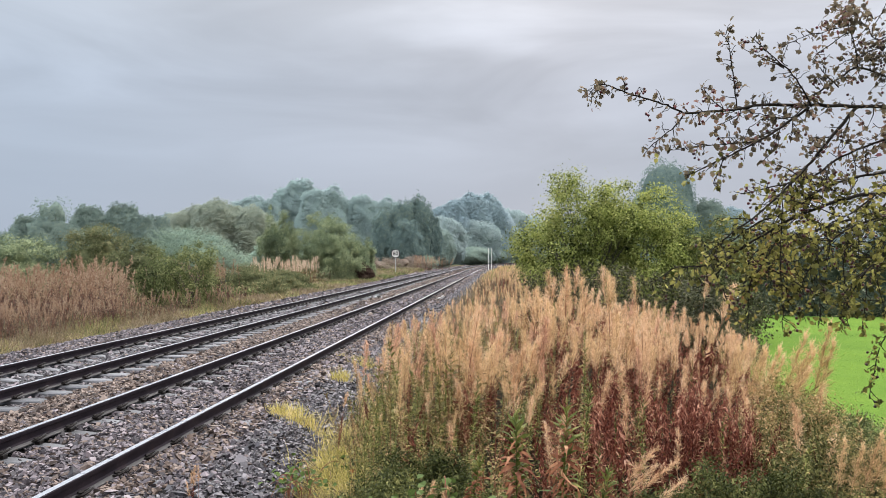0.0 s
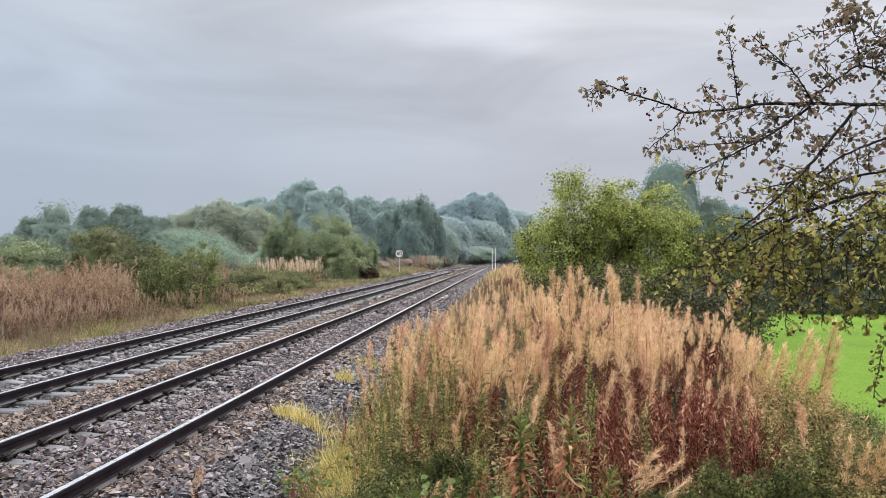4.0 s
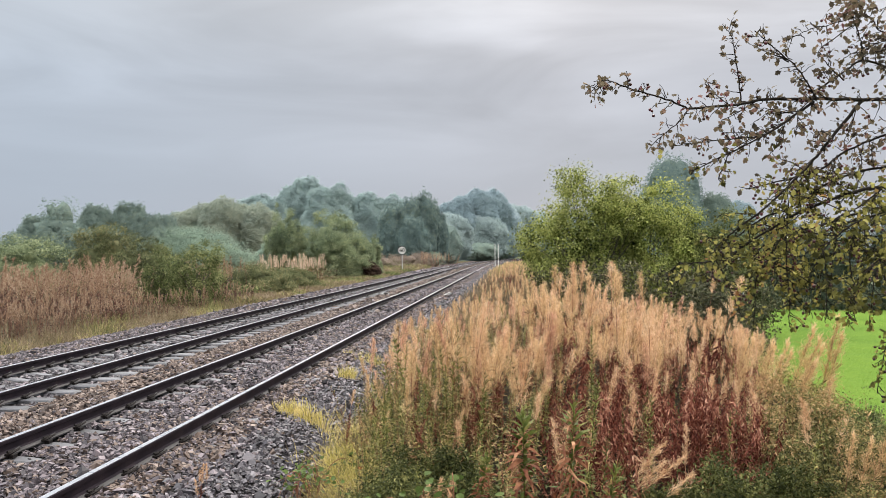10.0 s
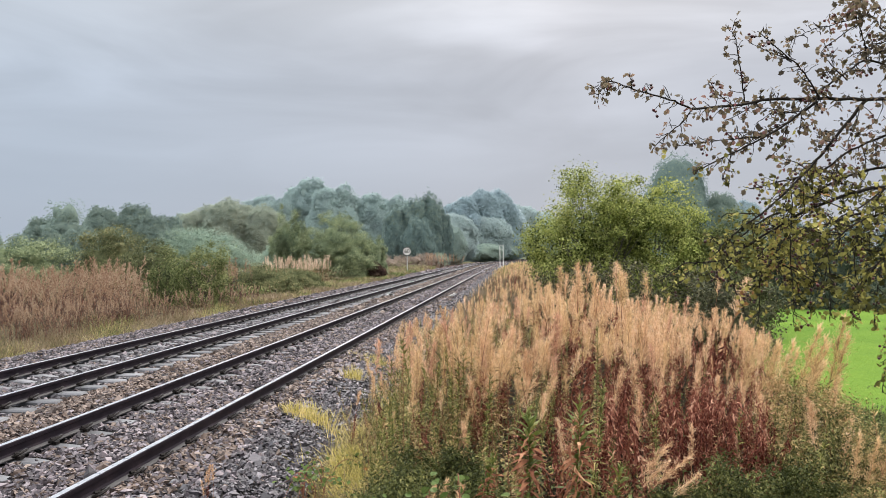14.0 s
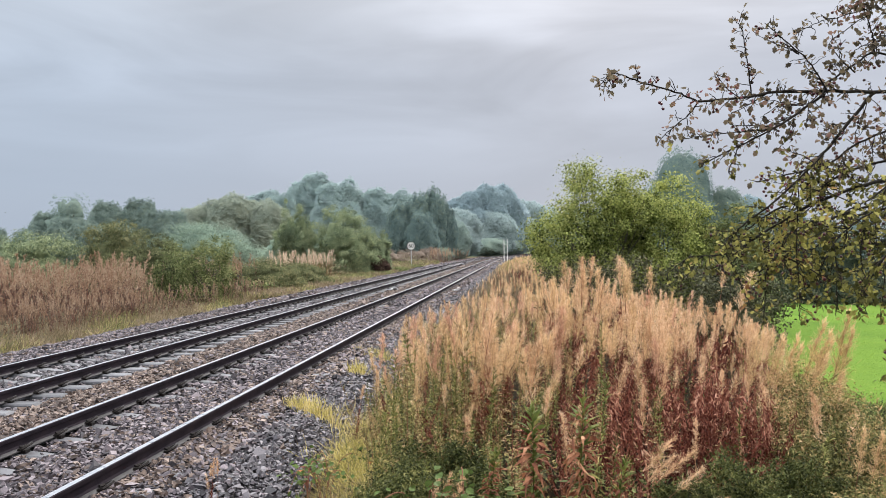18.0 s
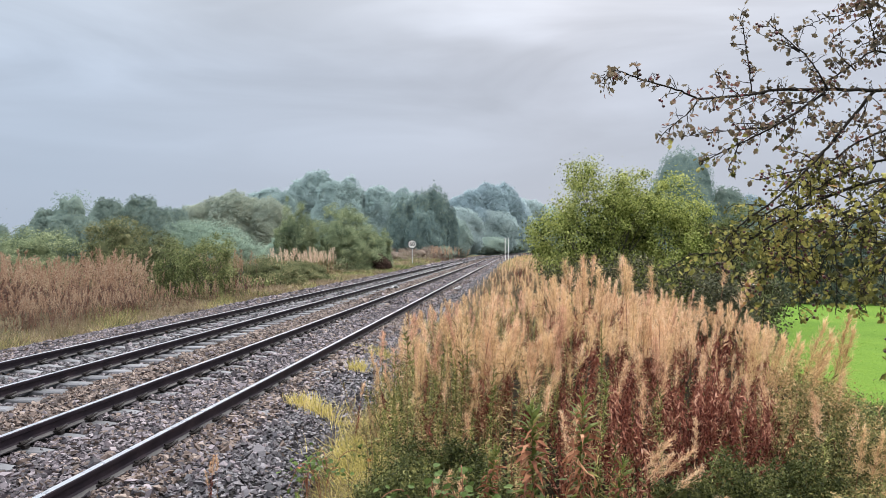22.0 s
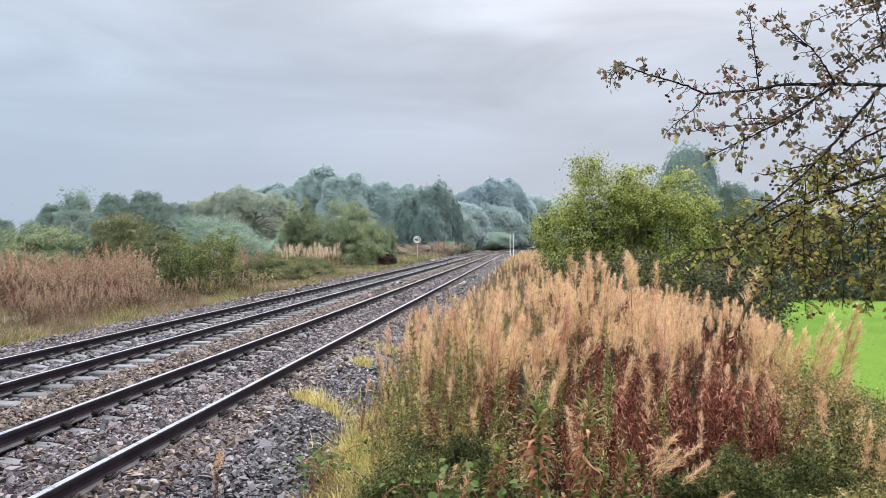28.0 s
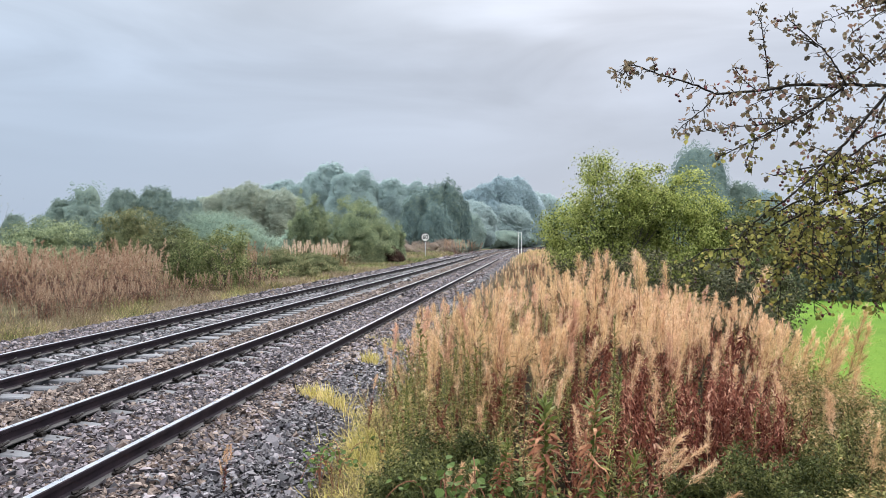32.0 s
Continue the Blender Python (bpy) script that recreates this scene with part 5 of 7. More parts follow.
def bramble(x, y, h, n, size, seed, label, orange=0):
    g = rng(seed)
    root = thing("bramble", x, y, float(ground_z(x, y)) - 0.01, label, "plant", "brambles at the bank's foot")
    canes = []
    for c in range(3):
        a = g.uniform(0, 6.28)
        r = g.uniform(0.12, 0.3)
        cane = spline([(0, 0, 0), (r * 0.4 * math.cos(a), r * 0.4 * math.sin(a), h * 0.8), (r * math.cos(a), r * math.sin(a), h * g.uniform(0.75, 1.1)), (r * 1.6 * math.cos(a), r * 1.6 * math.sin(a), h * 0.6)], 10)
        canes.append(cane)
        part("cane", tubes(cane[None], np.linspace(0.005, 0.002, 10)[None], 5), M_STEM_RED, root)
    for i in range(n):
        c = canes[i % 3][int(g.integers(3, 10))] + g.normal(size=3) * np.array([0.05, 0.05, 0.03])
        lf = part("leaf", ORANGE_LEAF if i < orange else BRAMBLE_LEAF, None, root, "orange-red leaf" if i < orange else "")
        lf.matrix_basis = Matrix.Translation(c.tolist()) @ pose(0, 0, 0, -25 + g.normal() * 22, g.normal() * 22, g.uniform(0, 360)) @ Matrix.Scale(size * g.uniform(0.6, 1.2), 4)
    return root


for i, (x, y, h, n, s, o) in enumerate(((-0.5, 5.1, 0.55, 34, 0.062, 0), (-0.62, 5.35, 0.62, 32, 0.06, 0), (-0.36, 5.2, 0.6, 34, 0.062, 0), (-0.78, 5.2, 0.42, 18, 0.06, 0), (-1.95, 7.4, 0.34, 40, 0.05, 2), (-1.82, 7.75, 0.32, 40, 0.048, 1), (-2.02, 7.7, 0.24, 24, 0.065, 1), (-1.75, 7.2, 0.36, 36, 0.05, 0),
                                        (-0.2, 5.0, 0.5, 30, 0.06, 0), (1.05, 5.7, 0.42, 18, 0.06, 0), (1.3, 6.0, 0.45, 18, 0.06, 0), (1.55, 5.4, 0.36, 16, 0.055, 0), (0.75, 5.0, 0.25, 16, 0.06, 0), (-0.95, 6.3, 0.34, 18, 0.06, 0))):
    bramble(x, y, h * 1.12, n, s, 600 + i, "low bramble with broad green leaves and thin canes" if not o else "low bramble with green and orange-red leaves", o)

# seed plumes leaning out over the meadow
for x, y, s, ry in ((2.3, 8.2, 1.02, 24), (2.36, 8.35, 0.98, 27), (2.2, 8.3, 0.9, 22), (2.28, 8.2, 0.94, 30), (2.12, 8.25, 0.86, 20), (2, 8.4, 0.88, 18), (2.1, 8.6, 0.9, 24), (2.3, 8.7, 0.86, 26), (2.45, 8.6, 0.8, 30), (2.2, 8, 0.84, 32), (2.36, 8, 0.76, 34), (1.9, 8.1, 0.86, 16), (2.72, 8.3, 1.08, 17), (2.76, 8.35, 0.98, 19), (2.36, 6.2, 0.66, 22), (2.42, 6.25, 0.7, 24), (2.3, 6.15, 0.6, 18), (2.48, 6.3, 0.62, 28), (2.4, 6.1, 0.55, 30), (2.33, 6.3, 0.58, 12), (2.44, 6.15, 0.66, 26)):
    m = Matrix.Translation((x, y, float(ground_z(x, y)))) @ pose(0, 0, 0, 0, ry, 0) @ Matrix.Scale(s, 4)
    bank_plants.append(place_herb("olive", 4, m))
# fallen dry stalks in the foreground
for x, y, z, ry, rz, s in ((0.4, 5.6, 0.16, 54, 14, 0.5), (0.46, 5.5, 0.12, 62, 6, 0.48), (0.5, 5.25, 0.1, 78, 10, 0.46), (0.6, 5.2, 0.14, 84, -10, 0.42), (-0.6, 5.2, 0.16, 30, 60, 0.36),
                          (2.1, 5.4, 0.3, 60, 8, 0.42), (2.05, 5.0, 0.25, 76, -8, 0.36)):
    m = Matrix.Translation((x, y, float(ground_z(x, y)) + z)) @ pose(0, 0, 0, 0, ry, rz) @ Matrix.Scale(s * 1.2, 4)
    for j in range(3):
        bank_plants.append(place_herb("fallen", int(g.integers(0, 5)), Matrix.Translation((g.normal() * 0.06, g.normal() * 0.08, g.normal() * 0.03)) @ m @ pose(0, 0, 0, g.normal() * 10, g.normal() * 9, g.uniform(0, 360)) @ Matrix.Scale(g.uniform(0.7, 1.05), 4)))

# undergrowth of bramble and nettle along the foot of the bank
g = rng(31)
n = 1500
y = 4.0 + 8.5 * g.random(n) ** 1.2
xl = bank_left(y) - 0.05
x = xl + (np.interp(y, (4, 6, 11), (3.2, 4.4, 5.2)) - xl) * g.random(n)
keep = (x > np.interp(y, (4, 8, 12), (2.4, 3.4, 4.2))) | ((x < -0.15) & (y < 6.8) & (g.random(n) < 0.8)) & (x > bank_left(y) + 0.45) | (g.random(n) < 0.12)
x, y = x[keep], y[keep]
hgt = np.interp(x, (-1.5, 0.8, 2.0, 3.5, 6), (0.26, 0.3, 0.5, 0.5, 0.35)) * g.uniform(0.5, 1.25, len(x))
k = np.repeat(np.arange(len(x)), 46)
t = g.random(len(k)) ** 0.6
P = np.stack([x[k] + g.normal(size=len(k)) * 0.15, y[k] + g.normal(size=len(k)) * 0.15, ground_z(x[k], y[k]) + t * hgt[k]], 1)
O = unit(np.stack([g.normal(size=len(k)), g.normal(size=len(k)), 0.35 + 0 * t], 1))
under = thing("bramble_undergrowth", 0, 0, 0, "low green tangle of bramble and nettle leaves", "undergrowth", kind="stuff")
tagged(part("leaves", leaf_cloud(g, P, O, np.interp(P[:, 0], (-0.5, 1.2, 2.5), (0.055, 0.04, 0.034)), T_LEAF), L_BRAMBLE, under), kind="stuff")
stalk = np.stack([np.stack([x, y, ground_z(x, y)], 1), np.stack([x + g.normal(size=len(x)) * 0.05, y, ground_z(x, y) + hgt * 0.6], 1), np.stack([x + g.normal(size=len(x)) * 0.1, y + g.normal(size=len(x)) * 0.1, ground_z(x, y) + hgt * 1.05], 1)], 1)
tagged(part("stalks", tubes(stalk, np.tile([0.005, 0.004, 0.002], (len(x), 1)), 4), M_STEM_GREEN, under), kind="stuff")

# worn grass on the path behind the bank
n = 1100
y = g.uniform(-9, 4.6, n)
x = bank_left(y) - 0.3 + 6.6 * g.random(n)
far = np.hypot(x, y) > 0.5
x, y = x[far], y[far]
path_grass = thing("path_grass", 0, 0, 0, "short worn grass on the lineside path", "grass", kind="stuff")
tagged(part("short_blades", grass_tufts(g, x, y, ground_z(x, y), 12, 0.12, 0.14, T_BLADE, 1.2), L_STRAW, path_grass), kind="stuff")

# short grass over the near meadow
n = 9000
y = 9 + 38 * g.random(n) ** 1.5
x = 5.2 + (np.interp(y, (9, 47), (5, 30)) - 0) * g.random(n)
meadow = thing("meadow_grass", 0, 0, 0, "short bright green meadow grass", "grass", kind="stuff")
lush = np.sin(x * 0.9 + 0.4 * y) + np.sin(y * 0.7 - 0.5 * x) + g.normal(size=n) * 0.7
for name, mat, q in (("green_blades", L_MEADOW, lush < 0.9), ("pale_blades", L_MEADOW_PALE, lush >= 0.9)):
    tagged(part(name, grass_tufts(g, x[q], y[q], ground_z(x[q], y[q]), 8, 0.05, 0.22, (T_BLADE[0] * np.array([3.2, 1, 1]), T_BLADE[1]), 1.3), mat, meadow), kind="stuff")

# leaf litter and low leaves on the bank's soil
n = 9000
y = 4.2 + 7.5 * g.random(n) ** 1.3
x = bank_left(y) + 0.1 + (np.interp(y, (4, 12), (3.4, 6.5)) - bank_left(y)) * g.random(n)
P = np.stack([x, y, ground_z(x, y) + g.uniform(0.005, 0.09, n)], 1)
litter = thing("leaf_litter", 0, 0, 0, "fallen brown leaves and dead stalks on the bank", "leaf litter", kind="stuff")
O = unit(np.stack([g.normal(size=n) * 0.5, g.normal(size=n) * 0.5, np.ones(n)], 1))
tagged(part("leaves", leaf_cloud(g, P, O, 0.075, T_LANCE, 0.0), L_RED, litter), kind="stuff")
low = g.random(n) < 0.45
tagged(part("seedlings", leaf_cloud(g, P[low] + np.array([0.03, 0.02, 0.04]), O[low], 0.04, T_ROUND, 0.0), L_HERB, litter), kind="stuff")

# yellowing grass along the edge of the ballast, and tufts on the stones
g = rng(41)
y = 5.5 + np.where(g.random(420) < 0.8, 5.5, 20) * g.random(420)
x = bank_left(y) + g.normal(size=420) * 0.16 + 0.12
edge = thing("edge_grass", 0, 0, 0, "yellow-green grass spilling over the ballast edge", "grass", kind="stuff")
zz = np.maximum(ground_z(x, y), bed_z(x, y))
lush = np.sin(x * 7 + y * 2.3) + np.sin(y * 5.1 - x * 3) + g.normal(size=420) * 0.5
for name, mat, q, per, h, lean in (("blades", L_GRASS, lush > -0.5, 17, 0.24, 1.7), ("dry_blades", L_STRAW, lush < 0.5, 16, 0.2, 1.9), ("green_blades", L_HERB, (lush > -0.5) & (lush < 0.7), 10, 0.18, 1.4)):
    tagged(part(name, grass_tufts(g, x[q], y[q], zz[q], per, h, 0.1, (T_BLADE[0] * np.array([0.8, 1, 1.6]), T_BLADE[1]), lean), mat, edge), kind="stuff")
for k in range(16):
    yy = g.uniform(6.2, 11)
    bank_plants.append(place_herb("leafy" if k % 3 else "leafy_red", int(g.integers(0, 5)), herb_pose(g, float(bank_left(yy)) + g.normal() * 0.16 + 0.16, yy, g.uniform(0.16, 0.4), 10)))
for x, y, w, n, h in ((-2.78, 10.5, 0.1, 12, 0.2), (-2.52, 10.38, 0.09, 11, 0.19), (-2.3, 10.2, 0.06, 5, 0.14), (-2.72, 13.7, 0.07, 9, 0.2), (-2.62, 15.6, 0.1, 6, 0.2), (-2.95, 16.2, 0.2, 8, 0.12)):
    z = float(bed_z(x, y))
    tuft = thing("grass_tuft", x, y, z, "small yellow-green grass tuft growing in ballast", "grass", "tufts on the ballast")
    px, py = g.normal(size=n) * w, g.normal(size=n) * 0.08
    tagged(part("sward", grass_tufts(g, px, py, bed_z(px + x, py + y) - z, 20, h, 0.05), L_GRASS, tuft), kind="stuff")
m = Matrix.Translation((-2.58, 6.7, float(bed_z(-2.58, 6.7)) - 0.03)) @ pose(0, 0, 0, 3, 4, 0) @ Matrix.Scale(0.28, 4)
bank_plants.append(place_herb("red", 4, m))
for dx, dy, k, v in ((0.05, 0.03, 0.26, 3), (-0.04, 0.05, 0.23, 2), (0.02, -0.04, 0.2, 4)):
    bank_plants.append(place_herb("fallen", v, Matrix.Translation((-2.58 + dx, 6.7 + dy, float(bed_z(-2.58, 6.7)) - 0.02)) @ pose(0, 0, 0, 5 * dy * 20, 60 * dx, 40 * v) @ Matrix.Scale(k, 4)))

# ---- hawthorn overhanging from the east ----
haw = thing("hawthorn_tree", 2.35, 3.75, float(ground_z(2.35, 3.75)) - 0.05, "overhanging hawthorn, dark twigs, olive-yellow leaves and dark red haws", "tree")
HAW = np.array([2.35, 3.75, float(ground_z(2.35, 3.75)) - 0.05])
BOUGHS = []


def limb(r0, r1, *pts):
    """A limb through world points, thinning from r0 to r1."""
    r0, r1 = r0 * 0.5, r1 * 0.75
    n = 5 * len(pts)
    line = spline(pts, n)
    wob = rng(len(BOUGHS) + 5).normal(size=line.shape) * 0.0013
    BOUGHS.append((line + wob, np.linspace(r0, r1, n)))
    part("limb", tubes((line + wob - HAW)[None], np.linspace(r0, r1, n)[None], 6), M_BARK, haw, smooth=True)


trunk_top = (2.3, 3.7, 2.1)
part("trunk", tubes((spline([tuple(HAW), (2.32, 3.72, 0.8), trunk_top, (2.2, 3.6, 2.9), (2.1, 3.5, 3.6)], 12) - HAW)[None], np.linspace(0.11, 0.03, 12)[None], 9), M_BARK, haw, smooth=True)
limb(0.017, 0.0055, trunk_top, (1.547, 3.269, 2.361), (1.407, 3.199, 2.363), (1.177, 3.121, 2.357), (0.918, 3.042, 2.348), (0.786, 2.972, 2.321), (0.609, 2.899, 2.297))
limb(0.007, 0.002, (0.609, 2.899, 2.297), (0.532, 2.881, 2.328), (0.407, 2.858, 2.362), (0.322, 2.839, 2.388), (0.279, 2.824, 2.353))
limb(0.005, 0.0016, (0.609, 2.899, 2.297), (0.577, 2.880, 2.256), (0.509, 2.859, 2.198), (0.464, 2.839, 2.154))
limb(0.005, 0.0015, (0.797, 2.943, 2.324), (0.776, 2.934, 2.467), (0.759, 2.925, 2.551), (0.734, 2.916, 2.572))
limb(0.006, 0.0018, (1.078, 3.034, 2.348), (1.002, 3.004, 2.449), (0.908, 2.973, 2.521), (0.844, 2.944, 2.568))
limb(0.009, 0.004, (2.22, 3.6, 2.85), (1.572, 3.321, 2.437), (1.434, 3.260, 2.487), (1.307, 3.200, 2.512), (1.215, 3.144, 2.461), (1.106, 3.086, 2.386), (1.058, 3.033, 2.328))
limb(0.01, 0.002, (1.079, 3.064, 2.339), (0.931, 3.021, 2.240), (0.834, 2.982, 2.188), (0.683, 2.939, 2.115), (0.619, 2.902, 2.084))
limb(0.004, 0.0016, (0.855, 2.968, 2.207), (0.713, 2.938, 2.193), (0.621, 2.911, 2.182), (0.550, 2.886, 2.168))
limb(0.013, 0.002, (1.296, 3.201, 2.361), (1.159, 3.152, 2.206), (1.079, 3.106, 2.125), (0.923, 3.056, 1.980), (0.750, 3.004, 1.856), (0.700, 2.960, 1.806))
limb(0.012, 0.003, trunk_top, (1.572, 3.322, 2.313), (1.439, 3.272, 2.256), (1.254, 3.219, 2.182), (1.135, 3.171, 2.107), (0.979, 3.119, 2.066), (0.844, 3.069, 2.032))
limb(0.014, 0.003, trunk_top, (1.596, 3.375, 2.158), (1.461, 3.323, 2.134), (1.324, 3.272, 2.108), (1.180, 3.220, 2.062), (1.039, 3.168, 1.975), (0.918, 3.118, 1.932), (0.804, 3.068, 1.859))
limb(0.02, 0.003, trunk_top, (1.596, 3.376, 2.061), (1.457, 3.316, 2.051), (1.295, 3.254, 2.032), (1.097, 3.189, 1.966), (0.945, 3.128, 1.889), (0.826, 3.070, 1.826), (0.752, 3.015, 1.756))
limb(0.014, 0.003, (2.3, 3.72, 1.7), (1.620, 3.429, 1.976), (1.420, 3.364, 1.973), (1.164, 3.295, 1.903), (1.018, 3.234, 1.859), (0.950, 3.180, 1.764), (0.860, 3.124, 1.702))
limb(0.007, 0.0018, (1.393, 3.261, 2.043), (1.296, 3.230, 1.912), (1.254, 3.202, 1.795), (1.250, 3.178, 1.629), (1.254, 3.154, 1.545))
limb(0.005, 0.0016, (1.007, 3.132, 1.951), (0.995, 3.116, 1.796), (1.000, 3.101, 1.654), (0.994, 3.085, 1.541))
limb(0.005, 0.0016, (2.3, 3.72, 1.7), (1.480, 3.219, 1.881), (1.389, 3.196, 1.776), (1.329, 3.175, 1.712), (1.301, 3.158, 1.545))
limb(0.006, 0.0018, (2.3, 3.72, 1.7), (1.522, 3.224, 1.629), (1.397, 3.199, 1.505), (1.350, 3.180, 1.382), (1.326, 3.162, 1.287))
limb(0.005, 0.0016, (0.755, 3.065, 1.749), (0.787, 3.043, 1.657), (0.812, 3.021, 1.576))
limb(0.005, 0.0016, (0.920, 3.128, 1.756), (0.886, 3.100, 1.714), (0.868, 3.076, 1.529))
limb(0.005, 0.0018, (0.945, 3.129, 1.773), (1.090, 3.116, 1.693), (1.152, 3.096, 1.668))
limb(0.005, 0.0018, (0.768, 3.046, 1.778), (0.651, 3.011, 1.772), (0.588, 2.979, 1.766), (0.504, 2.947, 1.708))
limb(0.006, 0.002, (2.22, 3.6, 2.85), (1.523, 3.215, 2.659), (1.394, 3.168, 2.612), (1.332, 3.126, 2.602), (1.282, 3.084, 2.639), (1.190, 3.040, 2.648))
limb(0.004, 0.0015, (1.214, 3.052, 2.631), (1.126, 3.025, 2.603), (1.039, 2.999, 2.578), (0.950, 2.973, 2.534))
limb(0.006, 0.002, (1.286, 3.148, 2.501), (1.261, 3.113, 2.565), (1.233, 3.077, 2.607), (1.206, 3.041, 2.638))
limb(0.005, 0.0016, (1.195, 3.092, 2.418), (1.129, 3.062, 2.468), (1.090, 3.033, 2.508))
limb(0.006, 0.002, (2.22, 3.6, 2.85), (1.523, 3.216, 2.565), (1.396, 3.173, 2.577), (1.285, 3.131, 2.542), (1.210, 3.093, 2.506))
limb(0.009, 0.002, trunk_top, (1.670, 3.533, 1.934), (1.464, 3.468, 1.864), (1.241, 3.402, 1.841), (1.112, 3.342, 1.775), (1.073, 3.290, 1.710))
limb(0.01, 0.002, (2.3, 3.72, 1.7), (1.669, 3.534, 1.842), (1.486, 3.470, 1.808), (1.308, 3.407, 1.808), (1.178, 3.348, 1.753), (1.127, 3.294, 1.667))
limb(0.01, 0.002, trunk_top, (1.670, 3.532, 2.096), (1.441, 3.466, 1.933), (1.286, 3.404, 1.897), (1.112, 3.342, 1.863), (0.965, 3.281, 1.840))

limb(0.008, 0.0022, trunk_top, (1.388, 2.860, 1.967), (1.216, 2.797, 1.936), (1.086, 2.738, 1.898), (0.987, 2.681, 1.835), (0.924, 2.627, 1.765))
limb(0.008, 0.002, (2.3, 3.72, 1.7), (1.388, 2.861, 1.836), (1.249, 2.813, 1.808), (1.151, 2.769, 1.763), (1.081, 2.727, 1.692), (1.048, 2.687, 1.649))
limb(0.007, 0.002, trunk_top, (1.362, 2.807, 2.092), (1.217, 2.759, 2.034), (1.094, 2.713, 1.951), (0.991, 2.668, 1.905), (0.890, 2.623, 1.869))

g = rng(51)
tw_P, tw_R, leaf_p, leaf_d, haw_p, leaf_top = [], [], [], [], [], []


def spur(p0, d, ln, leaves, fruit):
    """A short twig with a rosette of leaves and a few haws at its end."""
    q = p0 + np.cumsum(np.vstack([np.zeros(3), [unit(d + g.normal(size=3) * 0.3) * ln / 4 for _ in range(4)]]), axis=0)
    tw_P.append(q)
    tw_R.append(np.linspace(0.0017, 0.0008, 5))
    for _ in range(leaves):
        b = q[int(g.integers(2, 5))] + g.normal(size=3) * 0.006
        leaf_p.append(b)
        leaf_top.append(b[2] + g.normal() * 0.06 > 2.1)
        leaf_d.append(unit(d * 0.5 + g.normal(size=3) * 0.75 + np.array([0, 0, -0.4])))
    for _ in range(fruit):
        f = q[-1] + g.normal(size=3) * 0.012 + np.array([0, 0, -0.012])
        haw_p.append(f)
        tw_P.append(np.linspace(q[-1], f, 5))
        tw_R.append(np.full(5, 0.0005))


for li, (line, rad) in enumerate(BOUGHS):
    seg = np.linalg.norm(np.diff(line, axis=0), axis=1)
    run = np.concatenate([[0], np.cumsum(seg)])
    high = line[-1][2] > 2.1
    for s0 in np.arange(0.02, run[-1], 0.0125 if high else 0.017):
        p0 = np.array([np.interp(s0 + g.normal() * 0.008, run, line[:, i]) for i in range(3)])
        if p0[0] > 1.72:
            continue
        i = min(int(np.searchsorted(run, s0)), len(line) - 2)
        along = unit(line[i + 1] - line[i])
        side = unit(np.cross(along, g.normal(size=3)))
        upward = 0.15 if high else -0.15
        tip = s0 / run[-1]
        spur(p0, unit(along * 0.5 + side + np.array([0, 0, upward])), g.uniform(0.012, 0.06), int(g.integers(1, 4 if high else 5)) + 2 * (tip > 0.8), int(g.integers(1, 4)) if g.random() < 0.14 else 0)
        # side shoots fill the lower fan
        if g.random() < ((0.05 if rad[0] > 0.0025 else 0.02) if high else (0.25 if rad[0] > 0.0035 else 0.09)):
            d = unit(along * 0.5 + side * 0.8 + np.array([-0.2, 0.1, 0.1 if high else -0.25]))
            ln = g.uniform(0.08, 0.2)
            q = p0 + np.cumsum(np.vstack([np.zeros(3), [unit(d + g.normal(size=3) * 0.25) * ln / 6 for _ in range(6)]]), axis=0)
            if q[-1][2] < 1.56 and q[-1][0] > 0.8:
                continue
            tw_P.append(q[[0, 1, 3, 5, 6]])
            tw_R.append(np.linspace(0.0022, 0.001, 5))
            for c in q[2:]:
                for _ in range(int(g.integers(1, 3))):
                    spur(c, unit(d * 0.6 + g.normal(size=3)), g.uniform(0.01, 0.04), int(g.integers(2, 5)), int(g.integers(1, 3)) if g.random() < 0.14 else 0)
# the dense sprig high up
for _ in range(110):
    leaf_top.append(True)
    leaf_p.append(np.array([1.19, 3.03, 2.655]) + g.normal(size=3) * np.array([0.042, 0.04, 0.032]))
    leaf_d.append(unit(g.normal(size=3) + np.array([0, 0, -0.5])))
leaf_p, leaf_d, haw_p = np.array(leaf_p), np.array(leaf_d), np.array(haw_p)
tagged(part("twigwork", tubes(np.array(tw_P) - HAW, np.array(tw_R), 4), M_BARK, haw), kind="stuff")
nl = len(leaf_p)
leaf_top = np.array(leaf_top)
leaf_s = g.uniform(0.016, 0.036, nl) * np.where(leaf_top, 0.8, 0.78)
leaf_R = basis(leaf_d, np.array([0, -0.3, 1.0]) + g.normal(size=(nl, 3)) * 0.8)
# leaves above about 2.1 m take the duller colour toned as if backlit
for name, mat, q in (("leaves", L_HAW, ~leaf_top), ("upper_leaves", L_HAW_TOP, leaf_top)):
    tagged(part(name, scatter(T_LOBED, leaf_p[q] - HAW, leaf_R[q], leaf_s[q]), mat, haw), kind="stuff")
tagged(part("fruit", scatter((ICO_V * np.array([1, 1, 1.12]), ICO_F), haw_p - HAW, turns(g, len(haw_p)), g.uniform(0.0045, 0.0065, len(haw_p))), M_BERRY, haw, "small dark red berries", smooth=True), kind="stuff")

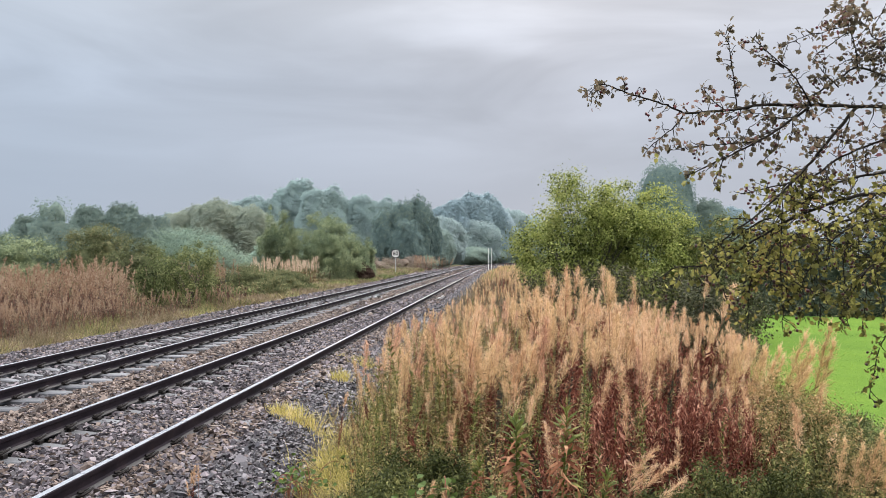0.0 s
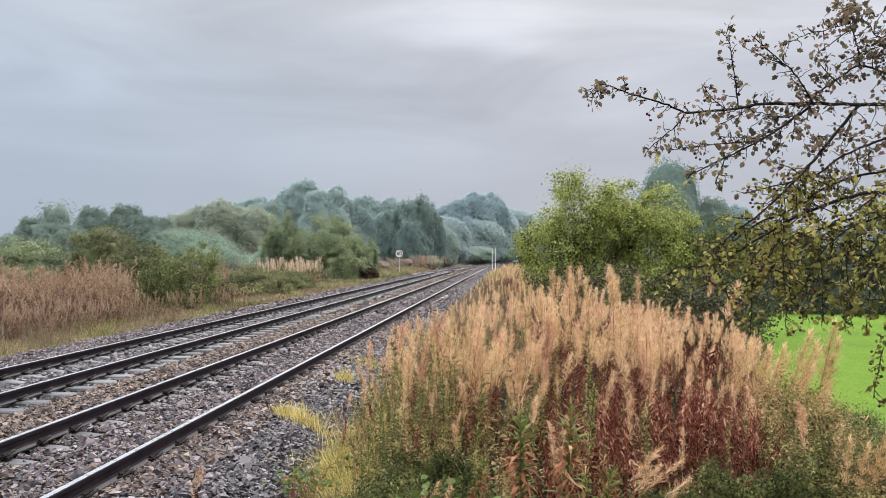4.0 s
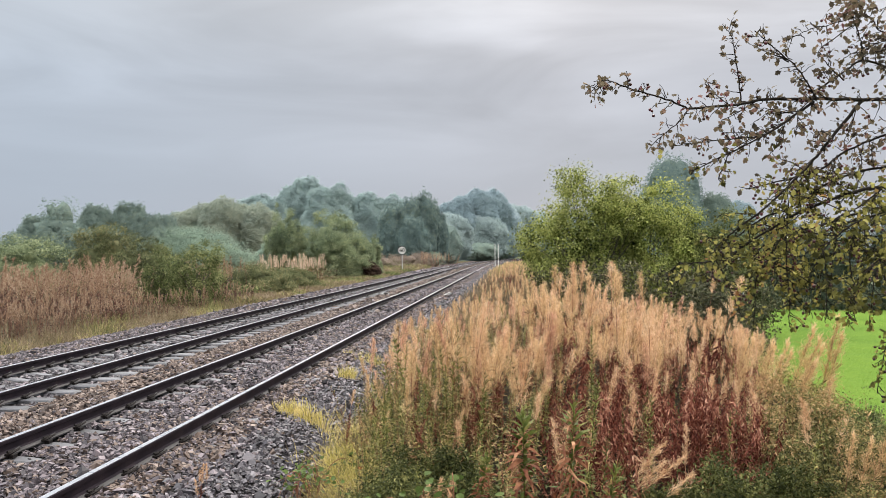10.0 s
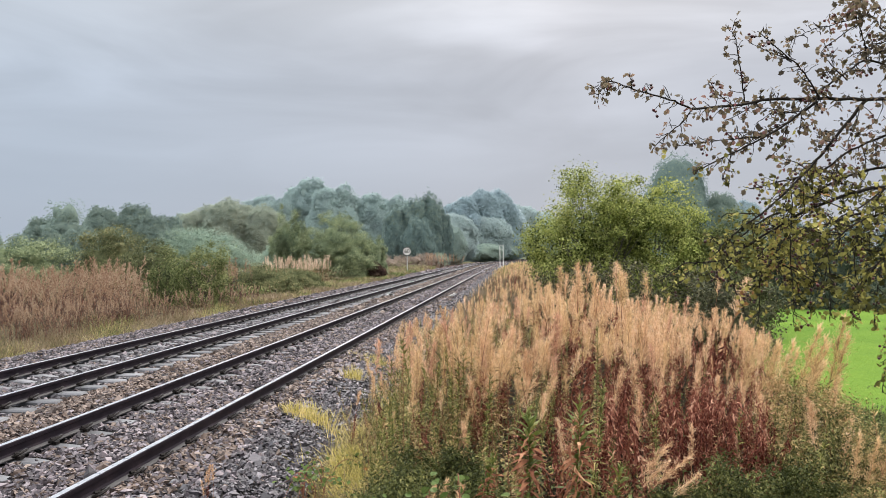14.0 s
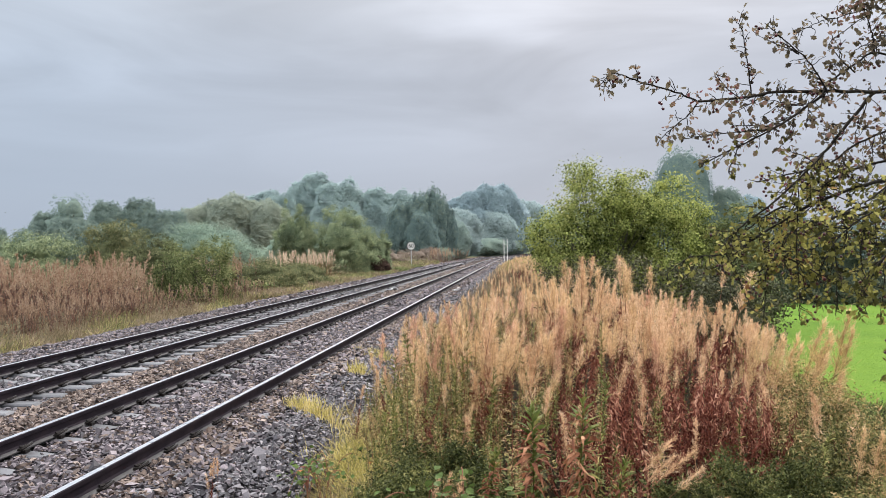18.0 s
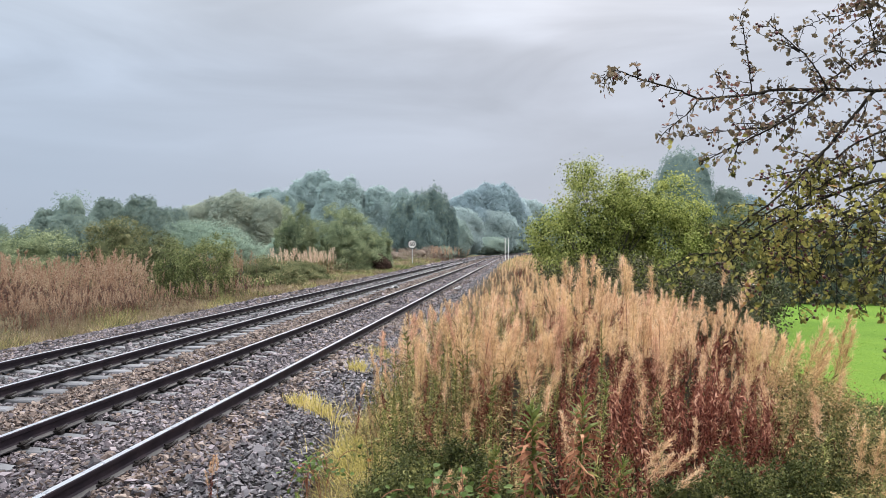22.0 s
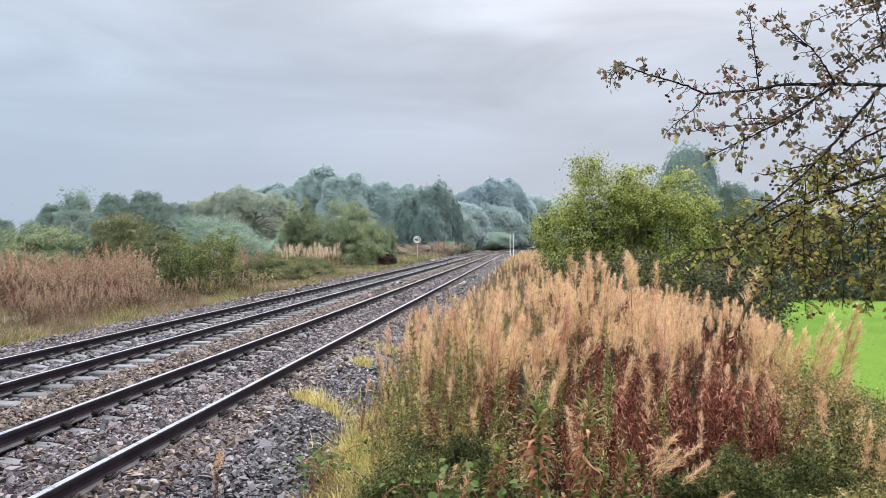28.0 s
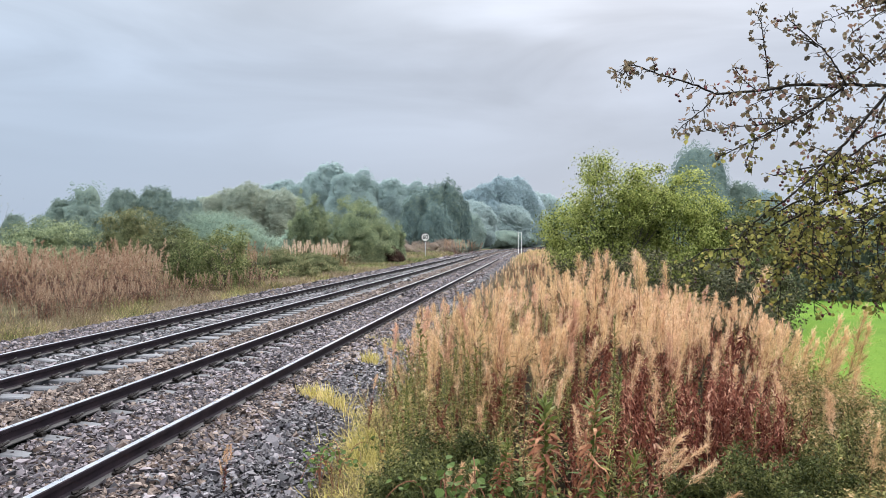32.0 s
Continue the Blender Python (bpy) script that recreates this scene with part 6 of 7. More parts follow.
# rain drops hanging from the twigs
ends = np.array([q[-1] for q in tw_P if q[-1][2] < 2.0])
ends = ends[g.permutation(len(ends))[:110]]
tagged(part("hanging_water", scatter((ICO_V * np.array([1, 1, 1.25]), ICO_F), ends - HAW - np.array([0, 0, 0.006]), turns(g, len(ends)), g.uniform(0.0025, 0.004, len(ends))), M_DROP, haw, "clear hanging water drops", smooth=True), kind="stuff")

# ---- bushes and trees east of the line ----
make_bush("sallow_bush", 2.85, 30.0, 5.0, 3.8, 5.3, L_BUSH, "tall yellow-green bush with upright bare stems showing", 61, 340, 150, 0.085, T_LEAF, 60, clump=0.085, hollow=0.45, sprays=9)
make_bush("sallow_bush", 4.9, 31.0, 5.0, 3.6, 5.3, L_BUSH, "broad yellow-green bush behind the willowherb", 62, 330, 150, 0.085, T_LEAF, 60, clump=0.085, hollow=0.45, sprays=7)
make_bush("sallow_bush", 7.4, 31.0, 3.6, 3.2, 4.2, L_OLIVE, "smaller yellow-green bush at the meadow side", 63, 220, 130, 0.085, T_LEAF, 40, clump=0.11, hollow=0.45, sprays=6)
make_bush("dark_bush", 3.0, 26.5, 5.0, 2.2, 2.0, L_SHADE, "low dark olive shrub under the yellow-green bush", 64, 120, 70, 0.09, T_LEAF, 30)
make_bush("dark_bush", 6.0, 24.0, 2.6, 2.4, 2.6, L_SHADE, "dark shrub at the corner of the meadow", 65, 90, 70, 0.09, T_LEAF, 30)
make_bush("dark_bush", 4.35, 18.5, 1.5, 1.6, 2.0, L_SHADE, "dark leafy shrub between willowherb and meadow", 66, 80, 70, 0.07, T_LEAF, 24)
make_bush("dark_bush", 2.4, 38.0, 3.0, 3.0, 3.2, L_OLIVE, "dark shrub beside the line behind the bush", 67, 80, 60, 0.12, T_LEAF, 24)

# ---- west side ----
make_bush("sallow_bush", -13.9, 36.0, 2.5, 2.4, 2.95, L_OLIVE, "rounded olive-green bush on the dry verge", 71, 150, 80, 0.085, T_LEAF, 40, clump=0.12)
make_bush("sallow_bush", -16.1, 37.5, 2.0, 2.0, 2.5, L_OLIVE, "pale green bush beside the rounded one", 72, 90, 70, 0.09, T_LEAF, 30)
make_bush("thicket_bush", -15.3, 71.0, 6.2, 5.0, 6.0, L_SALLOW, "dense grey-green sallow thicket beside the line", 73, 330, 150, 0.095, T_LEAF, 30, clump=0.12, sprays=8, dense=True)
make_bush("thicket_bush", -19.3, 70.0, 3.6, 3.6, 6.5, L_SALLOW, "pointed grey-green sallow at the thicket's end", 74, 260, 150, 0.095, T_LEAF, 30, clump=0.12, sprays=8, dense=True)
make_bush("thicket_bush", -12.6, 73.0, 2.4, 2.6, 4.0, L_SALLOW, "low grey-green sallow at the line's edge", 75, 120, 100, 0.115, T_LEAF, 20, clump=0.13, dense=True)
make_bush("scrub_bush", -37.5, 60.0, 9.0, 5.0, 4.2, L_SALLOW, "grey-green scrub behind the rusty weeds", 76, 220, 100, 0.13, T_LEAF, 20, dense=True)
make_bush("scrub_bush", -31.5, 62.0, 6.0, 4.0, 5.0, L_OLIVE_GREEN, "pale green scrub behind the rusty weeds", 77, 220, 100, 0.13, T_LEAF, 20, dense=True)
make_bush("scrub_bush", -26.0, 58.0, 5.0, 4.0, 3.5, L_OLIVE_GREEN, "olive green scrub behind the rounded bush", 78, 170, 90, 0.12, T_LEAF, 20, dense=True)
make_bush("scrub_bush", -41.0, 105.0, 14.0, 8.0, 6.5, L_PALE, "pale misty willow scrub in front of the woods", 79, 300, 100, 0.19, T_LEAF, 16, dense=True)
make_bush("scrub_bush", -20.0, 50.0, 3.0, 2.5, 2.2, L_HEDGE, "low bramble mound on the verge", 80, 140, 90, 0.09, T_LEAF, 16, dense=True)
make_bush("scrub_bush", -16.0, 47.0, 3.2, 2.4, 1.3, L_HEDGE, "low grey-green bramble mound beside the ballast", 82, 150, 90, 0.08, T_LEAF, 16, dense=True)

# far scrub: no mist stands before it, the leaf colours hold the haze
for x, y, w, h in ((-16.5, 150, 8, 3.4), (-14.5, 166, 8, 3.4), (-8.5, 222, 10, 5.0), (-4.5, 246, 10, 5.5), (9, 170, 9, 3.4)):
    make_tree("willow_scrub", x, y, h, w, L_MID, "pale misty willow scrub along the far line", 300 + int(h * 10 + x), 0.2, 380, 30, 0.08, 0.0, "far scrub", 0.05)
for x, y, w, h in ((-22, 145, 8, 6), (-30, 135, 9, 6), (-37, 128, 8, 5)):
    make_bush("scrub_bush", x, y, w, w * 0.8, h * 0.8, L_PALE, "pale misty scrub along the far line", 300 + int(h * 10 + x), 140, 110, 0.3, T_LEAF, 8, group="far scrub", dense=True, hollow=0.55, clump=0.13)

for i, (x, y, w, h, mat, label) in enumerate(((-16.6, 110.0, 5.0, 2.3, L_HEATH_PALE, "low rusty bramble mound beside the speed board"), (-15.2, 119.0, 5.0, 2.4, L_HEATH_PALE, "low rusty mound under the birches, pale with mist"), (-14.0, 128.0, 4.6, 2.4, L_HEATH_PALE, "low rusty bramble mound under the birches"),
                                              (-13.2, 137.0, 4.0, 2.4, L_PALE, "misty pale green bramble mound beside the far line"), (-12.2, 72.0, 1.5, 1.6, L_HEATH, "dark maroon bramble at the foot of the thicket"),
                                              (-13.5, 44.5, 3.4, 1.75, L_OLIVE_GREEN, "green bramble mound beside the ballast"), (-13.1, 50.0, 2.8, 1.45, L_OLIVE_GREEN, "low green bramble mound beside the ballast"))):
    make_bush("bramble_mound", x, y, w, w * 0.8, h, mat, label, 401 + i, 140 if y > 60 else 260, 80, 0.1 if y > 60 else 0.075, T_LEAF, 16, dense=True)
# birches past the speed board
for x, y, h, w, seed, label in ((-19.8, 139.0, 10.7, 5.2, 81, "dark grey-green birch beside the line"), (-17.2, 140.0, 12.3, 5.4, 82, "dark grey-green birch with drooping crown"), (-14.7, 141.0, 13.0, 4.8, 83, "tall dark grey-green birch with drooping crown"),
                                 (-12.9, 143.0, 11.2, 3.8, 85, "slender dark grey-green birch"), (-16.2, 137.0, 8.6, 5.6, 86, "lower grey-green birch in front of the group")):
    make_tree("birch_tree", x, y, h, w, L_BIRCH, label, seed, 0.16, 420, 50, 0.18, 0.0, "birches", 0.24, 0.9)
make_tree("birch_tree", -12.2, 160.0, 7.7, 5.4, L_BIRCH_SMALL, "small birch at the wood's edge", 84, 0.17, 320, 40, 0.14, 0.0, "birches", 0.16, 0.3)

# woods in the mist; their pale leaf colours alone stand in for it
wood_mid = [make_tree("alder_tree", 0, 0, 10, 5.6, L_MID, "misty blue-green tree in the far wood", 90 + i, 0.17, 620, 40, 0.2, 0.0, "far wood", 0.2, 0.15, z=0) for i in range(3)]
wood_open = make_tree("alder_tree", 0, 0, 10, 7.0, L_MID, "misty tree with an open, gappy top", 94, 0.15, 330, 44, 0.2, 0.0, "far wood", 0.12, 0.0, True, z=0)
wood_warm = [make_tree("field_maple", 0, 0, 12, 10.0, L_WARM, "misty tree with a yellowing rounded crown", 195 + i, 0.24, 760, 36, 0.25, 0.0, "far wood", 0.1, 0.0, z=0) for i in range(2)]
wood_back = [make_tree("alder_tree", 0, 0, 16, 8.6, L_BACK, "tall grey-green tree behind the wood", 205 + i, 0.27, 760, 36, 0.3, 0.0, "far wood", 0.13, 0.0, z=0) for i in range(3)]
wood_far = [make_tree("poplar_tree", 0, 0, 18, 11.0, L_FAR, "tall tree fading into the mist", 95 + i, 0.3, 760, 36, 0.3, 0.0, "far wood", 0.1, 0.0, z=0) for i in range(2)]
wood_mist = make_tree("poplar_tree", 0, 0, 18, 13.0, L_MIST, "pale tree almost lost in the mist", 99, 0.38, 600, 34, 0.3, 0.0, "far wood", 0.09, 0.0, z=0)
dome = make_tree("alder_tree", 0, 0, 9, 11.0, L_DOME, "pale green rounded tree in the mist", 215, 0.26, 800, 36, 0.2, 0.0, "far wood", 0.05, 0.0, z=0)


def put_tree(ob, x, y, h, base_h, used):
    s = h / base_h
    m = Matrix.Translation((x, y, float(ground_z(x, y)) - 0.1)) @ pose(0, 0, 0, 0, 0, (x * 37 + y * 11) % 50 - 25) @ Matrix.Scale(s, 4)
    if id(ob) not in used:
        used.add(id(ob))
        ob.matrix_basis = m
        return ob
    return copy_thing(ob, m)


used = set()
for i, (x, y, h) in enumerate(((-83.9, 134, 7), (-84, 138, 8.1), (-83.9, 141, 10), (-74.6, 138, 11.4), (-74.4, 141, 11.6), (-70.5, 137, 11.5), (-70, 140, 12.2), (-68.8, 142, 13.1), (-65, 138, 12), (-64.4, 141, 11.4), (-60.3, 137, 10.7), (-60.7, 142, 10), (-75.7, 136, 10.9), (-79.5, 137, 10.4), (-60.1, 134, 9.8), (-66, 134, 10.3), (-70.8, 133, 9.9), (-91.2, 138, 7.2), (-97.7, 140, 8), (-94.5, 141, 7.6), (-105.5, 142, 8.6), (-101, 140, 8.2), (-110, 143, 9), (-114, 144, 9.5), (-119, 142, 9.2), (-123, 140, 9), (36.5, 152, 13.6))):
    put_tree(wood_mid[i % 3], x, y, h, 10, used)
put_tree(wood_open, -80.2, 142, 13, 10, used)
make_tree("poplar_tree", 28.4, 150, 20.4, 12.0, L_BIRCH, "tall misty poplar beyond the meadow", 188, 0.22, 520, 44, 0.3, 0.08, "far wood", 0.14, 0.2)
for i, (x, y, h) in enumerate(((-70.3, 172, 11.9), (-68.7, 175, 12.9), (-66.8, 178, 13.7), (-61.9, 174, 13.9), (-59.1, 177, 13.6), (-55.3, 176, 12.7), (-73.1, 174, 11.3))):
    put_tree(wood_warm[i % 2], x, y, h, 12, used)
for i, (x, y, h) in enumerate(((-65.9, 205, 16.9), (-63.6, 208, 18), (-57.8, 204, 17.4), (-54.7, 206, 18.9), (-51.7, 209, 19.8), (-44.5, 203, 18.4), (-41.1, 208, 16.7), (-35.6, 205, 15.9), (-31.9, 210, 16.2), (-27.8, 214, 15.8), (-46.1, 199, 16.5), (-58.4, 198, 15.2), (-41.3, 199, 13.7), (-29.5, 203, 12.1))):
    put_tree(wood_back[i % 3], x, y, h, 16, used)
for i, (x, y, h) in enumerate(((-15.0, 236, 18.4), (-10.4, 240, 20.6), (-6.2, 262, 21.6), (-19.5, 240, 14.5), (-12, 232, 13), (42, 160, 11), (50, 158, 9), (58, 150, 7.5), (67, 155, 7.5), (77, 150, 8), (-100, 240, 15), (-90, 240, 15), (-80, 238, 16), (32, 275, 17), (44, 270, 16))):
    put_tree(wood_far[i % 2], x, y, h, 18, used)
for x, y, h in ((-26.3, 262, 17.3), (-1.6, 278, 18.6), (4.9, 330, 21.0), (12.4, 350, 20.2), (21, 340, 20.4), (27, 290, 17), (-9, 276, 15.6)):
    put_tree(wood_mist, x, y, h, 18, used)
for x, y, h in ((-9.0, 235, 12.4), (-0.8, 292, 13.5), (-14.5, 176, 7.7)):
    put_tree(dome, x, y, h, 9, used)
for i, (x, y, h) in enumerate(((14, 46, 5.2), (17, 47, 4.8), (20, 45.5, 5.4), (23, 47, 5.0), (26.5, 46, 5.6), (30, 47, 5.2), (34, 48, 5.5), (11, 48, 4.6))):
    make_bush("hedgerow_bush", x, y, 4.2, 3.2, h, L_HEDGE, "dark hedgerow shrub at the far side of the meadow", 140 + i, 150, 90, 0.11, T_LEAF, 14, group="meadow hedge", dense=True)
for i in range(9):
    make_bush("hedgerow_bush", 11.5 + 2.8 * i, 43.8 + 0.5 * (i % 2), 3.6, 2.2, (1.7, 2.1, 1.5)[i % 3], L_HEDGE, "low dark shrub at the foot of the meadow hedge", 440 + i, 130, 60, 0.1, T_LEAF, 18, group="meadow hedge")

# rusty weeds and dry grass west of the line
HERB_KINDS["rusty"] = dict(mat=L_HEATH, stem=M_STEM_RED, n=34, a=0.15, b=0.75, ln=0.13, plume=0.3, fluff=L_RUSTFLUFF)
for v in range(3):
    VARIANTS["rusty", v] = herb_parts(rng(180 + v), 1.5, 0.42, 0.05, 0.62, 46, 0.13, 0.06, 2)
    VARIANTS["rusty", v + 3] = herb_parts(rng(185 + v), 1.5, 0.25 + 0.1 * v, 0.1, 0.9, 50, 0.12, 0.07, 2)
g = rng(191)
rows = []
for i in range(820):
    y = 25.5 + 13 * g.random()
    xr = np.interp(y, (25, 28, 33, 39), (-14.2, -13.3, -15.6, -17.0))
    x = xr - 12.5 * g.random()
    rows.append(("rusty", int(g.integers(0, 6)), herb_pose(g, x, y, g.uniform(0.75, 1.35) + 0.25 * math.sin(x * 1.3) * math.cos(y * 0.9), 15)))
for i in range(260):
    y = 25.0 + 12 * g.random()
    rows.append(("rusty", int(g.integers(0, 6)), herb_pose(g, np.interp(y, (25, 28, 33, 39), (-14.2, -13.3, -15.6, -17.0)) - 11.5 * g.random(), y, g.uniform(0.4, 0.78), 14)))
for i in range(60):
    yy, cx = g.uniform(17, 40), -12.2 - abs(g.normal()) * 1.2
    for j in range(6):
        rows.append(("rusty", int(g.integers(3, 5)), herb_pose(g, cx + g.normal() * 0.22, yy + g.normal() * 0.3, g.uniform(0.25, 0.66), 12)))
for i in range(60):
    rows.append(("rusty", int(g.integers(0, 6)), herb_pose(g, -15.6 + g.normal() * 0.8, 42 + g.normal() * 1.5, g.uniform(0.9, 1.4), 6)))
for i in range(50):
    rows.append(("rusty", int(g.integers(0, 3)), herb_pose(g, -10.5 + g.normal() * 1.5, 116 + g.normal() * 4, g.uniform(1.2, 1.6), 8)))
for i in range(70):
    rows.append(("rusty", int(g.integers(0, 6)), herb_pose(g, g.uniform(-1.6, 1.6), g.uniform(48, 80), g.uniform(0.4, 0.85), 10)))
for i in range(34):
    yy = g.uniform(20.5, 29)
    cx = -12.6 - g.random() * np.interp(yy, (20, 29), (1.6, 3.2))
    for j in range(4):
        rows.append(("rusty", int(g.integers(3, 6)), herb_pose(g, cx + g.normal() * 0.14, yy + g.normal() * 0.2, g.uniform(0.35, 0.72), 9)))
herb_stuff("rusty_weeds", "bank of rusty brown willowherb and dock gone to seed", rows)
HERB_KINDS["pale"] = dict(HERB_KINDS["olive"], fluff=L_PALEFLUFF)
for v in range(5):
    VARIANTS["pale", v] = LITE["olive", v]
rows = [("pale", int(g.integers(0, 5)), herb_pose(g, -16.6 + g.uniform(-2.4, 2.2), 62 + g.normal() * 1.0, g.uniform(0.95, 1.5), 5)) for i in range(110)]
herb_stuff("plume_patch", "patch of tan willowherb plumes before the thicket", rows)

n = 2600
y = 14 + 75 * g.random(n) ** 1.7
x = -11.0 - np.abs(g.normal(size=n)) * np.interp(y, (14, 30, 60, 90), (2.6, 2.4, 2.2, 2.0))
q = np.sin(x * 1.9 + 0.7 * y) * np.sin(y * 0.8) + g.normal(size=n) * 0.4 > -0.35
x, y = x[q], y[q]
verge = thing("verge_grass", 0, 0, 0, "dry yellow-brown grass along the far verge", "grass", kind="stuff")
lush = np.sin(x * 1.3 + 0.5 * y) + np.sin(y * 0.9 + 1.7 * x) + g.normal(size=len(x)) * 0.6
for name, mat, q in (("dry_blades", L_STRAW, lush < 0.9), ("yellow_blades", L_VERGE, lush > 0.9), ("green_blades", L_OLIVE, lush > 1.2)):
    tagged(part(name, grass_tufts(g, x[q], y[q], ground_z(x[q], y[q]), 14, 0.28, 0.16, T_BLADE, 1.0), mat, verge), kind="stuff")
n = 3000
y = 36 + 75 * g.random(n) ** 1.2
x = -11.05 - g.random(n) ** 1.4 * np.interp(y, (36, 60, 110), (4.2, 5.0, 5.0))
pick = np.sin(x * 1.1 + 0.3 * y) * np.sin(y * 0.41 + 1.0) + g.normal(size=n) * 0.35
verge_b = thing("verge_sward", 0, 0, 0, "tussocky yellow and olive grass on the far verge", "grass", kind="stuff")
for name, mat, q in (("dry_blades", L_STRAW, pick > 0.05), ("green_blades", L_VERGE, (pick <= 0.05) & (pick > -0.2)), ("weed_leaves", L_OLIVE, pick <= -0.2)):
    tagged(part(name, grass_tufts(g, x[q], y[q], ground_z(x[q], y[q]), 14, np.repeat(np.interp(y[q], (40, 70, 100), (0.34, 0.4, 0.7)), 14), 0.24, (T_BLADE[0] * np.array([2.2, 1, 1]), T_BLADE[1]), 0.9), mat, verge_b), kind="stuff")
n = 900
y = 20 + 70 * g.random(n) ** 1.5
x = bank_left(y) + 0.1 + np.abs(g.normal(size=n)) * 1.6
verge2 = thing("bank_grass", 0, 0, 0, "straw-coloured grass along the near verge", "grass", kind="stuff")
tagged(part("blades", grass_tufts(g, x, y, ground_z(x, y), 18, 0.34, 0.16, T_BLADE, 0.7), L_STRAW, verge2), kind="stuff")
n = 900
y = 75 + 95 * g.random(n)
x = bend(y) - 1.75 + np.abs(g.normal(size=n)) * 2.0
tagged(part("far_blades", grass_tufts(g, x, y, ground_z(x, y), 14, 0.45, 0.4, (T_BLADE[0] * np.array([4.0, 1, 1]), T_BLADE[1]), 0.8), L_VERGE, verge2), kind="stuff")
rows = [("olive" if i % 3 else "red", int(g.integers(0, 5)), herb_pose(g, float(bank_left(yy)) + 0.3 + 3.6 * u, yy, (0.3 + 0.5 * min(1, u * 1.6)) * g.uniform(0.8, 1.2), 5)) for i, (yy, u) in enumerate(zip(20 + 80 * g.random(420) ** 1.4, g.random(420)))]
herb_stuff("verge_weeds", "tan and rusty weeds along the near verge", rows)

# rough weeds over the waste ground to the west
n = 1500
y = 40 + 85 * g.random(n) ** 1.2
x = np.interp(y, (40, 60, 125), (-13.0, -14.0, -12.5)) - np.abs(g.normal(size=n)) * np.interp(y, (40, 125), (7, 26))
k = np.repeat(np.arange(n), 26)
hh = g.uniform(0.35, 1.1, n) * np.interp(y, (40, 125), (0.8, 1.6))
P = np.stack([x[k] + g.normal(size=len(k)) * 0.5, y[k] + g.normal(size=len(k)) * 0.5, ground_z(x[k], y[k]) + g.random(len(k)) * hh[k]], 1)
O = unit(np.stack([g.normal(size=len(k)) * 0.6, g.normal(size=len(k)) * 0.6 - 0.3, np.ones(len(k))], 1))
rough = thing("waste_ground_weeds", 0, 0, 0, "rough olive and rusty weeds over waste ground", "weeds", kind="stuff")
for name, mat, lo, hi in (("olive_weeds", L_OLIVE, 0.0, 0.5), ("rusty_weeds", L_HEATH, 0.5, 0.68), ("straw_weeds", L_STRAW, 0.68, 1.0)):
    pick = (np.sin(x * 0.45 + 1.3) * np.sin(y * 0.23) * 0.5 + 0.5)[k]
    q = (pick >= lo) & (pick < hi)
    tagged(part(name, leaf_cloud(g, P[q], O[q], 0.17, T_LEAF, 0.1), mat, rough), kind="stuff")

# ---- lineside furniture ----
sx, sy = -11.75, 89.0
sz = float(ground_z(sx, sy))
sign = thing("speed_sign", sx, sy, sz, "round white speed board lettered 60 on a pale post", "sign")
part("post", cyl(0.045, 0.045, 0.0, 2.25 - sz, 10), M_GALV, sign, "pale galvanised post")


def disc(r0, r1, y0, y1, cz, n=28):
    th = np.arange(n) * 2 * math.pi / n
    ring = lambda r, y: np.stack([r * np.cos(th), np.full(n, y), cz + r * np.sin(th)], 1)
    j = np.arange(n)
    k = (j + 1) % n
    if r0 <= 0:
        V = np.concatenate([ring(r1, y0), ring(r1, y1)])
        return V, [np.stack([j, n + j, n + k, k], 1), j[None], (n + j)[None, ::-1]]
    V = np.concatenate([ring(r0, y0), ring(r1, y0), ring(r0, y1), ring(r1, y1)])
    return V, [np.stack([j, n + j, n + k, k], 1), np.stack([2 * n + j, 2 * n + k, 3 * n + k, 3 * n + j], 1), np.stack([n + j, 3 * n + j, 3 * n + k, n + k], 1), np.stack([j, k, 2 * n + k, 2 * n + j], 1)]


dz = 2.1 - sz
part("plate", disc(0, 0.45, -0.075, -0.05, dz), M_WHITE, sign, "round white plate")
part("rim", disc(0.405, 0.475, -0.085, -0.045, dz), M_BLACK, sign, "thin black rim")
tx = bpy.data.curves.new("numerals", 'FONT')
tx.body, tx.size, tx.align_x, tx.align_y, tx.extrude, tx.offset = "60", 0.6, 'CENTER', 'CENTER', 0.004, 0.012
tx.materials.append(M_BLACK)
tob = new("numerals", tx)
tob.parent = sign
tob.matrix_basis = pose(0, -0.082, dz, 90, 0, 0)
part("marker_stub", box(-0.75, -0.06, -0.05, -0.6, 0.06, 0.42, 0.03), M_BARK_GREY, sign, "short dark stump beside the post")

px, py = -2.2, 121.5
pz = float(ground_z(px, py))
mark = thing("signal_mast", px, py, pz, "slim white twin-post signal mast beside the line", "signal")
for dx in (-0.23, 0.24):
    part("post", cyl(0.055, 0.055, 0, 3.0 - pz, 10, dx, 0), M_WHITE, mark, "white painted post")
for h in (1.1, 2.3, 2.9):
    part("crossbar", box(-0.23, -0.02, h - pz - 0.02, 0.24, 0.02, h - pz + 0.02, 0.005), M_WHITE, mark)

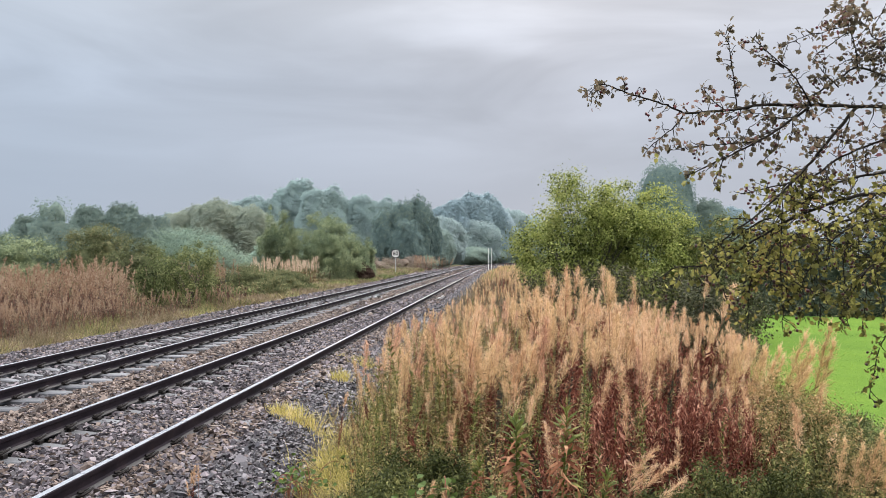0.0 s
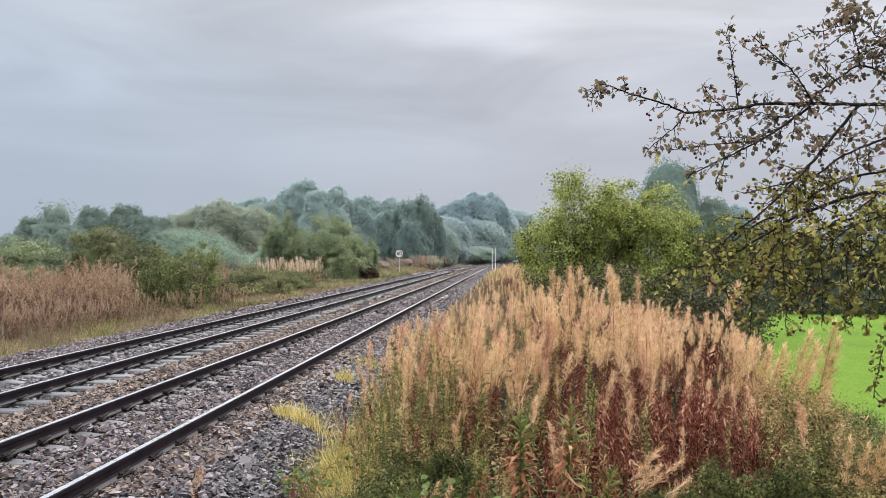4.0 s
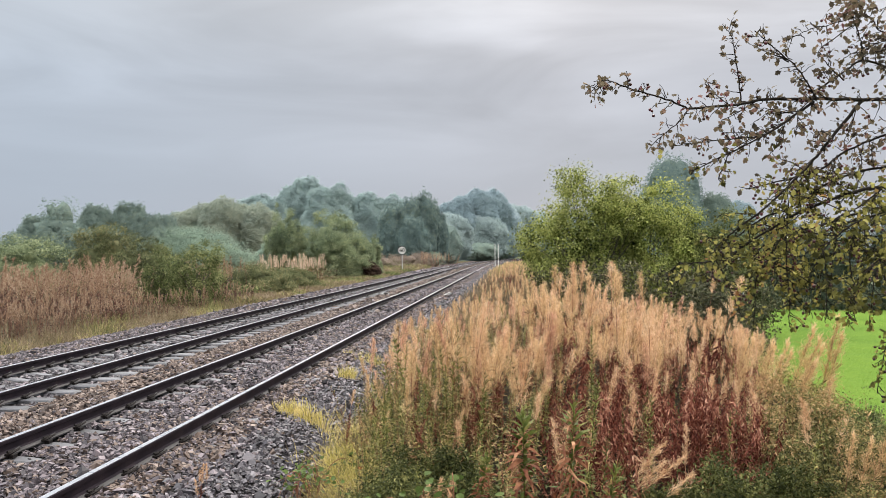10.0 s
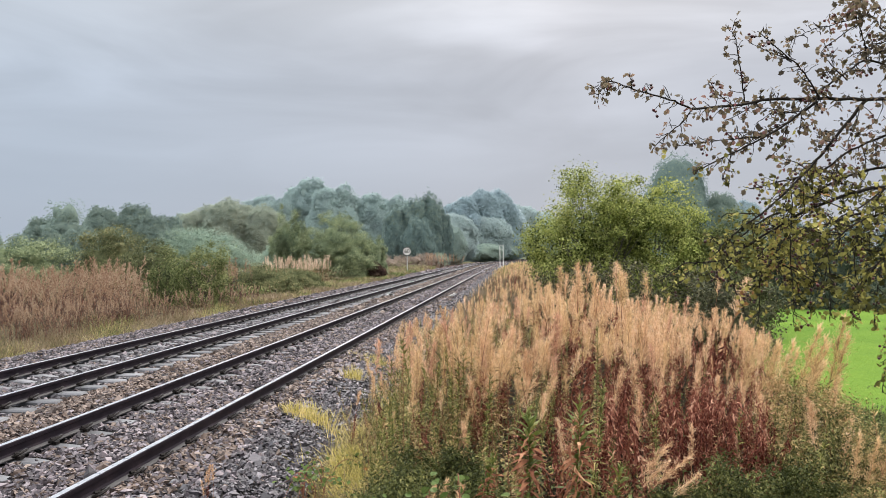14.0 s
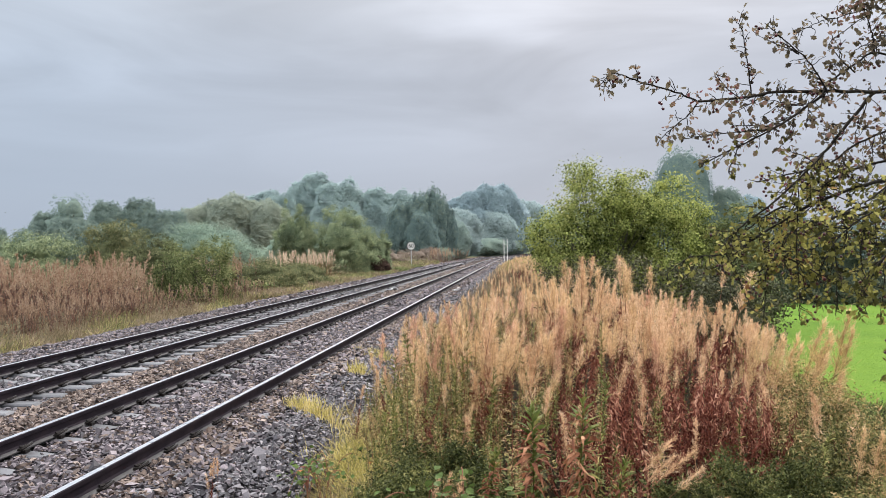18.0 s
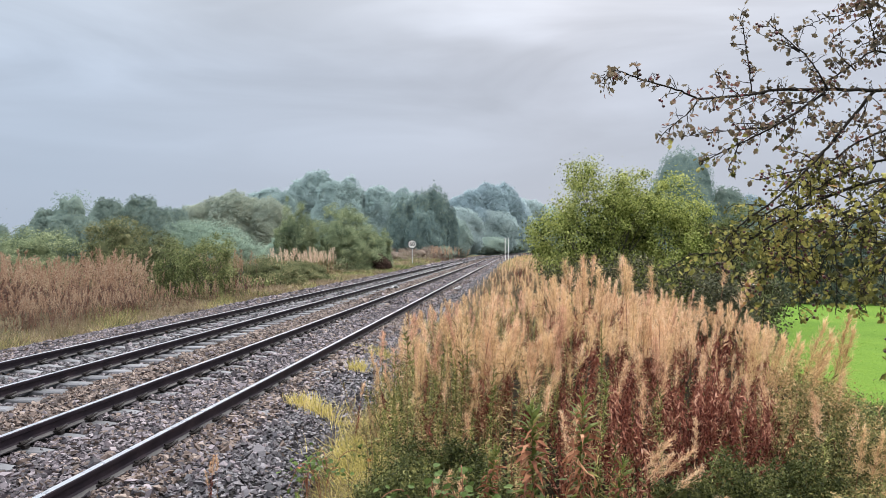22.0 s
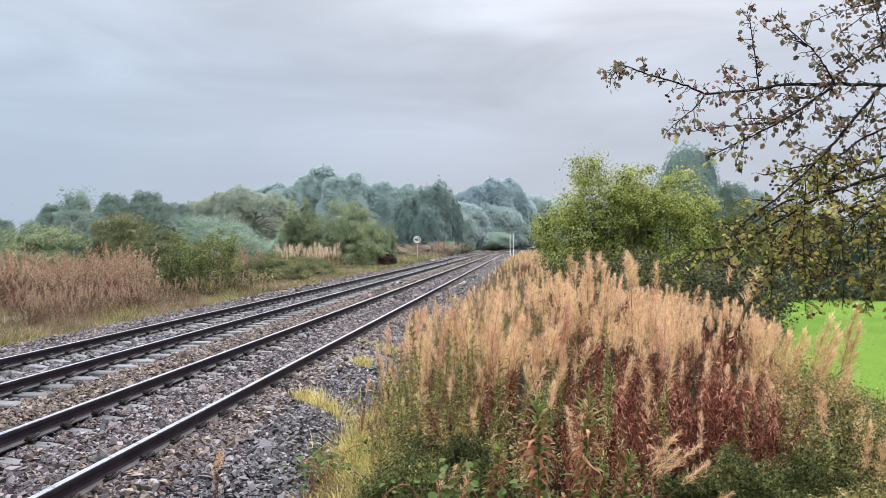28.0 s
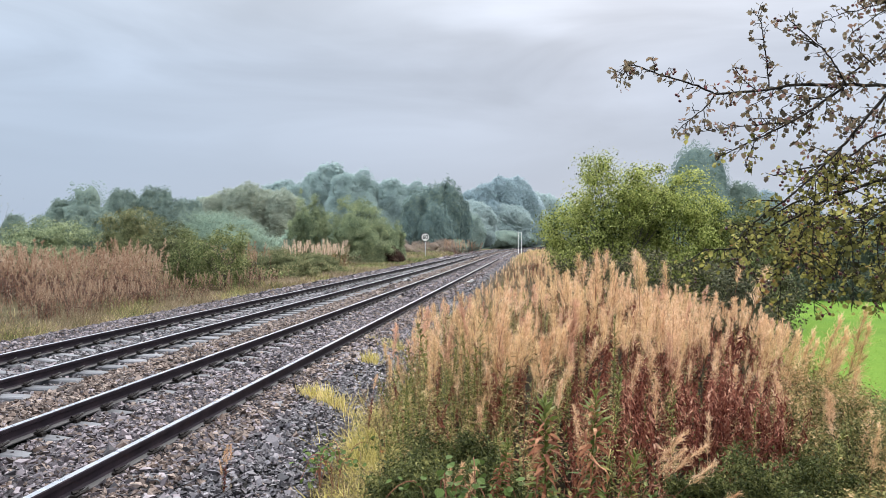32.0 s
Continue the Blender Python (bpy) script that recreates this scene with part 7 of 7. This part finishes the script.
box1 = thing("trough_lid", 0, 0, 0, "pale thin board lying beside the ballast", "board", m=pose(-3.02, 39.2, float(bed_z(-3.02, 39.2)) + 0.1, 0, 0, -1))
part("board", box(-0.06, -1.5, -0.015, 0.03, 1.2, 0.015, 0.005), M_SLAB, box1)
part("board", box(0.07, -1.6, -0.04, 0.14, 0.6, -0.005, 0.008), M_CONCRETE, box1, "dark weathered board")
cab = thing("cable_box", -5.92, 38.7, float(bed_z(-5.92, 38.7)) - 0.02, "small grey box between the two tracks", "box", m=pose(-5.92, 38.7, float(bed_z(-5.92, 38.7)) - 0.02, 0, 0, 12))
part("body", box(-0.16, -0.3, 0, 0.16, 0.3, 0.14, 0.03), M_PLASTIC, cab)
part("end_cap", box(-0.1, -0.42, 0, 0.1, -0.305, 0.17, 0.03), M_BLACK, cab)

# bare sapling on the far west
g = rng(201)
zx, zy = -28.7, 40.0
sap = thing("bare_sapling", zx, zy, float(ground_z(zx, zy)), "thin bare sapling with sparse twigs", "tree")
ends = np.stack([g.normal(size=40) * 1.1, g.normal(size=40) * 1.0, 3.0 + g.random(40) * 2.6], 1)
part("limbs", limbs_to(g, np.array([0, 0, 0.0]), ends, 0.018, 0.003, 0.6), M_BARK_GREY, sap)
pp = np.repeat(ends, 8, 0) * g.uniform(0.75, 1.0, (320, 1)) + g.normal(size=(320, 3)) * 0.12
part("leaves", leaf_cloud(g, pp, unit(pp), 0.07), L_OLIVE, sap)

lay_stones()


def motions():
    """Seed heads and the hawthorn's bough stir in a light air."""
    for i, ob in enumerate(bank_plants[::6]):
        m = ob.matrix_basis.copy()
        a, ph = 0.35 + 0.25 * (i % 3), i * 1.7
        walk(ob, [(t, m @ pose(0, 0, 0, a * math.sin(0.9 * t + ph), a * math.sin(0.7 * t + 2 * ph), 0)) for t in range(0, 33, 1)])
    m = haw.matrix_basis.copy()
    walk(haw, [(t, m @ pose(0, 0, 0, 0.06 * math.sin(0.8 * t), 0.05 * math.sin(1.1 * t + 1), 0.07 * math.sin(0.6 * t + 2))) for t in range(0, 33, 1)])


motions()
